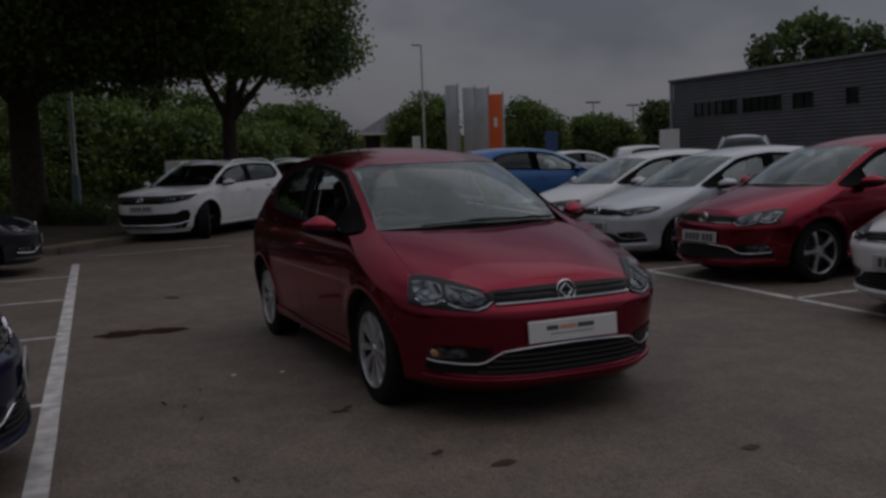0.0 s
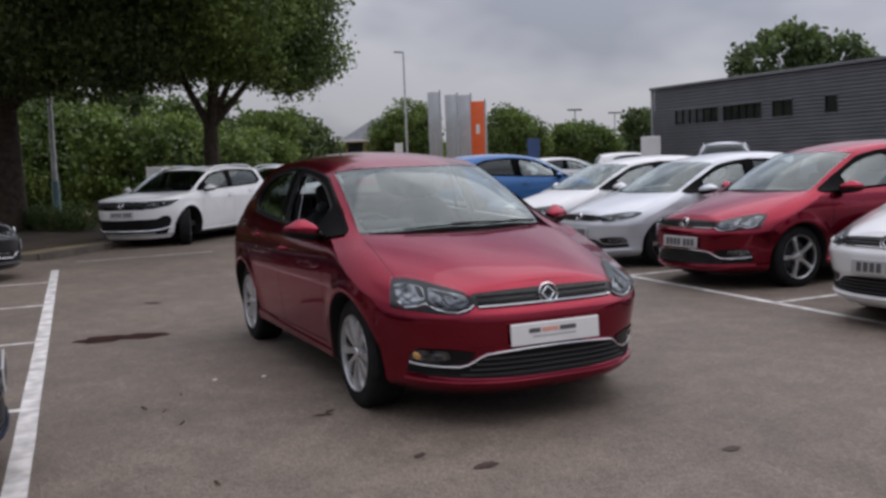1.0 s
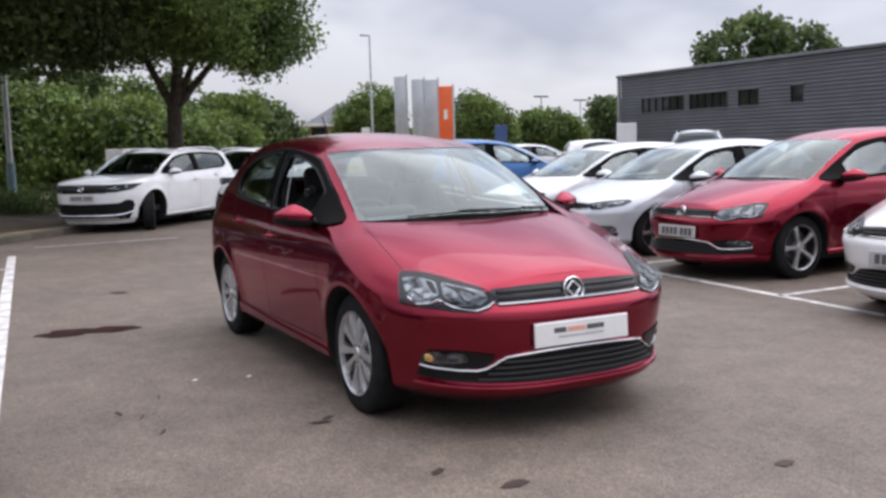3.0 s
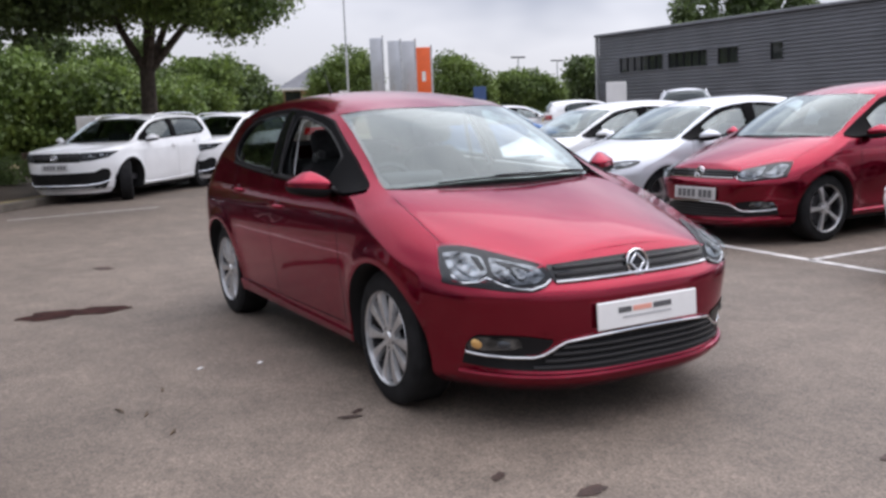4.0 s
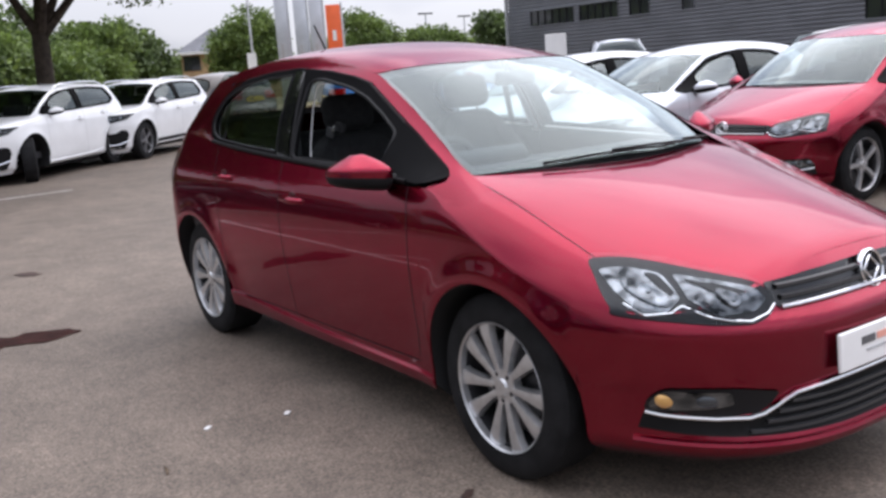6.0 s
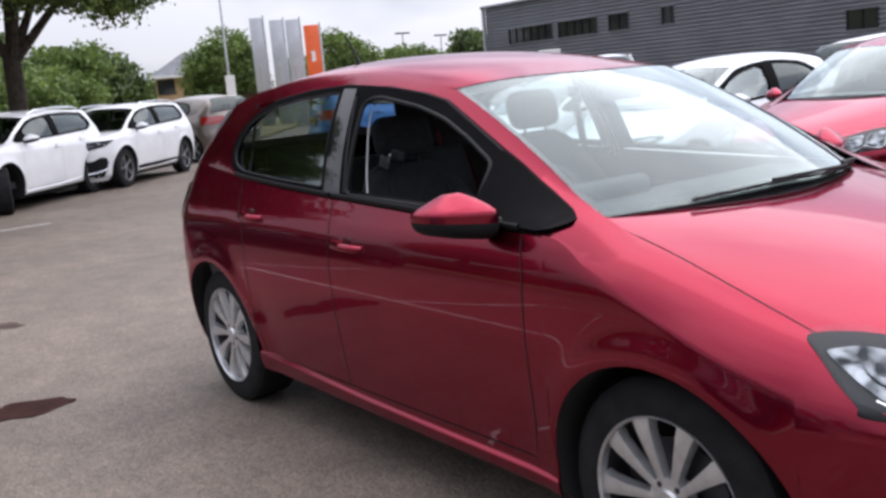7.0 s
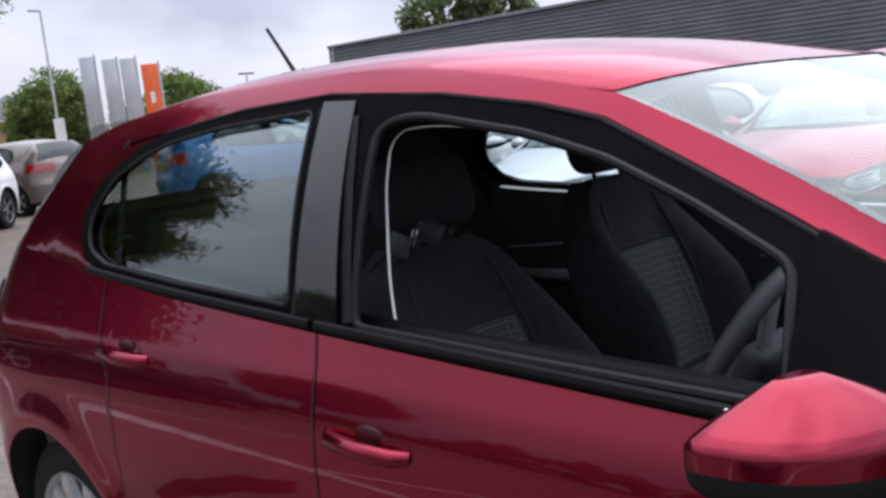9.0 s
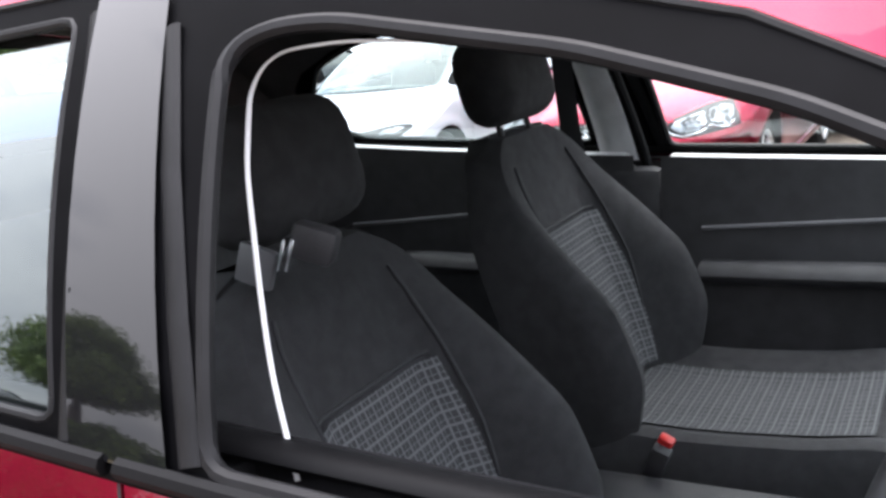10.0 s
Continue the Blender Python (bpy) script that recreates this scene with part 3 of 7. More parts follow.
def body_shell(body, mat, car):
    """Flanks, bumpers, bonnet, roof and rear as one painted shell, and the wheel wells."""
    p = body.p
    R, hub = p["arch"], p["tyre"]
    nose0 = float(p["nose"](0.40))
    arch_cos = np.cos(np.linspace(0, np.pi, 25)) * R
    # columns along the plan contour: front corner by angle, flank by x, rear corner by angle
    a_end = math.acos((R / nose0) ** (body.m / 2))
    cols = [("f", a) for a in np.linspace(0, a_end - 0.006, 20)]
    cols += [("s", x) for x in arch_cos]
    back = -p["wheelbase"]
    cols += [("s", x) for x in np.linspace(-R - 0.005, back + R + 0.005, 30)]
    cols += [("s", back + x) for x in arch_cos if back + x > p["rear"] + 0.01]
    left = [back + x for x in arch_cos if back + x <= p["rear"] + 0.01]
    r_end = [math.acos(min(1, ((x - p["rear"]) / (float(p["tail"](0.4)) - p["rear"])) ** (2.4 / 2))) if x < p["rear"] else math.pi / 2 for x in left]
    cols += [("r", b) for b in r_end]
    last = r_end[-1] if r_end else math.pi / 2
    cols += [("r", b) for b in np.linspace(last - 0.006, 0, 16)]
    NV = p.get("rows", 110)
    pts = np.zeros((len(cols), NV, 3))
    for c, (kind, a) in enumerate(cols):
        if kind == "f":
            x_nom = nose0 * max(math.cos(a), 0) ** (2 / body.m)
            along = (x_nom - R) / (nose0 - R)
            place = lambda z, g=along: (R + (p["nose"](z) - R) * g, body.plan_y(R + (p["nose"](z) - R) * g, z))  # noqa: E731
        elif kind == "s":
            place = lambda z, a=a: (a + 0 * z, body.plan_y(a + 0 * z, z))  # noqa: E731
            x_nom = a
        else:
            fx, fy = max(math.cos(a), 0) ** (2 / 2.4), max(math.sin(a), 0) ** (2 / 3.0)
            place = lambda z: (p["rear"] + (p["tail"](z) - p["rear"]) * fx, p["width"](z) * fy)  # noqa: E731
            x_nom = p["rear"] + (float(p["tail"](0.4)) - p["rear"]) * fx
        zt = 0.8
        for _ in range(8):
            x, y = place(np.array(zt))
            x, y = float(x), float(y)
            zh, zb = float(body.hood_z(x, y)), float(p["belt"](x))
            s = min(1, max(0, (x - p["corner0"][0]) / 0.12))
            zt = zb * (1 - s) + zh * s
        z0 = float(p["sill"](x_nom))
        for h in body.hubs:
            if abs(x_nom - h) < R:
                z0 = hub + math.sqrt(R * R - (x_nom - h) ** 2)
        z = z0 + (zt - z0) * np.linspace(0, 1, NV)
        x, y = place(z)
        pts[c] = np.stack([x + 0 * z, y + (body.flare(x, z) if kind != "r" or a > 0.7 else 0), z], -1)
    nrm = grid_normals(pts)
    rows = []
    centre = np.array([-1.2, 0, 0.5])
    v, n, f = oriented(pts, nrm, quads(len(cols), NV), pts.reshape(-1, 3) - centre)
    rows.append((v, n, f))
    top_row = pts[:, -1]
    # bonnet, from the middle line to the contour
    front = [i for i in range(len(cols)) if top_row[i, 0] >= p["corner0"][0] - 0.02]
    K = 16
    hood = np.zeros((len(front), K, 3))
    cx = np.interp(np.arange(len(front)), [0, len(front) - 1], [top_row[0, 0], p["cowl"][0]])
    cx = top_row[0, 0] + (p["cowl"][0] - top_row[0, 0]) * np.array([(top_row[0, 0] - top_row[i, 0]) / (top_row[0, 0] - top_row[front[-1], 0]) for i in front])
    for j, i in enumerate(front):
        u = np.linspace(0, 1, K)
        x = cx[j] + (top_row[i, 0] - cx[j]) * np.minimum(1, u * top_row[i, 1] / p["corner0"][1]) ** 2 if top_row[i, 1] > p["corner0"][1] else cx[j] + (top_row[i, 0] - cx[j]) * u**2
        y = top_row[i, 1] * u
        hood[j] = np.stack([x, y, body.hood_z(x, y)], -1)
    hood[:, -1] = top_row[front]
    e = 1e-3
    hx, hy = hood[..., 0], hood[..., 1]
    hn = np.stack([-(body.hood_z(hx + e, hy) - body.hood_z(hx - e, hy)) / (2 * e), -(body.hood_z(hx, hy + e) - body.hood_z(hx, hy - e)) / (2 * e), np.ones_like(hx)], -1)
    hn /= np.linalg.norm(hn, axis=2, keepdims=True)
    # the wing rounds over into the flank outside the bonnet gap
    side_n = nrm[front, -1] * np.sign((nrm[front, -1] * (top_row[front] - centre)).sum(1))[:, None]
    meet = 0.45 * hn[:, -1] + 0.55 * side_n
    meet /= np.linalg.norm(meet, axis=1, keepdims=True)
    gap = 0.61 * p.get("sy", 1)
    s = np.clip((hy - gap) / np.maximum(hy[:, -1:] - gap, 0.03), 0, 1)[..., None] ** 1.0
    hn = hn * (1 - s) + meet[:, None, :] * s
    hn /= np.linalg.norm(hn, axis=2, keepdims=True)
    s = (np.clip((np.arange(NV) - NV * 0.80) / (NV * 0.20 - 1), 0, 1) ** 1.5)[None, :, None]
    fade = np.clip((top_row[front, 0] - top_row[front[-1], 0]) / (0.40 * p.get("sx", 1)), 0, 1)
    s = s * (fade * fade * (3 - 2 * fade))[:, None, None]
    nv = rows[0][1].reshape(len(cols), NV, 3)
    nv[front] = nv[front] * (1 - s) + meet[:, None, :] * s
    nv[front] /= np.linalg.norm(nv[front], axis=2, keepdims=True)
    rows[0] = (rows[0][0], nv.reshape(-1, 3), rows[0][2])
    # the bonnet's front edge rounds over towards the grille
    tip = [i for i in range(len(front)) if top_row[front[i], 0] > 0.30 * p.get("sx", 1)]
    order = np.argsort(top_row[front, 1][tip])
    ty = top_row[front, 1][tip][order]
    roll = np.stack([np.interp(hy, ty, meet[tip][order][:, c]) for c in range(3)], -1)
    near = np.interp(hy, ty, top_row[front, 0][tip][order]) - hx
    s = (np.clip(1 - near / (0.07 * p.get("sx", 1)), 0, 1) ** 1.6 * (hy < ty[-1]) * (hx > 0.3 * p.get("sx", 1)))[..., None]
    hn = hn * (1 - s) + roll * s
    hn /= np.linalg.norm(hn, axis=2, keepdims=True)
    bonnet = oriented(hood, hn, quads(len(front), K), (0, 0, 1.0))
    # roof
    NU, NX = 14, 30
    roof = np.zeros((NX, NU, 3))
    for k, u in enumerate(np.linspace(0, 1, NU)):
        xs = np.linspace(p["header"][0] + (p["corner1"][0] - p["header"][0]) * u**2, p["rear"] - 0.10 * (1 - u**4), NX)
        w = p["rail_y"](xs)
        roof[:, k] = np.stack([xs, w * u, p["roof"](xs) - (p["roof"](xs) - p["rail_z"](xs)) * u**2], -1)
    rn = grid_normals(roof)
    rn *= np.sign(rn[..., 2:3])
    rn = over_rail(p, roof[..., 0], rn, (np.linspace(0, 1, NU) ** 5)[None, :] * np.ones((NX, 1)))
    rows.append(oriented(roof, rn, quads(NX, NU), (0, 0, 1.0)))
    # upper rear, from the rear contour to the roof's end
    rear = [i for i in range(len(cols)) if cols[i][0] == "r"]
    hatch = np.zeros((len(rear), 10, 3))
    for j, i in enumerate(rear):
        u = min(1, top_row[i, 1] / max(top_row[rear[0], 1], 1e-6))
        end = np.array([p["rear"] - 0.10 * (1 - u**4), float(p["rail_y"](p["rear"])) * u, float(p["roof"](p["rear"]) - (p["roof"](p["rear"]) - p["rail_z"](p["rear"])) * u**2)])
        t = np.linspace(0, 1, 10)[:, None]
        hatch[j] = top_row[i] * (1 - t) + end * t + np.array([-0.05, 0.02 * u, 0]) * 4 * t * (1 - t) * (1 - u**8)
    top_u = [top_row[i, 1] / max(top_row[rear[0], 1], 1e-6) for i in rear]
    body.hatch = hatch
    panel = [q for k, q in enumerate(quads(len(rear), 10)) if not (1 <= k % 9 <= 7 and top_u[k // 9] < 0.76)]
    body.hatch_faces = panel
    rows.append(oriented(hatch, grid_normals(hatch), panel, hatch.reshape(-1, 3) - np.array([-1.5, 0, 0.9])))
    # greenhouse sides, open where the windows are
    f0, f1 = p["corner0"][0], p["rear"] - 0.006
    xs = np.linspace(f0 - 0.002, f1, 40)
    bottom = [(x, float(p["belt"](x))) for x in xs]
    tops = [(x, float(body.top(np.array(x))[0])) for x in xs[::-1][:-1]]
    pt2, fc = filled(dense(bottom + tops, 0.05), [dense(window_loop(body, 0.0), 0.04)])
    x, z = np.array(pt2).T
    nn = body.side_normal(body.house_y, x, z)
    zb, zt = p["belt"](x), body.top(x)[0]
    nn = over_rail(p, x, nn, np.clip(((z - zb) / np.maximum(zt - zb, 0.03) - 0.80) / 0.20, 0, 1) ** 1.5)
    rows.append(oriented(np.stack([x, body.house_y(x, z), z], -1), nn, fc, (0, 1.0, 0)))
    V, N, F, k = [], [], [], 0
    for v, n, f in rows:
        v, n, f = both_sides(v, n, f)
        V.append(v), N.append(n)
        F += [tuple(i + k for i in q) for q in f]
        k += len(v)
    # foot of the windscreen pillar, running out into the wing
    c0, c1 = np.array(p["corner0"]), np.array(p["corner1"])
    kx = p.get("sx", 1)
    down = (c0 - c1) / np.linalg.norm(c0 - c1)
    xa, xb = c0[0] - 0.19 * kx, c0[0] + 0.20 * kx
    zt, yt = (float(q) for q in body.top(np.array(xa)))
    zb = float(p["belt"](xa))
    foot = np.zeros((16, 9, 3))
    t = np.linspace(0, 1, 16)[:, None]
    a = np.array([xa, float(body.house_y(xa, zt - 0.004)) + 0.003, zt - 0.002])
    b = np.array([xb, c0[1] + 0.012, float(body.hood_z(xb, c0[1] + 0.012)) - 0.002])
    slope = np.array([1.0, 0.02, float(body.hood_z(xb + 0.05, b[1]) - body.hood_z(xb - 0.05, b[1])) / 0.1])
    reach = np.linalg.norm(b - a) * 1.05
    inner = (2 * t**3 - 3 * t**2 + 1) * a + (t**3 - 2 * t**2 + t) * down * reach + (3 * t**2 - 2 * t**3) * b + (t**3 - t**2) * slope * reach
    # its outer edge follows the black corner panel, then runs over the wing
    f_tip = 0.007
    edge_down = curve((f_tip, 0.0145), (0.018, 0.016), (0.042, 0.024), (0.082, 0.034), (0.117, 0.037))
    on_house = lambda x: (float(body.house_y(x, float(body.top(np.array(x))[0]) - float(edge_down((x - c0[0]) / (p["rear"] - c0[0]))))) + 0.009, float(body.top(np.array(x))[0]) - float(edge_down((x - c0[0]) / (p["rear"] - c0[0]))) + 0.001)  # noqa: E731
    x_tip = float(body.at_f(f_tip))
    (y0, z0), (y1, z1) = on_house(x_tip - 0.03), on_house(x_tip)
    y2 = c0[1] + 0.165 * p.get("sy", 1)
    z2 = float(body.hood_z(xb, y2)) - 0.001
    rim = np.zeros((16, 3))
    for r, x in enumerate(inner[:, 0]):
        if x <= x_tip:
            rim[r] = (x, *on_house(float(x)))
        else:
            u, span = (x - x_tip) / (xb - x_tip), xb - x_tip
            h = (2 * u**3 - 3 * u**2 + 1, u**3 - 2 * u**2 + u, 3 * u**2 - 2 * u**3, u**3 - u**2)
            s1 = (z1 - z0) / 0.03
            s2 = float(body.hood_z(xb + 0.05, y2) - body.hood_z(xb - 0.05, y2)) / 0.1
            rim[r] = (x, h[0] * y1 + h[1] * span * 0.25 + h[2] * y2, h[0] * z1 + h[1] * span * s1 * 0.4 + h[2] * z2 + h[3] * span * s2)
    for j, v in enumerate(np.linspace(0, 1, 9)):
        foot[:, j] = inner * (1 - v) + rim * v + np.array([0.0, 0.5, 0.8]) * 0.010 * 4 * v * (1 - v) * np.sin(np.pi * t)
    fn = np.zeros_like(foot)
    for j in range(9):
        a, b = foot[0, j], foot[-1, j]
        na = over_rail(p, a[:1], body.side_normal(body.house_y, a[:1], a[2:]), np.clip(((a[2:] - zb) / (zt - zb) - 0.8) / 0.2, 0, 1) ** 1.5)[0]
        nb = np.array([-float(body.hood_z(b[0] + e, b[1]) - body.hood_z(b[0] - e, b[1])) / (2 * e), -float(body.hood_z(b[0], b[1] + e) - body.hood_z(b[0], b[1] - e)) / (2 * e), 1.0])
        nb /= np.linalg.norm(nb)
        s = min(1.0, max(0.0, (b[1] - gap) / (float(body.plan_y(b[0], 0.88 * p.get("sz", 1))) - gap))) ** 1.0
        nb = nb * (1 - s) + s * (0.30 * nb + 0.70 * np.array([0.05, 0.90, 0.42]))
        w = np.linspace(0, 1, 16)[:, None]
        w = w * w * (3 - 2 * w)
        fn[:, j] = na * (1 - w) + nb / np.linalg.norm(nb) * w
    fn /= np.linalg.norm(fn, axis=2, keepdims=True)
    # closed against the wing's upper edge
    order = np.argsort(top_row[:, 0])
    seam = np.stack([rim[:, 0], np.interp(rim[:, 0], top_row[order, 0], top_row[order, 1]), np.interp(rim[:, 0], top_row[order, 0], top_row[order, 2]) - 0.002], 1)
    w = np.clip((rim[:, 0] - x_tip + 0.02 * kx) / (0.015 * kx), 0, 1)[:, None]
    seam = rim * (1 - w) + seam * w
    sn = fn[:, -1] * 0.5 + np.array([0.05, 0.80, 0.55]) * 0.5
    sn /= np.linalg.norm(sn, axis=1, keepdims=True)
    foot = np.concatenate([foot, ((rim + seam) / 2)[:, None], seam[:, None]], 1)
    fn = np.concatenate([fn, fn[:, -1:] * 0.6 + sn[:, None] * 0.4, sn[:, None]], 1)
    rows.append(oriented(foot, fn, quads(16, 11), (0.3, 0.4, 0.8)))
    for v, n, f in rows[-1:]:
        v, n, f = both_sides(v, n, f)
        V.append(v), N.append(n)
        F += [tuple(i + k for i in q) for q in f]
        k += len(v)
    shell = shape("body_shell", np.vstack(V), F, mat, car, "", np.vstack(N))
    v, n, f = both_sides(*bonnet)
    shape("bonnet", v, f, mat, car, "", n)
    # wheel wells
    for h in body.hubs:
        ang = np.linspace(-0.35, np.pi + 0.35, 26)
        ring = np.stack([h + (R + 0.004) * np.cos(ang), 0 * ang, hub + (R + 0.004) * np.sin(ang)], 1)
        y_out = np.array([float(body.side_y(a, b)) - 0.006 for a, _, b in ring])
        well = np.stack([np.stack([ring[:, 0], y_out, ring[:, 2]], 1), np.stack([ring[:, 0], 0 * y_out + 0.48, ring[:, 2]], 1)])
        flat = well.reshape(-1, 3)
        cap = len(flat)
        v = np.vstack([flat, [[h, 0.48, hub]]])
        k = len(ang)
        f = quads(2, k) + [(k + i, k + i + 1, cap) for i in range(k - 1)]
        for sd in (1, -1):
            shape("wheel_well", v * (1, sd, 1), f, M["under"], car)
    return shell, top_row


def window_loop(body, grow):
    """The outline of the side windows with their black surround, as (x, z); grow makes it larger."""
    p = body.p
    X = body.at_f
    b = lambda f, up: (X(f), float(p["belt"](X(f))) + up)  # noqa: E731
    if p.get("upright"):
        low = [b(f, 0.006 - grow) for f in np.linspace(0.012, 0.88, 12)]
        back = [(x - grow, z) for x, z in (b(0.945, 0.06), b(0.955, 0.11), b(0.945, 0.20))]
        high = [(X(f), float(body.top(np.array(X(f)))[0]) - d + grow) for f, d in ((0.925, 0.062), (0.90, 0.050), (0.7, 0.042), (0.5, 0.042), (0.34, 0.045), (0.25, 0.048), (0.147, 0.048), (0.09, 0.040), (0.04, 0.030))]
        return low + back + high
    low = [b(f, 0.004 - grow) for f in np.linspace(0.014, 0.70, 13)] + [b(0.80, 0.008 - grow), b(0.852, 0.034 - grow)]
    back = [(x - grow, z) for x, z in (b(0.869, 0.080), b(0.873, 0.120), b(0.865, 0.165))]
    high = [(X(f), float(body.top(np.array(X(f)))[0]) - d + grow) for f, d in ((0.846, 0.125), (0.80, 0.088), (0.75, 0.065), (0.628, 0.043), (0.517, 0.036), (0.41, 0.035), (0.335, 0.036), (0.288, 0.043), (0.232, 0.047), (0.165, 0.046), (0.117, 0.043), (0.082, 0.040), (0.042, 0.030), (0.018, 0.022))] + [b(0.007, 0.012)]
    return low + back + high


def side_windows(body, back=0.0):
    """The two window openings of a flank, front and rear, as loops of (x, z); back moves the pillar between them rearward."""
    p = body.p
    X = body.at_f
    b = lambda f, up: (X(f), float(p["belt"](X(f))) + up)  # noqa: E731
    t = lambda f, down: (X(f), float(body.top(np.array(X(f)))[0]) - down)  # noqa: E731
    front = [b(0.142, 0.021), b(0.30, 0.020), b(0.437 + back, 0.020), t(0.4545 + back, 0.125), t(0.4560 + back, 0.100), t(0.4500 + back, 0.079), t(0.4360 + back, 0.067), t(0.415 + back, 0.063), t(0.335, 0.070), t(0.273, 0.078), t(0.215, 0.076), t(0.157, 0.077)]
    rear = [b(0.510 + back, 0.030), b(0.68, 0.028), b(0.805, 0.030), b(0.840, 0.048), b(0.856, 0.090), b(0.853, 0.138), t(0.832, 0.135), t(0.79, 0.104), t(0.74, 0.083), t(0.66, 0.066), t(0.534 + back, 0.056)]
    if p.get("upright"):
        rear = [b(0.500, 0.028), b(0.70, 0.028), b(0.88, 0.032), b(0.925, 0.075), b(0.932, 0.115), t(0.905, 0.085), t(0.85, 0.072), t(0.7, 0.066), t(0.525, 0.064)]
    return rounded(front, 0.022), rounded(rear, 0.02)


def make_rim(R):
    """The bright lip of an alloy wheel seen from its outer side (+y)."""
    bm = bmesh.new()
    lathe(bm, [(R, 0.012), (R * 0.99, 0.019), (R * 0.965, 0.014), (R * 0.955, -0.008)], 48)
    return bm


def make_spoke(spokes, R, k):
    """One spoke, pointing along +x from the hub: slim at the hub, flared at the rim, its sides falling away."""
    bm = bmesh.new()
    w0, w1 = (0.025, 0.068) if spokes > 6 else (0.030, 0.060)
    lean = 0.0 if spokes <= 6 else (0.012 if k % 2 else -0.012)
    rows = []
    for r, w, y in [(0.030, w0, 0.000), (R * 0.35, w0 * 1.1, 0.004), (R * 0.6, (w0 + w1) * 0.43, 0.008), (R * 0.82, w1 * 0.80, 0.010), (R * 0.965, w1, 0.006)]:
        shift = lean * r / R
        rows.append([bm.verts.new((r, y + dy, shift + w * side * 0.5)) for side, dy in ((-1, -0.026), (-0.80, -0.002), (-0.2, 0.0), (0.2, 0.0), (0.80, -0.002), (1, -0.026))])
    for a, b in zip(rows, rows[1:]):
        for i in range(5):
            bm.faces.new((a[i], a[i + 1], b[i + 1], b[i]))
    return bm


def add_wheels(body, car, spokes=10, mat="alloy", steer=0.0):
    p = body.p
    T, R = p["tyre"], p["rim"]
    rim = part("wheel", make_rim(R), M[mat], car, "")
    bm = bmesh.new()
    lathe(bm, [(R * 0.955, -0.008), (R * 0.93, -0.03), (R * 0.91, -0.13), (R * 0.97, -0.16)], 48)
    part("barrel", bm, M["dark_alloy"], rim, "dark inner wheel barrel")
    bm = bmesh.new()
    rod(bm, (0.045, -0.012, 0), (0.045, 0.0015, 0), 0.008, None, 8)
    bolt = part("wheel_bolt", bm, M["dark_alloy"], rim, "dark wheel bolt")
    for k in range(5):
        if k:
            bolt = bolt.copy()
            scene.collection.objects.link(bolt)
        bolt.matrix_basis = pose(0, 0, 0, 0, k * 72 + 17, 0)
    bm = bmesh.new()
    w = 0.19
    lathe(bm, [(R * 0.985, 0.010), (R * 1.0, 0.016), (R + (T - R) * 0.35, 0.019), (R + (T - R) * 0.7, 0.014), (T - 0.012, 0.008), (T, -0.006), (T, -w + 0.026), (T - 0.015, -w + 0.004), (R, -w)], 56)
    tyre = part("tyre", bm, M["tyre"], rim, "black rubber tyre")
    bm = bmesh.new()
    bmesh.ops.create_cone(bm, cap_ends=True, segments=32, radius1=R * 0.68, radius2=R * 0.68, depth=0.02, matrix=pose(0, -0.055, 0, 90, 0, 0))
    disc = part("brake_disc", bm, M["dark_alloy"], rim, "dark steel brake disc")
    bm = bmesh.new()
    bmesh.ops.create_cone(bm, cap_ends=True, segments=32, radius1=R * 0.98, radius2=R * 0.98, depth=0.01, matrix=pose(0, -0.12, 0, 90, 0, 0))
    part("wheel_back", bm, M["under"], rim)
    bm = bmesh.new()
    lathe(bm, [(0.001, 0.010), (0.026, 0.010), (0.031, 0.002), (0.058, -0.001), (0.064, -0.03)], 24)
    part("hub", bm, M[mat], rim)
    kinds = [part("spoke", make_spoke(spokes, R, k), M[mat], rim) for k in range(2 if spokes > 6 else 1)]
    for k in range(spokes):
        sp = kinds[k % len(kinds)]
        if k >= len(kinds):
            sp = sp.copy()
            scene.collection.objects.link(sp)
        sp.matrix_basis = pose(0, 0, 0, 0, k / spokes * 360 + (3.0 if k % 2 and spokes > 6 else 0.0), 0)
    first = True
    for x, st in ((0.0, steer), (-p["wheelbase"], 0.0)):
        for s in (1, -1):
            m = pose(x, s * p["track"], T, 0, 0, (0 if s > 0 else 180) + st)
            if first:
                rim.matrix_basis = m
                first = False
            else:
                w2 = rim.copy()
                scene.collection.objects.link(w2)
                w2.matrix_basis = m
                for ch in rim.children:
                    c2 = ch.copy()
                    scene.collection.objects.link(c2)
                    c2.parent = w2


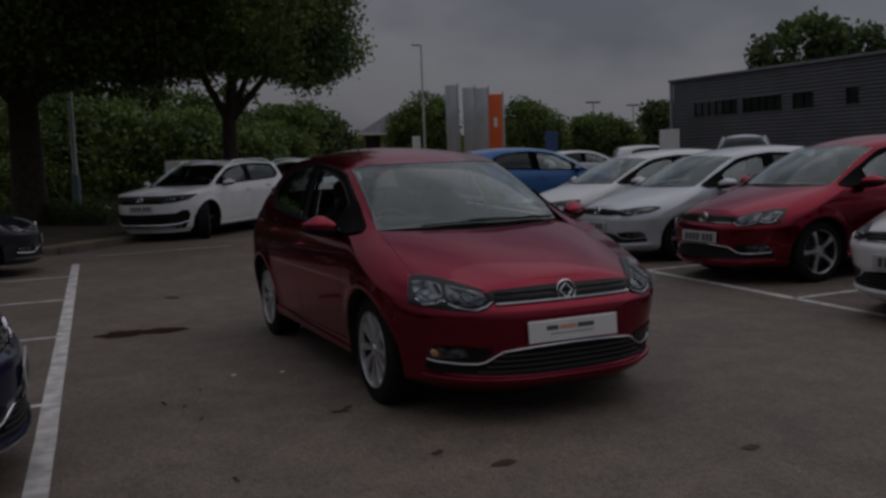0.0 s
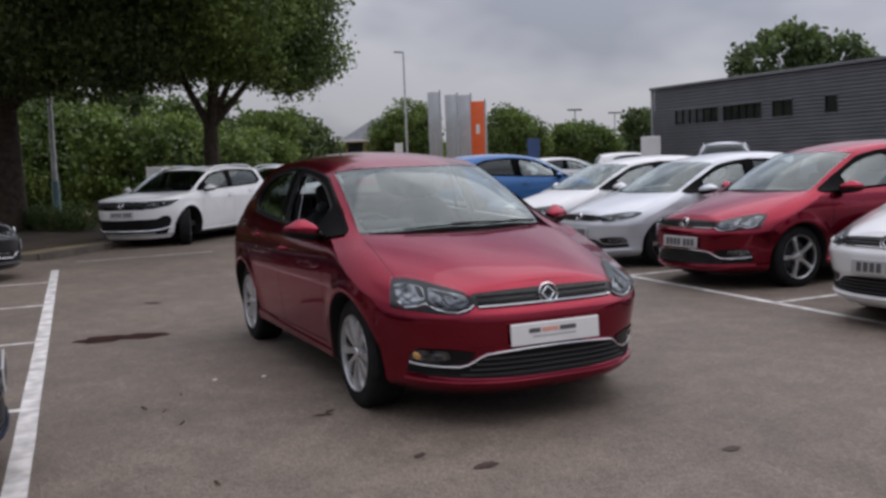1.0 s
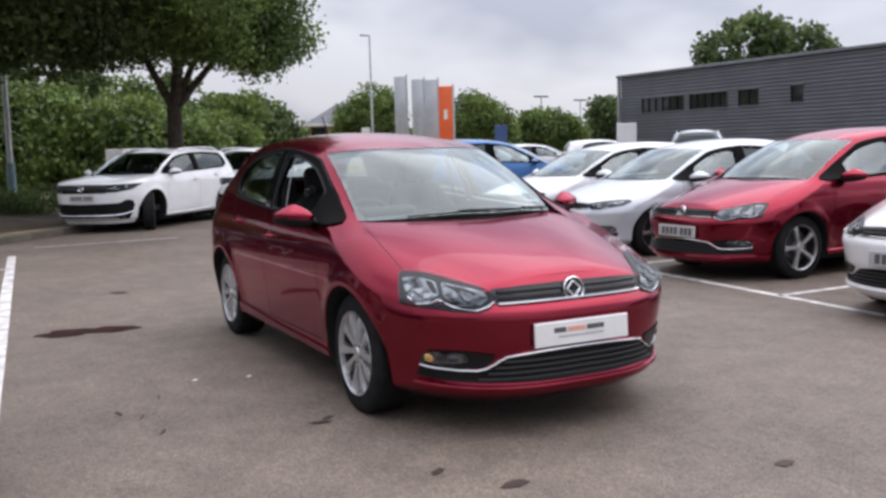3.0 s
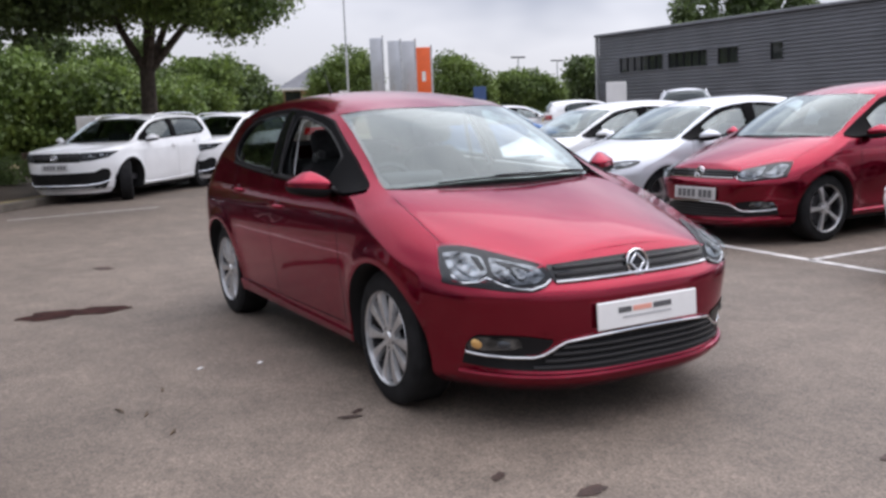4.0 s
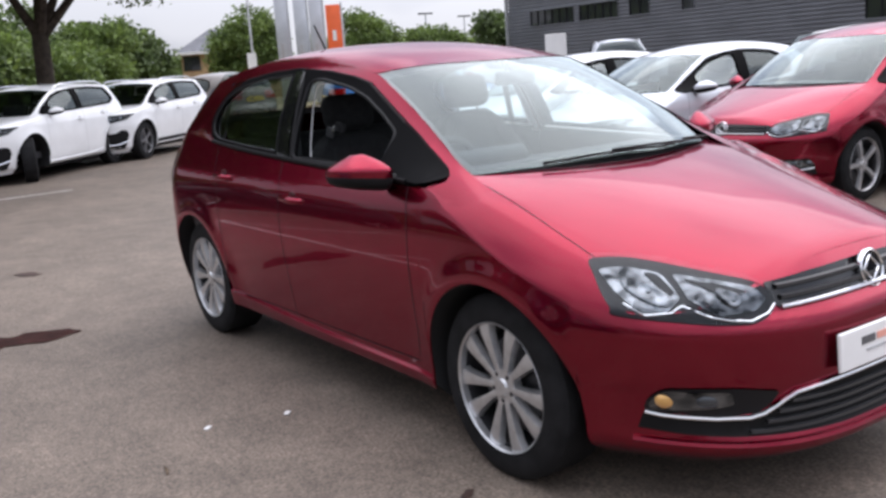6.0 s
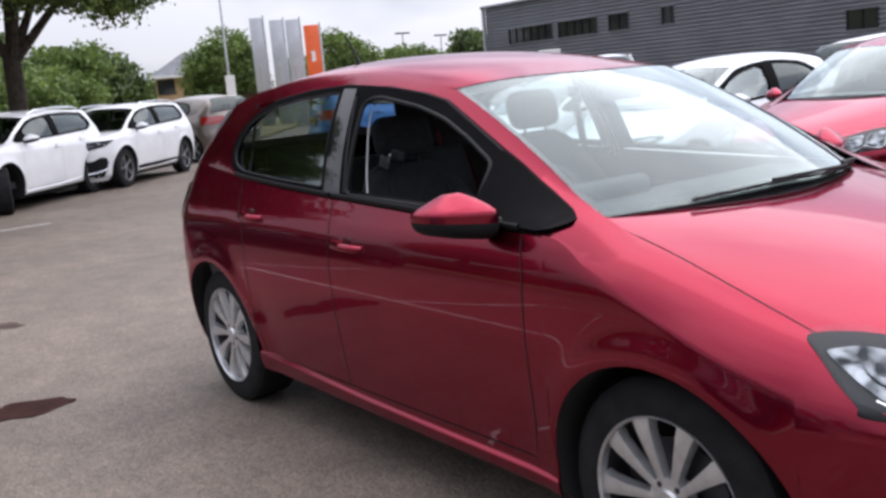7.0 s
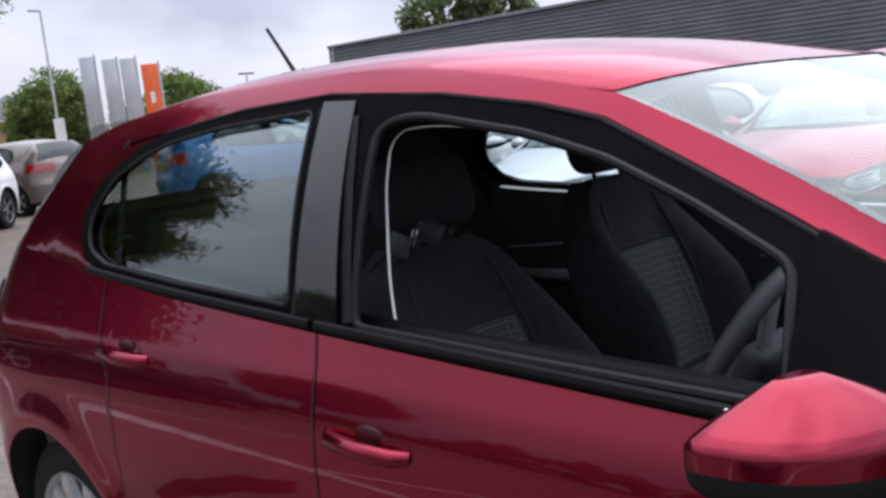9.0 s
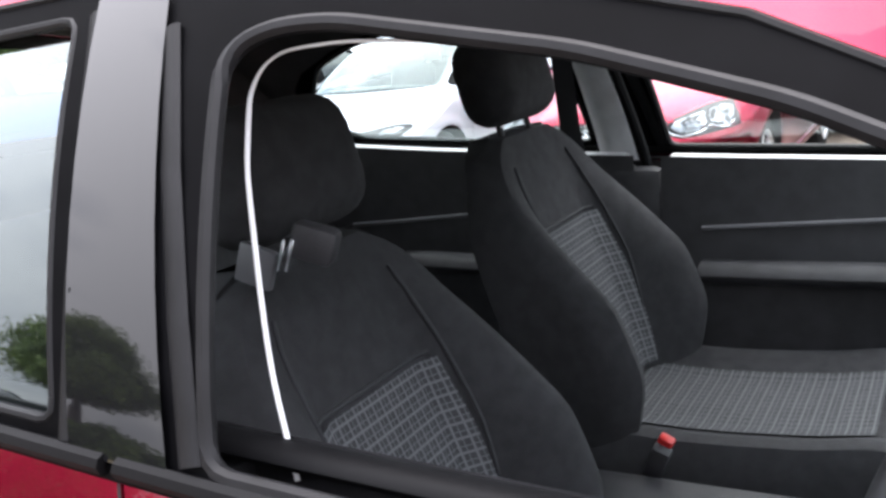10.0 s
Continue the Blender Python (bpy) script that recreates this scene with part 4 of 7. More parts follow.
def add_glazing(body, car, panes=("side_glass", "side_glass"), screen="screen", open_front=0, sides=(1, -1)):
    """Windscreen, side panes and the black surround of the side windows."""
    p = body.p
    NU, NX = 25, 14
    g = np.zeros((NX, NU, 3))
    for i, t in enumerate(np.linspace(0, 1, NX)):
        for k, u in enumerate(np.linspace(-1, 1, NU)):
            lo = np.array([p["cowl"][0] + (p["corner0"][0] - p["cowl"][0]) * u * u, p["corner0"][1] * u, p["cowl"][1] + (p["corner0"][2] - p["cowl"][1]) * u * u])
            hx = p["header"][0] + (p["corner1"][0] - p["header"][0]) * u * u
            hi = np.array([hx, float(p["rail_y"](hx)) * u, float(p["roof"](hx) - (p["roof"](hx) - p["rail_z"](hx)) * u * u)])
            q = lo + (hi - lo) * t
            g[i, k] = q + np.array([0.5, 0, 0.85]) * 0.024 * 4 * t * (1 - t) * (1 - 0.1 * u * u)
    v, n, f = oriented(g, grid_normals(g), quads(NX, NU), (0.6, 0, 0.8))
    ws = shape("windscreen", v - 0.002 * n, f, M[screen], car, "clear windscreen glass", n)
    # black band round the glass, printed on its inner edge
    edge = []
    bandw = 1
    for i in range(NX - 1):
        for k in range(NU - 1):
            if i == 0 or k < bandw or k >= NU - 1 - bandw:
                edge.append((i * NU + k, (i + 1) * NU + k, (i + 1) * NU + k + 1, i * NU + k + 1))
    gg = g.copy()
    gg[:, 1, :] = g[:, 0] + (g[:, 1] - g[:, 0]) * 0.32
    gg[:, -2, :] = g[:, -1] + (g[:, -2] - g[:, -1]) * 0.32
    gg[1] = g[0] + (gg[1] - g[0]) * (0.75 - 0.55 * np.abs(np.linspace(-1, 1, NU)) ** 3)[:, None]
    v, n, f = oriented(gg, grid_normals(g), edge, (0.6, 0, 0.8))
    shape("windscreen_band", v - 0.006 * n, f, M["gloss_black"], car, "black printed windscreen edge", n)
    for s in sides:
        front, rear = side_windows(body, p.get("far_back", 0.0) if s > 0 else 0.0)
        sur = on_side(body.house_y, body, window_loop(body, 0.006), M["frame_black"], "window_surround", car, 0.006, s, 0.03, (front, rear), "black window frame and pillar cover", 0.012)
        for loop, mat, shut in ((front, panes[0], open_front == s), (rear, panes[1], False)):
            if shut:
                continue
            on_side(body.house_y, body, loop, M[mat], "side_window", car, -0.008, s, 0.05, None, "tinted side window glass")
        # divider of the rear side window
        X = body.at_f
        bk = 0.02 + 1.3 * (p.get("far_back", 0.0) if s > 0 else 0.0)
        strip([(X(0.760 + bk), float(p["belt"](X(0.760 + bk))) + 0.02), (X(0.825 + bk), float(body.top(np.array(X(0.79 + bk)))[0]) - 0.06)], 0.028, "window_divider", M["rubber"], car, body.house_y, body, s, 0.0)
    # rear window
    t = np.linspace(0.06, 0.92, 8)
    rw = np.zeros((8, 13, 3))
    for i, a in enumerate(t):
        for k, u in enumerate(np.linspace(-0.82, 0.82, 13)):
            lo = np.array([float(p["tail"](p["belt"](-3.0))), float(p["width"](1.05)) * u, float(p["belt"](-3.0))])
            hi = np.array([p["rear"] - 0.10, float(p["rail_y"](p["rear"])) * u, float(p["roof"](p["rear"]))])
            rw[i, k] = lo + (hi - lo) * a + np.array([-0.05, 0, 0]) * 4 * a * (1 - a) + np.array([-0.012 + 0.10 * abs(u) ** 4, 0, -0.03 * u * u])
    v, n, f = oriented(rw, grid_normals(rw), quads(8, 13), (-1.0, 0, 0.4))
    shape("rear_window", v, f, M["side_glass" if open_front else "far_glass"], car, "dark rear window glass", n)
    return ws


def shut_lines(body, car, doors=True, sides=(1, -1)):
    """Bonnet and door gaps."""
    p = body.p
    X = body.at_f
    for s in sides:
        k = p["wheelbase"] / 2.47
        f0, b0 = -0.425 * k, float(body.at_f(0.478))
        zt = lambda x: float(p["belt"](x))  # noqa: E731
        sill = float(p["sill"](-1.0)) + 0.075
        lines = [
            [(f0 - 0.018, zt(f0) + 0.005), (f0 - 0.004, 0.87), (f0 + 0.012, 0.78), (f0 + 0.014, 0.6), (f0 + 0.008, 0.42), (f0 - 0.012, sill + 0.02)],
            [(b0, zt(b0)), (b0 + 0.024, 0.88), (b0 + 0.034, 0.76), (b0 + 0.040, 0.54), (b0 + 0.03, sill)],
            [(X(0.80), zt(X(0.80))), (X(0.79), 0.92), (X(0.76), 0.78), (-p["wheelbase"] + p["arch"] * 1.03, 0.55), (-p["wheelbase"] + p["arch"] * 1.09, 0.38), (-p["wheelbase"] + p["arch"] * 1.12, sill)],
            [(f0 - 0.012, sill + 0.004), (b0 + 0.03, sill), (-p["wheelbase"] + p["arch"] * 1.12, sill)],
        ]
        for ln in lines:
            ln = np.array(ln)
            t = np.linspace(0, 1, len(ln))
            tt = np.linspace(0, 1, 90)
            path = np.stack([curve(*zip(t, ln[:, 0]))(tt), curve(*zip(t, ln[:, 1]))(tt)], 1)
            strip(path, 0.0034, "door_gap", M["shut"], car, body.side_y, body, s, 0.002)
        # gap between bonnet and wing
        kx, ky = p.get("sx", 1), p.get("sy", 1)
        xs = np.linspace(float(p["corner0"][0]) + 0.03, 0.40 * kx, 20)
        ys = ky * curve((-0.3, 0.622), (-0.1, 0.635), (0.2, 0.652), (0.40, 0.655))(xs / kx)
        v, f = [], []
        for x, y in zip(xs, ys):
            for d in (-0.0013, 0.0013):
                v.append((x, s * (y + d), float(body.hood_z(x, y + d)) + 0.0012))
        f = [(2 * i, 2 * i + 1, 2 * i + 3, 2 * i + 2) for i in range(len(xs) - 1)]
        shape("bonnet_gap", v, f, M["shut"], car)


def add_mirror(body, car, mat, side):
    """Door mirror: painted cap over a black lower shell, on a foot at the window's corner."""
    p = body.p
    sz = p.get("sz", 1)
    x0 = p["corner0"][0] - 0.255
    zb = float(p["belt"](x0))
    y0 = float(p["width"](zb))
    cx, cy, cz = x0 - 0.015, y0 + 0.105, zb + 0.045
    cap, low = bmesh.new(), bmesh.new()
    for bm, lo, hi in ((cap, -0.30, 1.0), (low, -1.0, -0.30)):
        rows = []
        for i in range(11):
            v = (-0.30, -0.2, -0.1, 0.0, 0.10, 0.22, 0.38, 0.55, 0.72, 0.88, 1.0)[i] if hi > 0.5 else lo + (hi - lo) * i / 10
            r = (1 - abs(v) ** 4.5) ** (1 / 3.0) if v < 0.10 else 0.995 - 0.80 * ((v - 0.10) / 0.90) ** 1.35
            row = []
            for k in range(24):
                a = k / 24 * math.tau
                c, s = math.cos(a), math.sin(a)
                px = math.copysign(abs(c) ** 0.8, c) * r
                py = math.copysign(abs(s) ** 0.7, s) * r
                px = px * 0.085 if px > 0 else px * 0.045
                taper = 1 - 0.20 * py
                row.append(bm.verts.new((cx + px - 0.045 * py, side * (cy + py * 0.098), cz + v * (0.058 if v > 0 else 0.066) * taper + 0.006 * py)))
            rows.append(row)
        for a, b in zip(rows, rows[1:]):
            for k in range(24):
                bm.faces.new((a[k], a[(k + 1) % 24], b[(k + 1) % 24], b[k]))
        bm.faces.new(rows[0][::-1])
        bm.faces.new(rows[-1])
    mir = part("door_mirror", cap, mat, car, "painted door mirror cap")
    part("mirror_shell", low, M["plastic"], mir, "black lower mirror shell")
    bm = bmesh.new()
    tube(bm, [(cx + 0.06, side * (y0 - 0.03), zb + 0.012), (cx + 0.05, side * (y0 + 0.02), zb + 0.014), (cx + 0.02, side * (y0 + 0.07), zb + 0.03)], 0.026, 10, 0.55)
    part("mirror_foot", bm, M["plastic"], mir, "black mirror foot")
    bm = bmesh.new()
    box(bm, pose(cx - 0.022, side * cy, cz + 0.002, 0, 0, side * 25), 0.004, 0.11, 0.066, 0.0015, 1)
    part("mirror_glass", bm, M["chrome"], mir, "mirror glass")
    X = body.at_f
    b = lambda f, up: (X(f), float(p["belt"](X(f))) + up)  # noqa: E731
    t = lambda f, down: (X(f), float(body.top(np.array(X(f)))[0]) - down)  # noqa: E731
    if p.get("upright"):
        sail = rounded([b(0.034, 0.004), b(0.140, -0.004), t(0.150, 0.062), t(0.09, 0.050), t(0.055, 0.050)], 0.01)
        on_side(body.house_y, body, sail, M["frame_black"], "mirror_sail", car, 0.010, side, 0.04, None, "black plastic corner panel by the mirror")
    else:
        sail = [b(0.020, 0.000), b(0.060, 0.001), b(0.100, 0.001), b(0.143, 0.001), t(0.150, 0.060), t(0.150, 0.041), t(0.117, 0.036), t(0.082, 0.032), t(0.042, 0.022), t(0.018, 0.014), b(0.004, 0.017), b(0.003, 0.011), b(0.008, 0.003)]
        on_side(body.house_y, body, sail, M["frame_black"], "mirror_sail", car, 0.014, side, 0.02, None, "black plastic corner panel by the mirror", 0.012)


def add_handles(body, car, mat, sides=(1, -1)):
    p = body.p
    for s in sides:
        for f, z in ((0.409, 0.812), (0.732, 0.867)):
            x = float(body.at_f(f))
            z = z * p.get("sz", 1)
            y = float(body.side_y(x, z))
            bm = bmesh.new()
            tube(bm, [(x + 0.085, s * (y - 0.004), z - 0.004), (x + 0.065, s * (y + 0.014), z - 0.002), (x, s * (y + 0.021), z), (x - 0.07, s * (y + 0.016), z + 0.003), (x - 0.095, s * (y - 0.004), z + 0.004)], [0.011, 0.014, 0.015, 0.014, 0.011], 10, 1.0)
            h = part("door_handle", bm, mat, car, "body-coloured door handle")
            on_side(body.side_y, body, rounded([(x + 0.055, z - 0.028), (x - 0.055, z - 0.026), (x - 0.055, z + 0.03), (x + 0.055, z + 0.028)], 0.025), mat, "handle_recess", h, 0.001, s, 0.03)
            # dark flattened ball stands in for the shade in the body-coloured cup
            bm = bmesh.new()
            bmesh.ops.create_uvsphere(bm, u_segments=12, v_segments=8, radius=1, matrix=pose(x + 0.002, s * (y - 0.004), z + 0.017) @ Matrix.Diagonal((0.034, 0.0055, 0.015, 1)))
            part("handle_cup", bm, M["recess"], h, "dark shape for the shade in the handle recess")


def scaled(sx, sy, sz, **over):
    """Proportions stretched from the hatchback's."""
    out = {}
    for k, v in HATCH.items():
        if k in ("width",):
            out[k] = lambda z, v=v: sy * v(np.asarray(z) / sz)
        elif k in ("nose", "tail"):
            out[k] = lambda z, v=v: sx * v(np.asarray(z) / sz)
        elif k in ("sill", "hood", "drop", "belt", "rail_z", "roof"):
            out[k] = lambda x, v=v: sz * v(np.asarray(x) / sx)
        elif k == "rail_y":
            out[k] = lambda x, v=v: sy * v(np.asarray(x) / sx)
        elif k in ("cowl", "header"):
            out[k] = (v[0] * sx, v[1] * sz)
        elif k in ("corner0", "corner1"):
            out[k] = (v[0] * sx, v[1] * sy, v[2] * sz)
        elif k in ("wheelbase", "rear"):
            out[k] = v * sx
        elif k in ("tyre", "arch", "rim"):
            out[k] = v * sz
        elif k == "track":
            out[k] = v * sy
        else:
            out[k] = v
    out.update(sx=sx, sy=sy, sz=sz)
    out.update(over)
    return out


def slats(body, name, y0, y1, zs, h, depth, mat, parent):
    """Horizontal bars across the front."""
    for z in zs:
        ys = np.linspace(-y1, y1, 25) if y0 == 0 else np.linspace(y0, y1, 12)
        bm = bmesh.new()
        rows = []
        for y in ys:
            x = float(body.front_x(y, z))
            rows.append([bm.verts.new((x + dx, y, z + dz)) for dx, dz in ((-0.01, -h / 2), (depth, -h * 0.35), (depth, h * 0.35), (-0.01, h / 2))])
        for a, b in zip(rows, rows[1:]):
            for i in range(3):
                bm.faces.new((a[i], a[i + 1], b[i + 1], b[i]))
        part(name, bm, mat, parent)


def band(body, path, r, name, mat, parent, out=0.008, label=""):
    """A bright strip along a path of (y, z) over the front."""
    bm = bmesh.new()
    tube(bm, [(float(body.skin_x(y, z)) + out, y, z) for y, z in path], r, 8)
    return part(name, bm, mat, parent, label)


def bowl(body, y0, z0, r, side, parent):
    """A chrome reflector dished into the lamp, its rim following the nose."""
    e = 1e-3
    v = []
    rings = ((0.02, 0.011), (0.35, 0.012), (0.6, 0.014), (0.8, 0.018), (0.93, 0.015), (1.0, 0.014), (1.05, 0.008))
    for k, out in rings:
        for a in np.linspace(0, math.tau, 24, endpoint=False):
            y, z = y0 + r * k * math.cos(a), z0 + r * k * math.sin(a)
            x = float(body.skin_x(y, z))
            n = np.array([1.0, -float(body.front_x(y + e, z) - body.front_x(y - e, z)) / (2 * e), -float(body.front_x(y, z + e) - body.front_x(y, z - e)) / (2 * e)])
            q = np.array([x, y, z]) + out * n / np.linalg.norm(n)
            v.append((q[0], q[1] * side, q[2]))
    f = [(i * 24 + j, i * 24 + (j + 1) % 24, (i + 1) * 24 + (j + 1) % 24, (i + 1) * 24 + j) for i in range(len(rings) - 1) for j in range(24)]
    return shape("reflector", v, f, M["lamp_chrome"], parent, "chrome headlight reflector")


def add_badge(body, car, z, r):
    x = float(body.front_x(0.0, z))
    b = bmesh.new()
    lathe(b, [(r, 0.0), (r, 0.010), (r * 0.93, 0.014), (r * 0.86, 0.010), (r * 0.86, 0.004)], 32, "y")
    ob = part("badge", b, M["chrome"], car, "round chrome badge of plain shapes")
    ob.matrix_basis = pose(x + 0.010, 0, z, 12, 0, -90)
    d = bmesh.new()
    lathe(d, [(0.001, 0.005), (r * 0.9, 0.005), (r * 0.9, -0.01)], 32, "y")
    part("badge_field", d, M["gloss_black"], ob)
    for ax, az, tilt in ((-0.33, 0.33, 45), (0.33, 0.33, -45), (0.33, -0.33, 45), (-0.33, -0.33, -45)):
        d = bmesh.new()
        box(d, pose(ax * r, 0.008, az * r, 0, tilt, 0), r * 0.17, 0.008, r * 1.05, 0.003, 1)
        part("badge_bar", d, M["chrome"], ob)


def add_plate(body, car, z, w, h, kind, mat="plate", x=None, flip=False):
    x = float(body.front_x(0.0, z)) + 0.012 if x is None else x
    bm = bmesh.new()
    box(bm, Matrix.Identity(4), 0.012, w, h, 0.004, 1)
    ob = part("number_plate", bm, M[mat], car, "white plate with printed bars" if kind == "dealer" else "number plate with dark bars", smooth=False)
    ob.matrix_basis = pose(x, 0, z, 0, -3, 180 if flip else 0)
    bars = [(-0.125, 0.016, 0.065, 0.022, "ink"), (-0.035, 0.016, 0.095, 0.020, "ink_red"), (0.07, 0.016, 0.095, 0.022, "ink"), (-0.01, -0.014, 0.25, 0.007, "ink_grey")]
    if kind != "dealer":
        bars = [(-0.185 + 0.058 * i + (0.03 if i > 3 else 0), 0, 0.042, 0.07, "ink") for i in range(7)]
    for y, dz, bw, bh, m in bars:
        bm = bmesh.new()
        box(bm, pose(0.0075, y * w / 0.52, dz), 0.002, bw * w / 0.52, bh)
        part("printed_bar", bm, M[m], ob, smooth=False)
    return ob


def add_front(body, car, style, mat, plain=True):
    """Lamps, grilles, badge and plate of the nose."""
    p = body.p
    sy, sz = p.get("sy", 1), p.get("sz", 1)
    L = lambda loop: [(y * sy, z * sz) for y, z in loop]  # noqa: E731
    if style in ("hatch", "hatch_slim"):
        slim = style == "hatch_slim"
        lamp = [(0.676, 0.732), (0.635, 0.737), (0.590, 0.734), (0.548, 0.722), (0.506, 0.706), (0.425, 0.677), (0.409, 0.652), (0.400, 0.618), (0.432, 0.592), (0.489, 0.577), (0.580, 0.583), (0.655, 0.595), (0.730, 0.606), (0.752, 0.614), (0.728, 0.664)]
        if slim:
            lamp = [(0.745, 0.690), (0.70, 0.712), (0.62, 0.716), (0.52, 0.703), (0.41, 0.682), (0.398, 0.612), (0.45, 0.600), (0.60, 0.606), (0.72, 0.640)]
        up = [(-0.398, 0.606), (-0.2, 0.606), (0.0, 0.606), (0.2, 0.606), (0.398, 0.606), (0.412, 0.672), (0.25, 0.680), (0.0, 0.684), (-0.25, 0.680), (-0.412, 0.672)]
        gr = on_front(body, L(rounded(up, 0.01)), M["gloss_black"], "upper_grille", car, 0.003, 0, 0.03, "black upper grille with slats")
        slats(body, "grille_slat", 0, 0.385 * sy, [z * sz for z in (0.634, 0.661)], 0.014, 0.014, M["grille_grey"], gr)
        band(body, L([(y, 0.611) for y in np.linspace(-0.392, 0.392, 25)]), 0.0066, "chrome_strip", M["chrome"], gr, 0.008, "thin chrome strip")
        edge = [(0.678, 0.329), (0.655, 0.322), (0.626, 0.318), (0.559, 0.313), (0.488, 0.312), (0.454, 0.321), (0.427, 0.337), (0.400, 0.356), (0.372, 0.372), (0.283, 0.382)]
        path = edge + [(y, 0.392 - 0.10 * y * y) for y in np.linspace(0.20, -0.20, 9)] + [(-y, z) for y, z in edge[::-1]]
        low = [(-0.678, 0.322), (-0.682, 0.278), (-0.61, 0.265), (-0.523, 0.258), (-0.39, 0.254), (-0.2, 0.249), (0.0, 0.248), (0.2, 0.249), (0.39, 0.254), (0.523, 0.258), (0.61, 0.265), (0.682, 0.278), (0.678, 0.322)] + [(y, z - 0.002) for y, z in path[1:-1]]
        lg = on_front(body, L(low), M["plastic"], "lower_grille", car, 0.003, 0, 0.03, "black lower grille with slats")
        for z, wide in ((0.272, 0.49), (0.298, 0.45), (0.324, 0.42), (0.350, 0.385)):
            slats(body, "grille_slat", 0, wide * sy, [z * sz], 0.013, 0.016, M["grille_grey"], lg)
        band(body, L([(y, 0.230 + 0.014 * (abs(y) / 0.7) ** 4) for y in np.linspace(-0.69, 0.69, 41)]), 0.013, "bumper_lip", mat, lg, 0.003)
        if not slim:
            band(body, L(path), 0.0065, "chrome_strip", M["chrome"], lg, 0.008, "chrome strip round the lower grille")
        for s in (1, -1):
            fog = on_front(body, L(rounded([(0.678, 0.334), (0.677, 0.368), (0.660, 0.403), (0.59, 0.405), (0.52, 0.402), (0.415, 0.383), (0.434, 0.347), (0.462, 0.324), (0.56, 0.318)], 0.012)), M["lamp_dark"], "fog_lamp", car, 0.004, s, 0.02, "fog lamp in a black surround")
            on_front(body, L(rounded([(0.668, 0.337), (0.674, 0.361), (0.658, 0.399), (0.535, 0.394), (0.522, 0.356), (0.560, 0.343)], 0.010)), M["lamp_chrome"], "fog_reflector", fog, 0.007, s, 0.02)
            if not slim:
                for y, mm, rr in ((0.650, "amber" if plain else "lamp_chrome", 0.024), (0.578, "lamp_back", 0.022)):
                    x = float(body.front_x(y * sy, 0.367 * sz))
                    bm = bmesh.new()
                    bmesh.ops.create_uvsphere(bm, u_segments=14, v_segments=10, radius=1, matrix=pose(x + 0.001, s * y * sy, 0.367 * sz, 0, 0, s * 40) @ Matrix.Diagonal((0.014, rr * (1.2 if mm == "amber" else 1.5), rr, 1)))
                    part("bulb", bm, M[mm], fog, "amber indicator bulb" if mm == "amber" else "")
            on_front(body, L(rounded([(0.672, 0.335), (0.676, 0.363), (0.659, 0.402), (0.530, 0.397), (0.518, 0.354), (0.560, 0.340)], 0.010)), M["lens"], "fog_lens", fog, 0.020, s, 0.03)
        zb, rb, zp = 0.648 * sz, 0.057, 0.462 * sz
        eyes = ((0.648, 0.662, 0.030), (0.515, 0.642, 0.022)) if not slim else ((0.60, 0.668, 0.018), (0.50, 0.655, 0.018))
        cells = [[(0.685, 0.708), (0.631, 0.713), (0.580, 0.698), (0.606, 0.645), (0.670, 0.612), (0.708, 0.618), (0.705, 0.660)], [(0.562, 0.696), (0.494, 0.678), (0.442, 0.662), (0.424, 0.632), (0.470, 0.606), (0.560, 0.604), (0.598, 0.640)]]
        streaks = [[(0.560, 0.684), (0.500, 0.668), (0.470, 0.652), (0.530, 0.650)], [(0.612, 0.700), (0.590, 0.694), (0.604, 0.655), (0.622, 0.650)]]
        if slim:
            cells, streaks = [[(0.70, 0.690), (0.62, 0.698), (0.60, 0.668), (0.66, 0.655)]], []
        strip_path = [(0.716, 0.640), (0.700, 0.614), (0.655, 0.620), (0.622, 0.634), (0.582, 0.606), (0.54, 0.594), (0.494, 0.588), (0.440, 0.602), (0.412, 0.622)]
    else:
        lamp = [(0.79, 0.800), (0.62, 0.796), (0.42, 0.790), (0.41, 0.660), (0.55, 0.662), (0.72, 0.705)]
        up = [(-0.42, 0.650), (0.42, 0.650), (0.42, 0.790), (0.0, 0.792), (-0.42, 0.790)]
        gr = on_front(body, L(rounded(up, 0.012)), M["gloss_black"], "upper_grille", car, 0.003, 0, 0.04, "black upper grille with chrome slats")
        slats(body, "grille_slat", 0, 0.42 * sy, [z * sz for z in (0.690, 0.735)], 0.006, 0.012, M["lamp_chrome"], gr)
        low = [(-0.64, 0.225), (0.0, 0.215), (0.64, 0.225), (0.715, 0.40), (0.715, 0.53), (0.66, 0.545), (0.58, 0.49), (0.0, 0.48), (-0.58, 0.49), (-0.66, 0.545), (-0.715, 0.53), (-0.715, 0.40)]
        lg = on_front(body, L(rounded(low, 0.03)), M["plastic"], "lower_grille", car, 0.003, 0, 0.04, "black lower air intake")
        slats(body, "grille_slat", 0, 0.5 * sy, [z * sz for z in (0.37, 0.42, 0.47)], 0.012, 0.016, M["gloss_black"], lg)
        band(body, L([(0.69, 0.345), (0.60, 0.305)] + [(y, 0.290) for y in np.linspace(0.45, -0.45, 11)] + [(-0.60, 0.305), (-0.69, 0.345)]), 0.016, "chrome_strip", M["chrome"], lg, 0.01, "bright strip under the intake")
        zb, rb, zp = 0.725 * sz, 0.062, 0.575 * sz
        eyes = ((0.66, 0.750, 0.024), (0.54, 0.740, 0.024))
        cells, streaks = [], []
        strip_path = [(0.72, 0.738), (0.58, 0.724), (0.45, 0.730)]
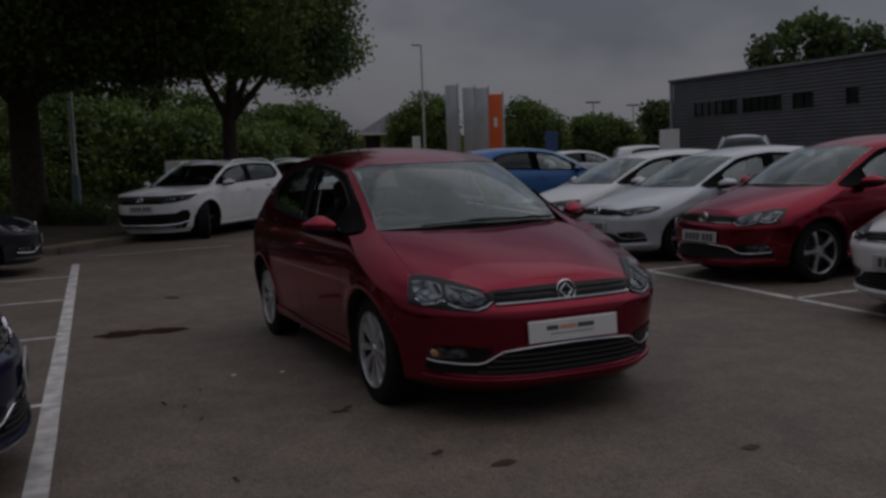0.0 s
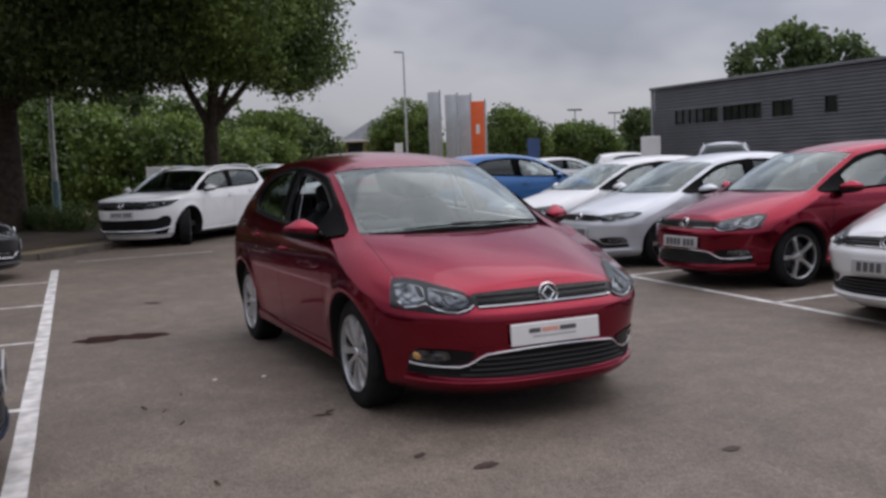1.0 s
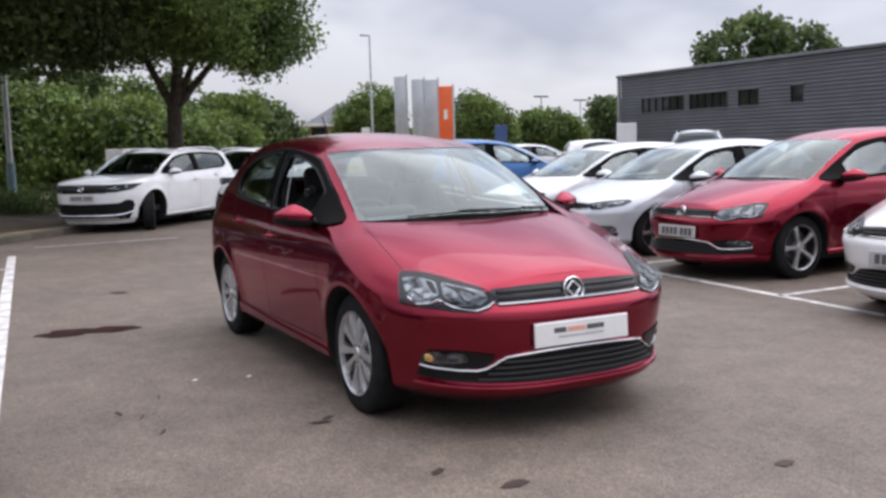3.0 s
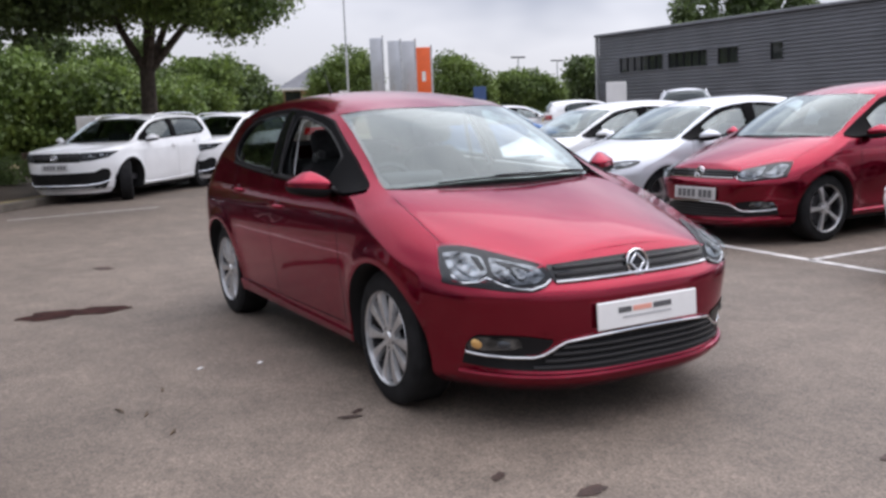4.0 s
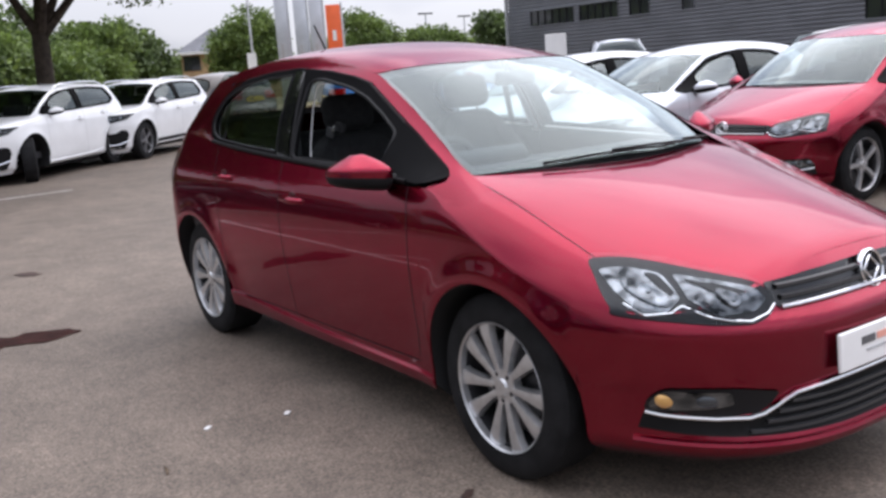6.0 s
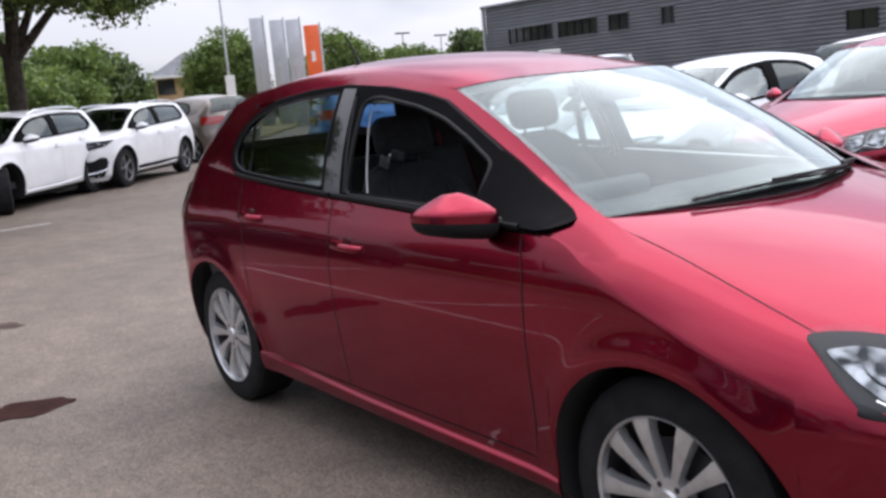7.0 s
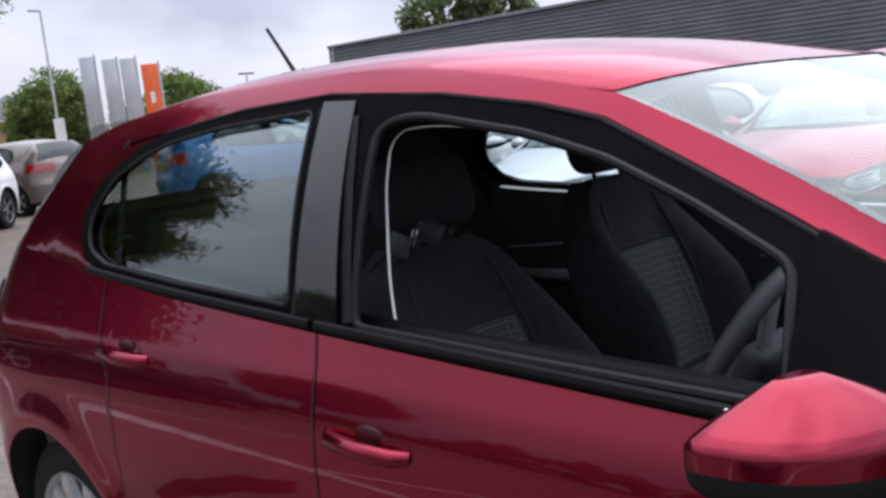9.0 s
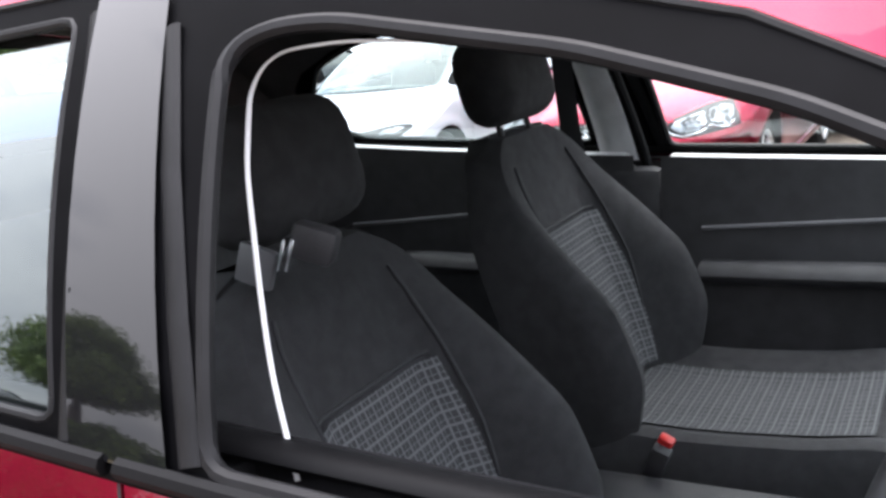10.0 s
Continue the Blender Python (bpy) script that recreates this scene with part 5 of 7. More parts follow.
    for s in (1, -1):
        hl = on_front(body, L(rounded(lamp, 0.015)), M["lamp_dark"], "headlight", car, 0.003, s, 0.018, "clear headlight with chrome reflectors")
        for cell in cells:
            on_front(body, L(rounded(cell, 0.010)), M["lamp_chrome"], "reflector", hl, 0.007, s, 0.02, "chrome headlight reflector")
        for streak in streaks:
            on_front(body, L(rounded(streak, 0.008)), M["lamp_dark"], "lamp_shade", hl, 0.0095, s, 0.02)
        for y, z, r in eyes:
            rf = bowl(body, y * sy, z * sz, r, s, hl)
            x = float(body.skin_x(y * sy, z * sz))
            bm = bmesh.new()
            bmesh.ops.create_uvsphere(bm, u_segments=12, v_segments=8, radius=r * 0.34, matrix=pose(x + 0.010, s * y * sy, z * sz))
            part("bulb", bm, M["lamp_chrome"], rf)
        band(body, [(s * y, z) for y, z in L(strip_path)], 0.0032, "light_bar", M["chrome"], hl, 0.011, "bright running-light bar")
        on_front(body, L(rounded(lamp, 0.015)), M["lens"], "headlight_lens", hl, 0.022, s, 0.03)
    add_badge(body, car, zb, rb)
    return zp


def add_cabin(body, car):
    """A plain dark cabin: floor, dashboard, seats."""
    p = body.p
    sx, sy, sz = p.get("sx", 1), p.get("sy", 1), p.get("sz", 1)
    bm = bmesh.new()
    box(bm, pose(-1.35 * sx, 0, 0.36 * sz), 2.5 * sx, 1.36 * sy, 0.10)
    part("cabin_floor", bm, M["trim"], car)
    bm = bmesh.new()
    box(bm, pose(-0.50 * sx, 0, 0.80 * sz), 0.42 * sx, 1.30 * sy, 0.24 * sz, 0.05, 3)
    part("dashboard", bm, M["trim"], car, "black dashboard")
    for x in (-1.50, -2.25):
        for y in (-0.34, 0.34):
            bm = bmesh.new()
            box(bm, pose(x * sx, y * sy, 0.80 * sz, 0, -16, 0), 0.13, 0.44, 0.58 * sz, 0.05, 3)
            box(bm, pose((x + 0.22) * sx, y * sy, 0.50 * sz, 0, -4, 0), 0.46, 0.46, 0.14, 0.05, 3)
            box(bm, pose((x - 0.10) * sx, y * sy, 1.16 * sz, 0, -12, 0), 0.09, 0.25, 0.16, 0.04, 3)
            part("seat", bm, M["cloth"], car, "black cloth seat")
    bm = bmesh.new()
    box(bm, pose(-2.62 * sx, 0, 0.72 * sz), 0.10, 1.25 * sy, 0.62 * sz, 0.02, 1)
    part("parcel_wall", bm, M["trim"], car)


def add_underbody(body, car):
    p = body.p
    sx, sy, sz = p.get("sx", 1), p.get("sy", 1), p.get("sz", 1)
    bm = bmesh.new()
    box(bm, pose(-1.18 * sx, 0, 0.22 * sz), 3.5 * sx, 0.92 * sy, 0.14)
    box(bm, pose(-1.235 * sx, 0, 0.21 * sz), 1.70 * sx, 1.40 * sy, 0.10)
    # unseen tray under the nose, added to deepen the shadow on the ground
    rows = []
    for y in np.linspace(-0.60, 0.60, 15) * sy:
        xf = float(body.front_x(y, 0.20 * sz)) - 0.04
        rows.append([bm.verts.new(q) for q in ((min(0.30 * sx, xf - 0.02), y, 0.19 * sz), (xf, y, 0.19 * sz))])
    for a, b in zip(rows, rows[1:]):
        bm.faces.new((a[0], a[1], b[1], b[0]))
    part("underbody", bm, M["under"], car)


def add_rear(body, car, mat):
    """Tail lamps, rear plate."""
    p = body.p
    sy, sz = p.get("sy", 1), p.get("sz", 1)
    for s in (1, -1):
        bm = bmesh.new()
        pts = []
        for z in np.linspace(0.80, 0.97, 6) * sz:
            row = []
            for t in np.linspace(0.0, 1.0, 8):
                x = p["rear"] + (float(p["tail"](z)) - p["rear"]) * (0.35 + 0.62 * t)
                row.append((x - 0.006, s * (float(body.side_y(x, z)) + 0.006), z))
            pts.append(row)
        vs = [[bm.verts.new(q) for q in r] for r in pts]
        for a, b in zip(vs, vs[1:]):
            for i in range(7):
                bm.faces.new((a[i], a[i + 1], b[i + 1], b[i]))
        part("tail_lamp", bm, M["red_lens"], car, "red tail lamp")
    add_plate(body, car, 0.80 * sz, 0.52, 0.111, "reg", "plate_yellow", float(p["tail"](0.80 * sz)) - 0.012, True)


def car_at(name, p, mat, x, y, heading, label, style="hatch", spokes=5, rim="alloy", plate="reg", steer=0.0, group="", panes=("side_glass", "far_glass"), roof_bars=False, z=0.0, lower=False, cabin=True, open_front=0):
    """A parked car whose front axle's middle stands at (x, y); heading: degrees of its nose from +x."""
    car = thing(name, pose(x, y, z, 0, 0, heading), label, "car", group)
    body = Body(p)
    body_shell(body, M[mat], car)
    add_wheels(body, car, spokes, rim, steer)
    add_glazing(body, car, panes, "screen", open_front)
    shut_lines(body, car)
    for s in (1, -1):
        add_mirror(body, car, M[mat], s)
    add_handles(body, car, M[mat])
    zp = add_front(body, car, style, M[mat], plate == "dealer")
    add_plate(body, car, zp, 0.52, 0.111, plate, "plate" if plate == "dealer" else "plate_shaded")
    add_rear(body, car, M[mat])
    add_underbody(body, car)
    if cabin:
        add_cabin(body, car)
    if lower:
        sx, sz = p.get("sx", 1), p.get("sz", 1)
        for s in (1, -1):
            x0, x1 = -p["arch"] * 1.04, -p["wheelbase"] + p["arch"] * 1.04
            on_side(body.side_y, body, [(x0, 0.225 * sz), (x1, 0.235 * sz), (x1, 0.33 * sz), (x0, 0.32 * sz)], M["plastic"], "sill_cladding", car, 0.008, s, 0.08, None, "black sill cladding")
    if roof_bars:
        for s in (1, -1):
            bm = bmesh.new()
            xs = np.linspace(p["corner1"][0] - 0.15, p["rear"] + 0.15, 10)
            tube(bm, [(a, s * (float(p["rail_y"](a)) - 0.03), float(p["rail_z"](a)) + (0.055 if 0 < i < 9 else 0.02)) for i, a in enumerate(xs)], 0.014, 8)
            part("roof_bar", bm, M["chrome"] if roof_bars == "chrome" else M["plastic"], car, "roof rail")
    return car, body


# ---- the red car's own interior, wipers and aerial ----
def seat(car, y0, dx, dz=0.0):
    """A front seat: cushion, backrest with side bolsters, check centre panels, headrest on two posts."""
    back_x = curve((0.52, -1.415), (0.64, -1.445), (0.78, -1.490), (0.91, -1.540), (1.0, -1.570), (1.08, -1.60))
    half = curve((0.52, 0.225), (0.64, 0.245), (0.80, 0.250), (0.90, 0.245), (0.98, 0.225), (1.03, 0.196), (1.062, 0.155), (1.08, 0.115))
    bolster = curve((0.52, 0.035), (0.62, 0.095), (0.72, 0.130), (0.80, 0.128), (0.87, 0.095), (0.94, 0.050), (0.99, 0.020), (1.08, 0.0))
    deep = curve((0.52, 0.12), (0.8, 0.11), (1.0, 0.085), (1.08, 0.05))

    def front_of(z, u):
        return back_x(z) + dx + bolster(z) * np.sin(np.clip((np.abs(u) - 0.44) / 0.40, 0, 1) * math.pi / 2) ** 1.4 - 0.06 * np.clip((np.abs(u) - 0.86) / 0.14, 0, 1) ** 2

    bm = bmesh.new()
    rows = []
    zs = np.linspace(0.52, 1.08, 30)
    for z in zs:
        us = np.linspace(-1, 1, 33)
        f = [bm.verts.new((float(front_of(z, u)), y0 + float(half(z)) * u, z)) for u in us]
        bx = float(back_x(z)) + dx - float(deep(z))
        b = [bm.verts.new((bx + 0.03 * abs(u) ** 4, y0 + float(half(z)) * u * 0.97, z + 0.004)) for u in us[::-1]]
        rows.append(f + b)
    k = len(rows[0])
    for a, b in zip(rows, rows[1:]):
        for i in range(k):
            bm.faces.new((a[i], a[(i + 1) % k], b[(i + 1) % k], b[i]))
    bm.faces.new(rows[0][::-1])
    bm.faces.new(rows[-1])
    st = part("front_seat", bm, M["cloth"], car, "black cloth front seat with a checked centre")
    st.location.z = dz
    g = np.zeros((14, 9, 3))
    for i, z in enumerate(np.linspace(0.60, 0.905, 14)):
        for j, u in enumerate(np.linspace(-0.52, 0.52, 9)):
            g[i, j] = (float(front_of(z, u)) + 0.004, y0 + float(half(z)) * u, z)
    v, n, f = oriented(g, grid_normals(g), quads(14, 9), (1.0, 0, 0.4))
    shape("backrest_panel", v, f, M["plaid_z"], st, "grey checked cloth panel", n)
    for u0, u1, z0, z1 in ((-0.5, 0.5, 0.912, 0.912), (-0.49, -0.60, 0.60, 1.03), (0.49, 0.60, 0.60, 1.03)):
        bm = bmesh.new()
        tube(bm, [(float(front_of(z0 + (z1 - z0) * k / 14, u0 + (u1 - u0) * k / 14)) + 0.002, y0 + float(half(z0 + (z1 - z0) * k / 14)) * (u0 + (u1 - u0) * k / 14), z0 + (z1 - z0) * k / 14) for k in range(15)], 0.0028, 6)
        part("seam", bm, M["belt"], st, "dark stitched seam")
    # cushion
    bm = bmesh.new()
    rows = []
    top_z = curve((-1.50, 0.585), (-1.30, 0.575), (-1.10, 0.585), (-0.98, 0.60), (-0.93, 0.585), (-0.90, 0.545))

    def cushion_z(x, u):
        return float(top_z(x)) + 0.028 * min(1, max(0, (abs(u) - 0.5) / 0.3)) - 0.05 * max(0, (abs(u) - 0.86) / 0.14) ** 2

    for x in np.linspace(-1.50, -0.90, 18):
        us = np.linspace(-1, 1, 21)
        rows.append([bm.verts.new((x + dx, y0 + 0.245 * u, cushion_z(x, u))) for u in us] + [bm.verts.new((x + dx, y0 + 0.24 * u, 0.44)) for u in (1, -1)])
    k = len(rows[0])
    for a, b in zip(rows, rows[1:]):
        for i in range(k):
            bm.faces.new((a[i], a[(i + 1) % k], b[(i + 1) % k], b[i]))
    bm.faces.new(rows[0])
    bm.faces.new(rows[-1][::-1])
    part("seat_cushion", bm, M["cloth"], st, "black cloth seat cushion")
    g = np.zeros((12, 9, 3))
    for i, x in enumerate(np.linspace(-1.43, -1.0, 12)):
        for j, u in enumerate(np.linspace(-0.56, 0.56, 9)):
            g[i, j] = (x + dx, y0 + 0.245 * u, cushion_z(x, u) + 0.004)
    v, n, f = oriented(g, grid_normals(g), quads(12, 9), (0, 0, 1.0))
    shape("cushion_panel", v, f, M["plaid_x"], st, "grey checked cloth panel", n)
    bm = bmesh.new()
    box(bm, pose(-1.635 + dx, y0, 1.180, 0, -14, 0), 0.11, 0.25, 0.165, 0.05, 4)
    part("headrest", bm, M["cloth"], st, "black cloth headrest")
    for s in (-0.06, 0.06):
        bm = bmesh.new()
        rod(bm, (-1.615 + dx, y0 + s, 1.05), (-1.635 + dx, y0 + s, 1.13), 0.006)
        part("headrest_post", bm, M["trim"], st)
    bm = bmesh.new()
    box(bm, pose(-1.2 + dx, y0, 0.39), 0.42, 0.40, 0.12, 0.01, 1)
    part("seat_base", bm, M["trim"], st)
    return st


def fit_out(car, body):
    """Cabin of the red car."""
    p = body.p
    for y0, dx, dz in ((0.355, 0.0, 0.0), (-0.355, 0.03, -0.045)):
        seat(car, y0, dx, dz)
    bm = bmesh.new()
    box(bm, pose(-1.35, 0, 0.31), 2.6, 1.40, 0.06)
    part("cabin_floor", bm, M["trim"], car, "black carpet")
    # rear bench
    bm = bmesh.new()
    box(bm, pose(-2.10, 0, 0.50, 0, 4, 0), 0.48, 1.22, 0.18, 0.05, 3)
    box(bm, pose(-2.42, 0, 0.76, 0, -20, 0), 0.14, 1.22, 0.52, 0.05, 3)
    bench = part("rear_bench", bm, M["cloth"], car, "black cloth rear bench")
    for y in (-0.36, 0.36):
        bm = bmesh.new()
        box(bm, pose(-2.53, y, 1.045, 0, -14, 0), 0.08, 0.25, 0.12, 0.04, 3)
        part("headrest", bm, M["cloth"], bench)
    # door cards with pale top edge, armrest and pull
    for s in (1, -1):
        for f0, f1 in ((0.02, 0.475), (0.50, 0.84)):
            x0, x1 = float(body.at_f(f0)), float(body.at_f(f1))
            g = np.zeros((16, 10, 3))
            for i, x in enumerate(np.linspace(x0, x1, 16)):
                zt = float(p["belt"](x)) + 0.012
                for j, t in enumerate(np.linspace(0, 1, 10)):
                    z = 0.36 + (zt - 0.36) * t
                    g[i, j] = (x, s * (0.685 - 0.02 * math.sin(t * 3.1)), z)
            v, n, f = oriented(g, grid_normals(g), quads(16, 10), (0, -s, 0.0))
            card = shape("door_card", v, f, M["trim"], car, "black moulded inner door panel", n)
            bm = bmesh.new()
            xs = np.linspace(x0 - 0.02, x1 + 0.02, 12)
            tube(bm, [(x, s * 0.702, float(p["belt"](x)) + 0.006) for x in xs], 0.018, 10, 0.55)
            # far door's edge is pale: the light it catches is put into its colour
            part("door_sill_top", bm, M["trim_grey"] if s > 0 else M["rubber"], card, "door top edge")
            bm = bmesh.new()
            xa, xb = x0 + (x1 - x0) * 0.28, x0 + (x1 - x0) * 0.92
            tube(bm, [(xa, s * 0.655, 0.73), ((xa + xb) / 2, s * 0.625, 0.745), (xb, s * 0.655, 0.735)], 0.040, 10, 0.6)
            part("armrest", bm, M["trim"], card, "black armrest")
            bm = bmesh.new()
            tube(bm, [(xa + 0.05, s * 0.662, 0.878), (xa, s * 0.660, 0.872), (xa - 0.12, s * 0.660, 0.856), (xb, s * 0.662, 0.825)], 0.005, 8)
            part("trim_line", bm, M["trim_line"], card, "thin grey trim line")
            bm = bmesh.new()
            box(bm, pose(xa - 0.10, s * 0.660, 0.83, 0, 8, 0), 0.075, 0.02, 0.025, 0.008, 2)
            part("inner_handle", bm, M["chrome"], card, "bright inner door handle")
        # pillar trims
        for f, w, mt in ((0.517 if s > 0 else 0.497, 0.075, "trim_grey"), (0.955, 0.36, "trim")):
            xb = float(body.at_f(f))
            g = np.zeros((10, 5, 3))
            for i, t in enumerate(np.linspace(0, 1, 10)):
                x = xb - 0.06 * t
                z0, z1 = float(p["belt"](xb)) - 0.06, float(body.top(np.array(x))[0]) - 0.03
                z = z0 + (z1 - z0) * t
                for j, u in enumerate(np.linspace(-0.5, 0.5, 5)):
                    g[i, j] = (x + u * w * (1.15 - 0.3 * t), s * (float(body.house_y(x, max(z, float(p["belt"](x))))) - 0.055 + 0.02 * abs(u * 2) ** 2), z)
            v, n, f2 = oriented(g, grid_normals(g), quads(10, 5), (0, -s, 0.0))
            shape("pillar_trim", v, f2, M[mt], car, "grey pillar trim" if mt == "trim_grey" else "black pillar trim", n)
        bm = bmesh.new()
        xb = float(body.at_f(0.500 if s > 0 else 0.478))
        zs = np.linspace(0.93, 1.30, 8)
        tube(bm, [(xb - 0.07 * (z - 0.93) / 0.37 + 0.022, s * (float(body.house_y(xb, z)) - 0.05), z) for z in zs], 0.011, 8)
        part("door_seal", bm, M["rubber"], car, "black door seal")
        # lower pillar and belt
        bm = bmesh.new()
        box(bm, pose(xb, s * 0.70, 0.64), 0.12, 0.05, 0.62, 0.02, 2)
        part("lower_pillar_trim", bm, M["trim"], car)
        bm = bmesh.new()
        tube(bm, [(xb - 0.115, s * 0.600, 1.22), (xb - 0.12, s * 0.635, 1.05), (xb - 0.09, s * 0.655, 0.80), (xb - 0.07, s * 0.66, 0.45)], 0.023, 6, 0.08, (0, s, 0))
        part("seat_belt", bm, M["belt"], car, "black seat belt")
        bm = bmesh.new()
        box(bm, pose(xb - 0.11, s * 0.592, 1.235), 0.06, 0.03, 0.05, 0.012, 2)
        part("belt_guide", bm, M["trim"], car, "belt guide")
    # dark lining behind the cards and on the pillars
    for s in (1, -1):
        g = np.array([[(x, s * (float(body.side_y(x, z)) - 0.05), z) for z in np.linspace(0.34, float(p["belt"](x)) - 0.004, 8)] for x in np.linspace(-0.40, -2.60, 24)])
        v, n, f = oriented(g, grid_normals(g), quads(24, 8), (0, -s, 0.0))
        shape("side_lining", v, f, M["trim"], car, "black side lining", n)
        xs = np.linspace(p["corner0"][0] - 0.05, p["rear"] + 0.01, 40)
        bottom = [(x, float(p["belt"](x)) + 0.001) for x in xs]
        tops = [(x, float(body.top(np.array(x))[0]) - 0.006) for x in xs[::-1]]
        on_side(body.house_y, body, bottom + tops, M["trim"], "pillar_lining", car, -0.022, s, 0.05, [window_loop(body, -0.004)], "dark pillar lining")
    # lining of the tailgate
    g = body.hatch
    n = grid_normals(g)
    n *= np.sign((n * (g - np.array([-1.5, 0, 0.9]))).sum(2, keepdims=True))
    for s in (1, -1):
        v, nn, f = oriented((g - 0.016 * n) * (1, s, 1), -n * (1, s, 1), body.hatch_faces, (1.0, 0, 0.0))
        shape("tailgate_lining", v, f, M["trim"], car, "black tailgate lining", nn)
    # belt tongue resting by the driver's shoulder, pale seal round the driver's door opening
    bm = bmesh.new()
    box(bm, pose(-1.470, -0.475, 1.076, 0, 20, 20), 0.05, 0.030, 0.040, 0.008, 2)
    part("belt_tongue", bm, M["trim"], car, "grey belt tongue")
    bm = bmesh.new()
    for dx in (0.0, 0.011):
        box(bm, pose(-1.502 + dx, -0.485, 1.068, 0, 20, 20), 0.004, 0.034, 0.036, 0.001, 1)
    part("belt_clip", bm, M["chrome"], car, "bright belt clip")
    bm = bmesh.new()
    box(bm, pose(-1.540, -0.490, 1.053, 0, 20, 10), 0.045, 0.012, 0.045, 0.004, 2)
    part("belt_pad", bm, M["trim_line"], car, "grey belt guide pad")
    bm = bmesh.new()
    knots = [(-1.340, -0.702, 0.94), (-1.371, -0.678, 1.024), (-1.393, -0.651, 1.112), (-1.407, -0.628, 1.188), (-1.408, -0.615, 1.229), (-1.396, -0.607, 1.258), (-1.368, -0.602, 1.272), (-1.317, -0.602, 1.274), (-1.214, -0.605, 1.265), (-1.125, -0.609, 1.250)]
    t = np.linspace(0, 1, len(knots))
    bend = [curve(*zip(t, [k[i] for k in knots])) for i in range(3)]
    path = [tuple(float(b(u)) for b in bend) for u in np.linspace(0, 1, 40)]
    tube(bm, path, [0.0024 - 0.0010 * min(1, max(0, (i - 17) / 6)) for i in range(40)], 8)
    part("opening_seal", bm, M["pale_seal"], car, "pale seal round the open window")
    # buckle between the seats, handbrake tunnel
    bm = bmesh.new()
    box(bm, pose(-1.30, 0.085, 0.585, 20, 25, 0), 0.03, 0.022, 0.07, 0.005, 2)
    bk = part("belt_buckle", bm, M["trim"], car, "black belt buckle")
    bm = bmesh.new()
    box(bm, pose(-1.285, 0.085, 0.62, 20, 25, 0), 0.024, 0.016, 0.022, 0.004, 2)
    part("buckle_button", bm, M["belt_red"], bk, "red release button")
    bm = bmesh.new()
    box(bm, pose(-1.05, 0, 0.46), 0.80, 0.17, 0.22, 0.03, 2)
    part("centre_tunnel", bm, M["trim"], car, "black centre console")
    bm = bmesh.new()
    rod(bm, (-0.78, 0.0, 0.56), (-0.80, 0.0, 0.70), 0.012)
    bmesh.ops.create_uvsphere(bm, u_segments=12, v_segments=8, radius=0.026, matrix=pose(-0.80, 0, 0.71))
    part("gear_lever", bm, M["trim"], car)
    # dashboard, steering wheel
    prof = [(-0.30, 0.90), (-0.42, 0.935), (-0.56, 0.945), (-0.66, 0.92), (-0.71, 0.87), (-0.70, 0.78), (-0.66, 0.66), (-0.60, 0.50)]
    g = np.array([[(x - 0.02 * (y / 0.66) ** 2, y, z - (0.02 if abs(y) > 0.55 else 0)) for y in np.linspace(-0.68, 0.68, 15)] for x, z in prof])
    v, n, f = oriented(g, grid_normals(g), quads(len(prof), 15), (-0.5, 0, 0.8))
    shape("dashboard", v, f, M["trim"], car, "black dashboard", n)
    bm = bmesh.new()
    box(bm, pose(-0.60, -0.355, 0.955, 0, -10, 0), 0.16, 0.36, 0.07, 0.03, 3)
    part("instrument_hood", bm, M["trim"], car)
    bm = bmesh.new()
    ring = []
    for i in range(40):
        a = i / 40 * math.tau
        ring.append([bm.verts.new(((0.185 + 0.016 * math.cos(b)) * math.cos(a), (0.185 + 0.016 * math.cos(b)) * math.sin(a), 0.016 * math.sin(b))) for b in np.arange(10) / 10 * math.tau])
    for a, b in zip(ring, ring[1:] + ring[:1]):
        for k in range(10):
            bm.faces.new((a[k], b[k], b[(k + 1) % 10], a[(k + 1) % 10]))
    wheel = part("steering_wheel", bm, M["trim"], car, "black steering wheel")
    wheel.matrix_basis = pose(-0.90, -0.355, 0.855, 0, -64, 0)
    bm = bmesh.new()
    box(bm, pose(0, 0, -0.01), 0.11, 0.15, 0.05, 0.02, 3)
    part("wheel_boss", bm, M["trim"], wheel)
    for a in (90, 210, 330):
        bm = bmesh.new()
        box(bm, pose(0, 0, 0, 0, 0, a) @ pose(0.115, 0, -0.004), 0.13, 0.036, 0.012, 0.004, 2)
        part("wheel_spoke", bm, M["sign_silver"] if a != 90 else M["trim"], wheel)
    bm = bmesh.new()
    rod(bm, (-0.60, -0.355, 0.76), (-0.80, -0.355, 0.84), 0.04)
    part("steering_column", bm, M["trim"], car)
    # headliner and inner mirror
    g = np.array([[(x, float(p["rail_y"](x)) * u * 1.005, float(p["roof"](x) - (p["roof"](x) - p["rail_z"](x)) * u * u) - 0.030) for u in np.linspace(-1, 1, 17)] for x in np.linspace(-0.98, -2.66, 16)])
    v, n, f = oriented(g, grid_normals(g), quads(16, 17), (0, 0, -1.0))
    shape("headliner", v, f, M["headliner"], car, "pale grey headliner", n)
    bm = bmesh.new()
    box(bm, pose(-0.80, 0, 1.245, 0, 12, 0), 0.025, 0.21, 0.06, 0.012, 3)
    part("inner_mirror", bm, M["trim"], car, "black inner mirror")
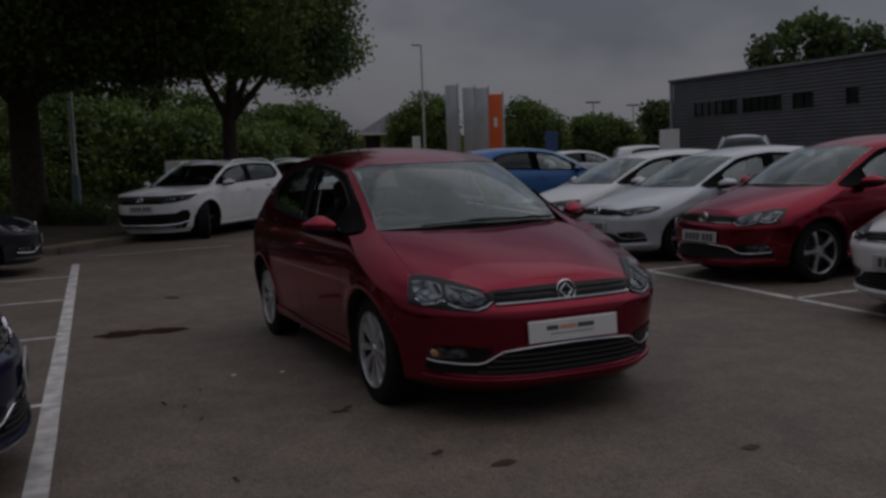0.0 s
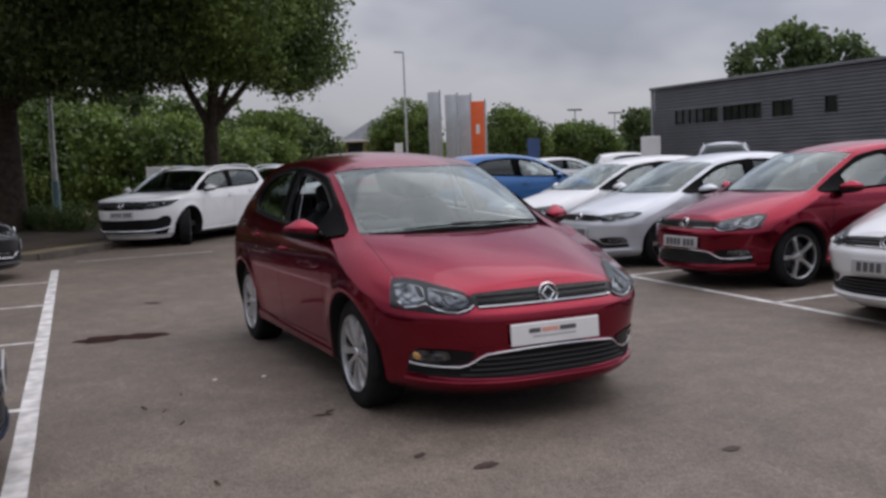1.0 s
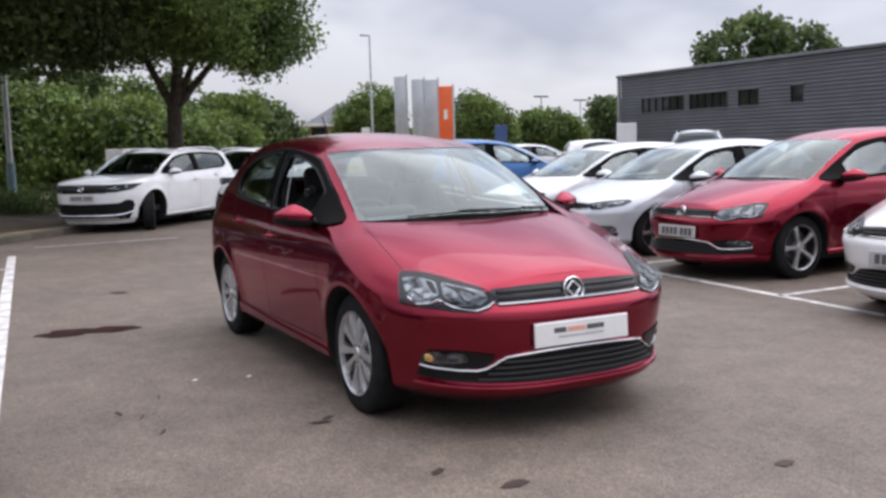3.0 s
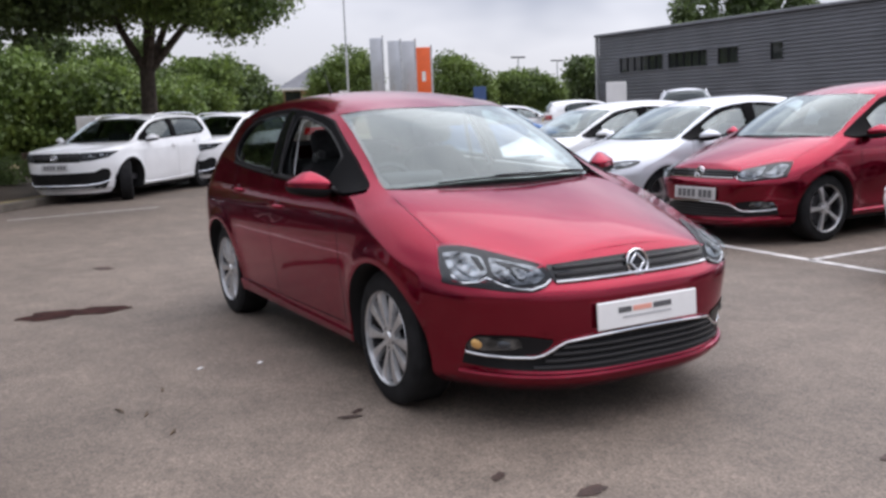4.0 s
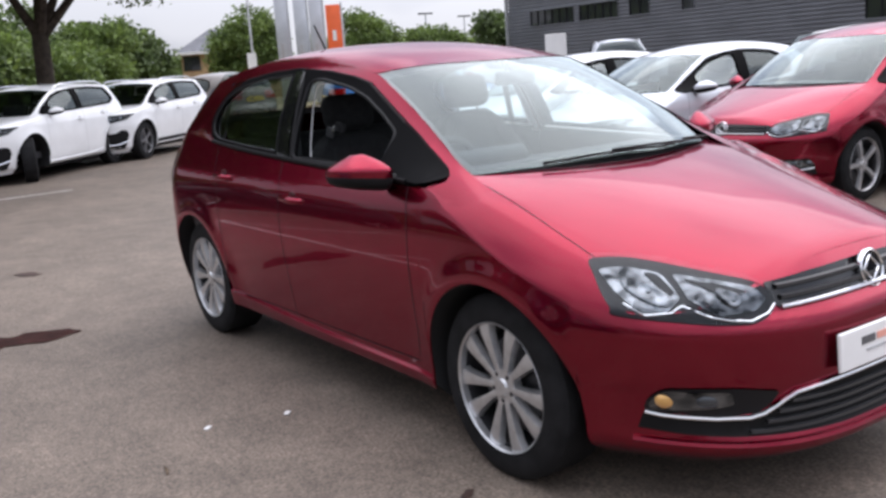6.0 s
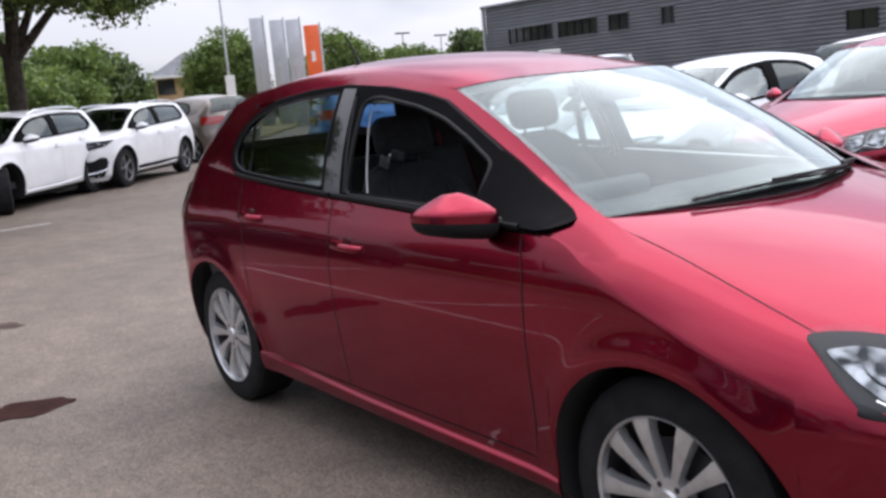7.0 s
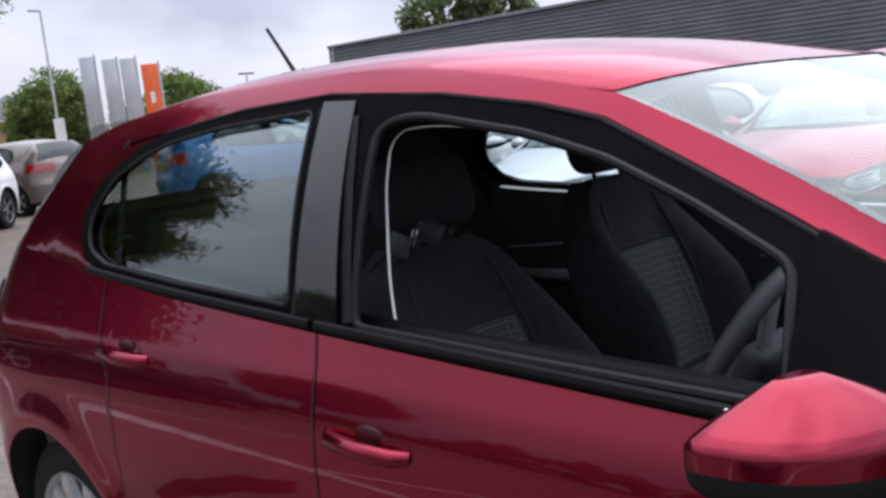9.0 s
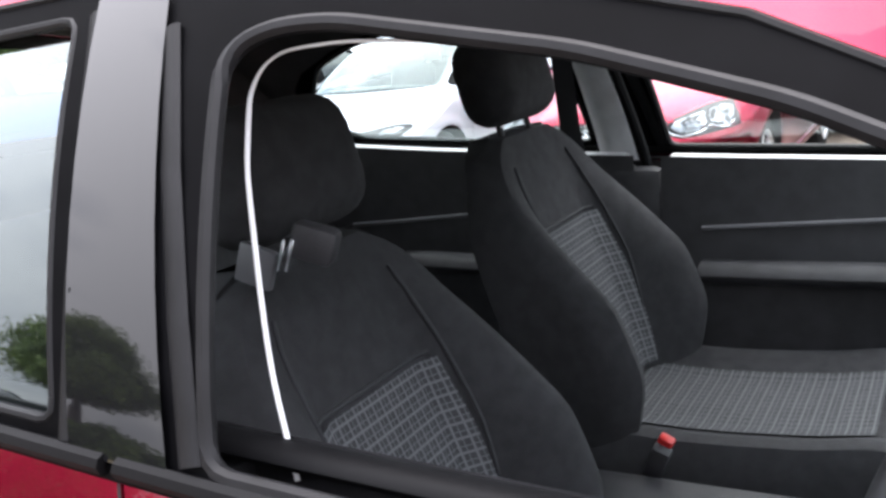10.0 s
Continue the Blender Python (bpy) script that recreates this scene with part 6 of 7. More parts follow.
    # inside of the roof frame above the doors
    for s in (1, -1):
        g = []
        for x in np.linspace(float(body.at_f(0.08)), float(body.at_f(0.84)), 24):
            zt, yt = body.top(np.array(x))
            g.append([(x, s * (float(yt) - 0.02), float(zt) - 0.02), (x, s * (float(body.house_y(x, float(zt) - 0.06)) - 0.03), float(zt) - 0.055), (x, s * (float(body.house_y(x, float(zt) - 0.07)) - 0.004), float(zt) - 0.058)])
        g = np.array(g)
        v, n, f = oriented(g, grid_normals(g), quads(24, 3), (0, -s, -0.4))
        shape("roof_frame_trim", v, f, M["rubber"], car, "black door frame seal", n)
    # gloss pillar panels
    for s in (1, -1):
        far = p.get("far_back", 0.0) if s > 0 else 0.0
        X = lambda f: body.at_f(f + far)  # noqa: E731
        loop = [(X(0.452), float(p["belt"](X(0.452))) + 0.012), (X(0.499), float(p["belt"](X(0.499))) + 0.012), (X(0.522), float(body.top(np.array(X(0.522)))[0]) - 0.046), (X(0.486), float(body.top(np.array(X(0.486)))[0]) - 0.046)]
        on_side(body.house_y, body, loop, M["pillar_gloss"], "pillar_panel", car, 0.010, s, 0.05, None, "gloss black door pillar panel")
        # satin strips at the edges of the door frames
        front, rear = side_windows(body, far)
        for pts, r in (([(-1.512, 0.985), (-1.520, 1.10), (-1.540, 1.237), (-1.562, 1.322)], 0.010), ([(-1.375, 0.982), (-1.400, 1.082), (-1.431, 1.189), (-1.466, 1.300)], 0.012)):
            bm = bmesh.new()
            pts = [(x + far * (p["rear"] - p["corner0"][0]), z) for x, z in pts]
            tube(bm, [(x, s * (float(body.house_y(x, z)) + 0.007), z) for x, z in pts], r, 12, 0.35, (0, s, 0))
            part("frame_strip", bm, M["strip"], car, "satin black door frame strip")
        for loop in (front, rear):
            bm = bmesh.new()
            ring = dense(loop, 0.03)
            tube(bm, [(x, s * (float(body.house_y(x, z)) + 0.003), z) for x, z in ring + ring[:1]], 0.0075 if loop is front else 0.0050, 8)
            part("window_channel", bm, M["strip"], car, "satin black window channel")
        # seal along the upper edge of the window frame
        bm = bmesh.new()
        rail = [(x, z) for x, z in window_loop(body, 0.006) if z > float(p["belt"](x)) + 0.03 and x > float(X(0.80))]
        tube(bm, [(x, s * (float(body.house_y(x, z)) + 0.007), z) for x, z in rail], 0.0042, 6)
        part("roof_seal", bm, M["plastic"], car, "grey rubber seal along the window frame")
        # waist seal under the side windows
        bm = bmesh.new()
        xs = np.linspace(float(X(0.05)), float(X(0.475)), 16)
        tube(bm, [(x, s * (float(p["width"](p["belt"](x))) + 0.004), float(p["belt"](x)) + 0.011) for x in xs], 0.0095, 8, 1.0)
        part("waist_seal", bm, M["rubber"], car, "black waist seal under the window")
        bm = bmesh.new()
        xs = np.linspace(float(X(0.482)), float(X(0.835 - far)), 16)
        tube(bm, [(x, s * (float(p["width"](p["belt"](x))) + 0.004), float(p["belt"](x)) + 0.011) for x in xs], 0.0095, 8, 1.0)
        part("waist_seal", bm, M["rubber"], car, "black waist seal under the window")
    # wipers and cowl
    g = []
    for u in np.linspace(-0.9, 0.9, 25):
        x = p["cowl"][0] + (p["corner0"][0] - p["cowl"][0]) * u * u
        y = p["corner0"][1] * u
        g.append([(x + 0.02, y, float(body.hood_z(x + 0.02, y)) - 0.012), (x - 0.03, y, p["cowl"][1] + (p["corner0"][2] - p["cowl"][1]) * u * u - 0.006)])
    g = np.array(g)
    v, n, f = oriented(g, grid_normals(g), quads(25, 2), (0, 0, 1.0))
    shape("cowl", v, f, M["plastic"], car, "black scuttle panel", n)

    def glass_at(u, t, lift):
        lo = Vector((p["cowl"][0] + (p["corner0"][0] - p["cowl"][0]) * u * u, p["corner0"][1] * u, p["cowl"][1] + (p["corner0"][2] - p["cowl"][1]) * u * u))
        hx = p["header"][0] + (p["corner1"][0] - p["header"][0]) * u * u
        hi = Vector((hx, float(p["rail_y"](hx)) * u, float(p["roof"](hx) - (p["roof"](hx) - p["rail_z"](hx)) * u * u)))
        return lo + (hi - lo) * t + Vector((0.5, 0, 0.85)) * (0.024 * 4 * t * (1 - t) + lift)

    for u0, u1, ua in ((-0.62, 0.28, 0.50), (0.20, 0.86, 0.92)):
        bm = bmesh.new()
        tube(bm, [glass_at(u0 + (u1 - u0) * k / 8, 0.004 + 0.012 * math.sin(k / 8 * 3.1), 0.006) for k in range(9)], 0.005, 6)
        wp = part("wiper", bm, M["plastic"], car, "black wiper blade")
        bm = bmesh.new()
        tube(bm, [glass_at(ua, 0.0, 0.018), glass_at((ua + (u0 + u1) / 2) / 2, 0.012, 0.018), glass_at((u0 + u1) / 2, 0.022, 0.013)], 0.007, 6, 0.7)
        part("wiper_arm", bm, M["plastic"], wp, "black wiper arm")
    bm = bmesh.new()
    tube(bm, [(-2.405, 0, 1.425), (-2.425, 0, 1.452), (-2.47, 0, 1.51), (-2.53, 0, 1.585)], [0.016, 0.007, 0.0055, 0.005], 8)
    part("aerial", bm, M["plastic"], car, "short black roof aerial")
    return car

# ---- ground ----
M["asphalt"] = asphalt_material("asphalt", (0.152, 0.1205, 0.0955))
M["line"] = material("road_paint", (0.62, 0.60, 0.58), rough=0.7, vary=0.35, scale=7.0, fine=0.4, bump=0.3, bump_scale=120)
M["stain_red"] = material("red_brown_stain", (0.030, 0.009, 0.007), rough=0.9, spec=0.15, vary=0.4, scale=9, fine=0.4, bump=0.3, bump_scale=95)
M["stain"] = material("oil_stain", (0.045, 0.022, 0.016), rough=0.7, vary=0.4, scale=9, fine=0.4, bump=0.3, bump_scale=95)
M["dry_grass"] = material("dry_grass", (0.24, 0.19, 0.10), rough=0.95, vary=0.45, scale=1.3, fine=0.5, bump=0.6, bump_scale=40)
# part of the canopy's shade is put into this dark soil colour
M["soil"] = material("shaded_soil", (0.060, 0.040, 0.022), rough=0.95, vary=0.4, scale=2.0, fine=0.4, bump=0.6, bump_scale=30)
M["kerb"] = material("concrete_kerb", (0.115, 0.098, 0.08), rough=0.9, vary=0.3, scale=4, fine=0.4, bump=0.3, bump_scale=60, piece=0.12)


def sheet(name, loop, z, mat, label, kind="structure", category="", thick=0.0):
    """A flat piece of ground from a loop of (x, y), with a thickness downwards."""
    bm = bmesh.new()
    vs = [bm.verts.new((x, y, z)) for x, y in loop]
    f = bm.faces.new(vs)
    if thick:
        r = bmesh.ops.extrude_face_region(bm, geom=[f])
        bmesh.ops.translate(bm, verts=[v for v in r["geom"] if isinstance(v, bmesh.types.BMVert)], vec=(0, 0, -thick))
    bmesh.ops.recalc_face_normals(bm, faces=bm.faces)
    ob = part(name, bm, mat, smooth=False)
    return tagged(ob, label, category or name, "", kind)


sheet("ground", [(-900, -900), (900, -900), (900, 900), (-900, 900)], 0.0, M["asphalt"], "worn grey-brown asphalt of a car park", category="ground")


def line(a, b, w, label="worn white painted parking line"):
    """A painted line on the ground, with slightly uneven edges."""
    a, b = Vector((*a, 0)), Vector((*b, 0))
    d = (b - a)
    n = max(2, int(d.length / 0.25))
    s = Vector((-d.y, d.x, 0)).normalized() * w / 2
    bm = bmesh.new()
    rows = []
    for i in range(n + 1):
        p = a + d * i / n
        j = 1 + 0.07 * noise.noise(p * 3.1)
        rows.append((bm.verts.new(p + s * j + Vector((0, 0, 0.004))), bm.verts.new(p - s * (2 - j) + Vector((0, 0, 0.004)))))
    for (p, q), (r, t) in zip(rows, rows[1:]):
        bm.faces.new((p, r, t, q))
    return tagged(part("parking_line", bm, M["line"], smooth=False), label, "road marking", "parking lines", "structure")


line((-9.9, -1.965), (3.6, -2.70), 0.105)
for x in (-8.2, -5.82, -3.40, -0.99, 1.42):
    yl = -1.965 - (x + 9.9) * 0.0545
    line((x, yl - 0.05), (x - 0.05, yl - 4.8), 0.075)
line((-14.0, 4.72), (4.0, 3.14), 0.085)
for x in (-8.75, -6.3, -3.82, -1.355, 1.1):
    yl = 3.56 - (x + 1.35) * 0.0877
    line((x, yl + 0.05), (x - 0.08, yl + 4.8), 0.075)
line((-11.1, -1.6), (-11.3, 0.6), 0.07)

# ---- cars ----
MAIN, MAIN_BODY = car_at("hatchback_car", {**HATCH, "rows": 180, "far_back": 0.040}, "red", 0, 0, 0, "glossy red five-door hatchback with its front window down", "hatch", 10, "alloy", "dealer", cabin=False, open_front=-1, panes=("glass", "side_glass"))
fit_out(MAIN, MAIN_BODY)
SUV = scaled(
    1.085, 1.09, 1.10,
    hood=curve((0.92, 0.87), (0.82, 0.915), (0.5, 0.965), (0.1, 1.005), (-0.45, 1.04)),
    drop=curve((0.9, 0.09), (0.6, 0.075), (0.1, 0.05), (-0.45, 0.03)),
    nose=curve((0.18, 0.80), (0.27, 0.885), (0.5, 0.905), (0.70, 0.905), (0.82, 0.895), (0.88, 0.865), (0.94, 0.80)),
    width=curve((0.20, 0.80), (0.28, 0.865), (0.45, 0.895), (0.70, 0.912), (0.85, 0.905), (0.95, 0.885), (1.05, 0.845), (1.20, 0.79)),
    tail=curve((0.2, -3.38), (0.5, -3.50), (0.8, -3.48), (1.1, -3.42), (1.25, -3.36)),
    belt=curve((-0.3, 1.01), (-0.5, 1.02), (-1.5, 1.05), (-2.6, 1.09), (-3.4, 1.13)),
    cowl=(-0.18, 1.035), corner0=(-0.40, 0.68, 1.02), header=(-1.00, 1.435), corner1=(-1.12, 0.615, 1.385),
    rail_z=curve((-1.12, 1.385), (-1.5, 1.445), (-2.2, 1.465), (-2.7, 1.455), (-3.2, 1.43)),
    rail_y=curve((-1.12, 0.615), (-1.6, 0.645), (-2.4, 0.655), (-3.2, 0.635)),
    roof=curve((-1.0, 1.435), (-1.4, 1.49), (-2.0, 1.515), (-2.6, 1.51), (-3.25, 1.475)),
    rear=-3.10, upright=True, wheelbase=2.68, tyre=0.35, arch=0.405, rim=0.235, track=0.865, round_front=(3.3, 1.7),
)
ROW = "parked cars"
car_at("hatchback_car", HATCH, "red", -2.75, 4.53, -90, "red hatchback parked in a marked bay", "hatch", 5, group=ROW)
car_at("hatchback_car", scaled(0.97, 0.98, 0.95), "silver_white", -5.06, 4.74, -90, "pale silver hatchback parked beside the red one", "hatch_slim", 5, group=ROW)
car_at("hatchback_car", scaled(1.02, 1.03, 0.99), "white", 0.06, 4.08, -90, "white hatchback parked in a marked bay", "hatch_slim", 5, group=ROW)
car_at("hatchback_car", scaled(1.0, 1.0, 0.95), "white", -7.5, 5.16, -90, "white hatchback parked further along the bays", "hatch_slim", 5, group=ROW)
car_at("crossover_car", scaled(1.05, 1.06, 1.08), "blue", -13.6, 9.5, 72, "bright blue crossover seen from behind", "suv", 5, group=ROW)
car_at("suv_car", SUV, "white", -14.0, -0.04, -42, "white SUV with black lower trim", "suv", 5, "grey_alloy", steer=32, group=ROW, roof_bars="chrome", panes=("far_glass", "far_glass"))
car_at("suv_car", SUV, "white", -16.2, 2.43, -44, "white SUV with grey sill cladding", "suv", 5, "grey_alloy", lower=True, group=ROW, roof_bars="chrome", panes=("far_glass", "far_glass"))
car_at("estate_car", scaled(1.1, 1.08, 1.1), "bronze", -23.0, 6.3, 195, "bronze-grey people carrier seen from behind", "suv", 5, group=ROW)
car_at("hatchback_car", HATCH, "black", -9.35, -3.22, 90, "black hatchback parked in a bay", "hatch", 5, group=ROW)
car_at("hatchback_car", HATCH, "navy", 0.18, -3.37, 90, "dark navy hatchback parked in a bay", "hatch", 5, group=ROW)
car_at("people_carrier_car", scaled(1.0, 1.05, 1.20), "silver_white", -17.3, 17.3, 138, "tall silver people carrier seen from behind", "suv", 5, group=ROW, panes=("far_glass", "far_glass"), roof_bars="chrome")
car_at("hatchback_car", scaled(1.08, 1.06, 1.12), "white", -24.6, 21.4, 60, "white car in the far row", "hatch_slim", 5, group=ROW)
car_at("hatchback_car", scaled(1.06, 1.06, 1.06), "white", -28.0, 20.2, 60, "white car in the far row", "hatch_slim", 5, group=ROW)
car_at("hatchback_car", scaled(1.06, 1.06, 1.02), "white", -4.6, 11.2, 90, "white car in the second row", "hatch_slim", 5, group=ROW)
car_at("hatchback_car", scaled(1.06, 1.06, 1.02), "white", 0.75, 10.9, 90, "white car in the second row", "hatch_slim", 5, group=ROW)
car_at("hatchback_car", scaled(1.06, 1.06, 1.02), "silver_white", -1.9, 11.0, 90, "silver car in the second row", "hatch_slim", 5, group=ROW)


# ---- verge, kerb, stains ----
VERGE = [(-12.0, -2.15), (-14.9, 0.1), (-18.0, 2.9), (-22.0, 6.5), (-28.0, 11.5), (-40.0, 20.0), (-90.0, 40.0), (-140.0, 60.0), (-140.0, -90.0), (-12.0, -90.0), (-11.9, -12.0)]
sheet("verge", VERGE, 0.11, M["dry_grass"], "dry grass verge under the trees", category="grass", thick=0.11)
KERB = thing("kerb", Matrix.Identity(4), "row of concrete kerb stones along the verge", "kerb", "", "structure")
stone = None
path = [Vector((x, y, 0)) for x, y in ((-11.95, -12.0), (-12.0, -2.15), (-14.9, 0.1), (-18.0, 2.9), (-22.0, 6.5), (-28.0, 11.5))]
for a, b in zip(path, path[1:]):
    d = b - a
    k = int(d.length / 0.915)
    for i in range(k):
        q = a + d * (i + 0.5) / k
        if stone is None:
            bm = bmesh.new()
            box(bm, pose(0, 0, 0.06), d.length / k - 0.008, 0.125, 0.13, 0.012, 1)
            stone = part("kerb_stone", bm, M["kerb"], KERB, smooth=False)
            ob = stone
        else:
            ob = stone.copy()
            scene.collection.objects.link(ob)
        ob.matrix_basis = pose(q.x, q.y, 0, 0, 0, math.degrees(math.atan2(d.y, d.x)))
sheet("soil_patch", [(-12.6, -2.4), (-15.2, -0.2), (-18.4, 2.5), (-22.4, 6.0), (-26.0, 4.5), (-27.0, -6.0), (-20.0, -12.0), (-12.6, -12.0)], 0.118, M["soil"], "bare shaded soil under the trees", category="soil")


def blot(x, y, rx, ry, turn, mat="stain", z=0.004, label="dark oil stain on the asphalt"):
    """An irregular flat stain."""
    bm = bmesh.new()
    c, s = math.cos(radians(turn)), math.sin(radians(turn))
    vs = []
    for k in range(40):
        a = k / 40 * math.tau
        w = 1 + 0.35 * noise.noise((x + 1.7 * math.cos(a), y + 1.7 * math.sin(a), 0.3)) + 0.2 * noise.noise((x * 3 + 4 * math.cos(a), y + 4 * math.sin(a), 3.3))
        u, v = rx * w * math.cos(a), ry * w * math.sin(a)
        vs.append(bm.verts.new((x + u * c - v * s, y + u * s + v * c, z)))
    bm.faces.new(vs)
    return tagged(part("oil_stain", bm, M[mat], smooth=False), label, "stain", "stains on the asphalt", "structure")


blot(-3.20, -1.86, 0.15, 0.20, 10, "stain_red", label="reddish-brown oil stain on the asphalt")
blot(-3.16, -1.55, 0.12, 0.19, -15, "stain_red", z=0.0055, label="reddish-brown oil stain on the asphalt")
for x, y, rx, ry, turn in ((1.28, -0.66, 0.035, 0.06, 10), (0.08, -1.02, 0.022, 0.05, -20), (0.02, -0.96, 0.018, 0.035, 30), (1.0, -0.85, 0.02, 0.04, 40), (1.65, 0.4, 0.03, 0.05, 0), (1.9, 1.2, 0.03, 0.06, 30), (-5.2, -1.2, 0.12, 0.07, 15), (2.1, -1.3, 0.03, 0.05, 60)):
    blot(x, y, rx, ry, turn)
for x, y, turn in ((-0.50, -1.765, 70), (-0.62, -1.86, 110), (-0.18, -1.72, 60), (-0.85, -1.62, 80), (0.9, -1.75, 100)):
    bm = bmesh.new()
    tube(bm, [(0, -0.035, 0.005), (0.004, 0, 0.008), (0, 0.035, 0.005)], [0.003, 0.006, 0.003], 6)
    tw = part("twig", bm, M["wood"])
    tw.matrix_basis = pose(x, y, 0.001, 0, 0, turn)
    tagged(tw, "small dark twig lying on the asphalt", "twig", "twigs on the asphalt")
for x, y in ((-1.05, -1.06), (-1.13, -1.36)):
    bm = bmesh.new()
    box(bm, pose(0, 0, 0.004), 0.035, 0.02, 0.004, 0.001, 1)
    pc = part("paper_scrap", bm, M["sign_white"], smooth=False)
    pc.matrix_basis = pose(x, y, 0.001, 0, 0, 40 * x)
    tagged(pc, "tiny white paper scrap on the asphalt", "litter", "scraps on the asphalt")

# ---- trees ----
RNG = np.random.default_rng(7)


def leaves(name, centres, spread, per, size, mat, parent=None, label="", flat=0.8):
    """Many small leaves in clumps round the given centres, as one mesh."""
    c = np.repeat(np.asarray(centres, float), per, axis=0)
    k = len(c)
    p = c + np.clip(RNG.normal(size=(k, 3)), -1.7, 1.7) * np.array([spread, spread, spread * flat])
    d1 = RNG.normal(size=(k, 3))
    d1 /= np.linalg.norm(d1, axis=1, keepdims=True)
    d2 = np.cross(d1, RNG.normal(size=(k, 3)))
    d2 /= np.linalg.norm(d2, axis=1, keepdims=True)
    s = size * RNG.uniform(0.6, 1.35, (k, 1))
    v = np.stack([p - d1 * s * 0.6, p + d2 * s * 0.34, p + d1 * s * 0.6, p - d2 * s * 0.34], 1).reshape(-1, 3)
    me = bpy.data.meshes.new(name)
    me.vertices.add(4 * k)
    me.vertices.foreach_set("co", v.astype(np.float32).ravel())
    me.loops.add(4 * k)
    me.loops.foreach_set("vertex_index", np.arange(4 * k, dtype=np.int32))
    me.polygons.add(k)
    me.polygons.foreach_set("loop_start", np.arange(0, 4 * k, 4, dtype=np.int32))
    me.materials.append(mat)
    me.update(calc_edges=True)
    me.validate()
    ob = new(name, me)
    if parent:
        ob.parent = parent
    if label:
        ob["label"] = label
    return ob


def clumps(blobs, count, low=-0.55):
    """Clump centres on and within ellipsoids (cx, cy, cz, rx, ry, rz), kept off their undersides."""
    out = []
    vol = np.array([b[3] * b[4] * b[5] for b in blobs]) ** 0.67
    for b, share in zip(blobs, vol / vol.sum()):
        k = max(3, int(count * share))
        d = RNG.normal(size=(k, 3))
        d /= np.linalg.norm(d, axis=1, keepdims=True)
        d[:, 2] = np.maximum(d[:, 2], low)
        r = RNG.uniform(0.55, 1.05, (k, 1)) ** 0.6
        out.append(np.array(b[:3]) + d * r * np.array(b[3:]))
    return np.vstack(out)


def tree(x, y, trunk_r, fork, blobs, count, per, size, spread, mat, label, lean=(0.0, 0.0), extra=()):
    """A tree: tapered trunk, limbs to its crown's lobes, and a crown of leaf clumps. Blobs are relative to the foot."""
    t = thing("tree", pose(x, y, 0.05), label, "tree", "trees")
    bm = bmesh.new()
    top = Vector((lean[0], lean[1], fork))
    tube(bm, [(0, 0, -0.1), (0, 0, 0.0), (top.x * 0.2, top.y * 0.2, fork * 0.3), tuple(top)], [trunk_r * 1.5, trunk_r * 1.2, trunk_r, trunk_r * 0.85], 12, 1.0, (1, 0, 0))
    trunk = part("trunk", bm, M["bark"], t, "dark rough bark")
    for b in list(blobs) + list(extra):
        bm = bmesh.new()
        end = Vector(b[:3])
        mid = top.lerp(end, 0.5) + Vector((0, 0, 0.12 * (end - top).length))
        base = top - Vector((0, 0, min(0.4, fork * 0.2)))
        tube(bm, [tuple(base), tuple(base.lerp(mid, 0.5)), tuple(mid), tuple(end)], [trunk_r * 0.6, trunk_r * 0.42, trunk_r * 0.28, trunk_r * 0.08], 8, 1.0, (1, 0.2, 0))
        part("limb", bm, M["bark"], trunk)
    lobes = list(blobs)
    for b in blobs:
        for _ in range(6):
            d = RNG.normal(size=3)
            d /= np.linalg.norm(d)
            k = RNG.uniform(0.22, 0.36)
            lobes.append((b[0] + d[0] * b[3] * 0.92, b[1] + d[1] * b[4] * 0.92, b[2] + max(d[2], -0.5) * b[5] * 0.92, b[3] * k, b[4] * k, b[5] * k))
    leaves("crown", clumps(lobes, count, -0.85), spread, per, size, mat, t, "dense green leaves")
    return t


tree(-20.0, 2.35, 0.21, 2.9, [(0.6, 0.2, 6.0, 3.2, 3.0, 2.6), (1.0, 1.6, 5.2, 2.0, 1.6, 1.9), (0.2, -2.3, 5.6, 2.2, 2.2, 2.0), (0.5, 0.6, 8.4, 2.4, 2.4, 1.8), (1.2, 2.2, 4.1, 1.0, 0.9, 0.8), (2.4, 0.3, 5.2, 1.8, 2.0, 1.8)], 600, 230, 0.10, 0.30, M["leaf"], "broad green tree beside the parked SUVs", (0.0, 0.05), [(0.8, 1.9, 3.9, 0, 0, 0)])
tree(-20.5, -2.55, 0.40, 3.4, [(0.0, 0.5, 6.6, 3.6, 3.4, 2.6), (2.2, 1.6, 5.6, 2.2, 2.0, 1.8), (2.0, -2.0, 5.4, 3.0, 3.0, 2.2), (1.0, -2.8, 5.6, 2.4, 1.6, 2.0), (3.5, -0.5, 4.9, 1.6, 1.6, 1.2), (3.6, -3.0, 4.6, 2.2, 2.0, 1.6), (5.0, -1.6, 6.2, 2.2, 2.2, 1.8), (2.0, 1.7, 4.3, 1.7, 1.6, 0.9), (2.0, 3.0, 4.6, 1.6, 1.4, 0.9), (2.2, 0.2, 4.2, 1.6, 1.5, 0.9), (6.2, 0.8, 6.6, 2.4, 2.4, 1.5), (5.6, 3.4, 7.0, 2.2, 2.0, 1.4)], 1800, 170, 0.12, 0.34, M["leaf_shaded"], "large dark tree with a thick trunk")


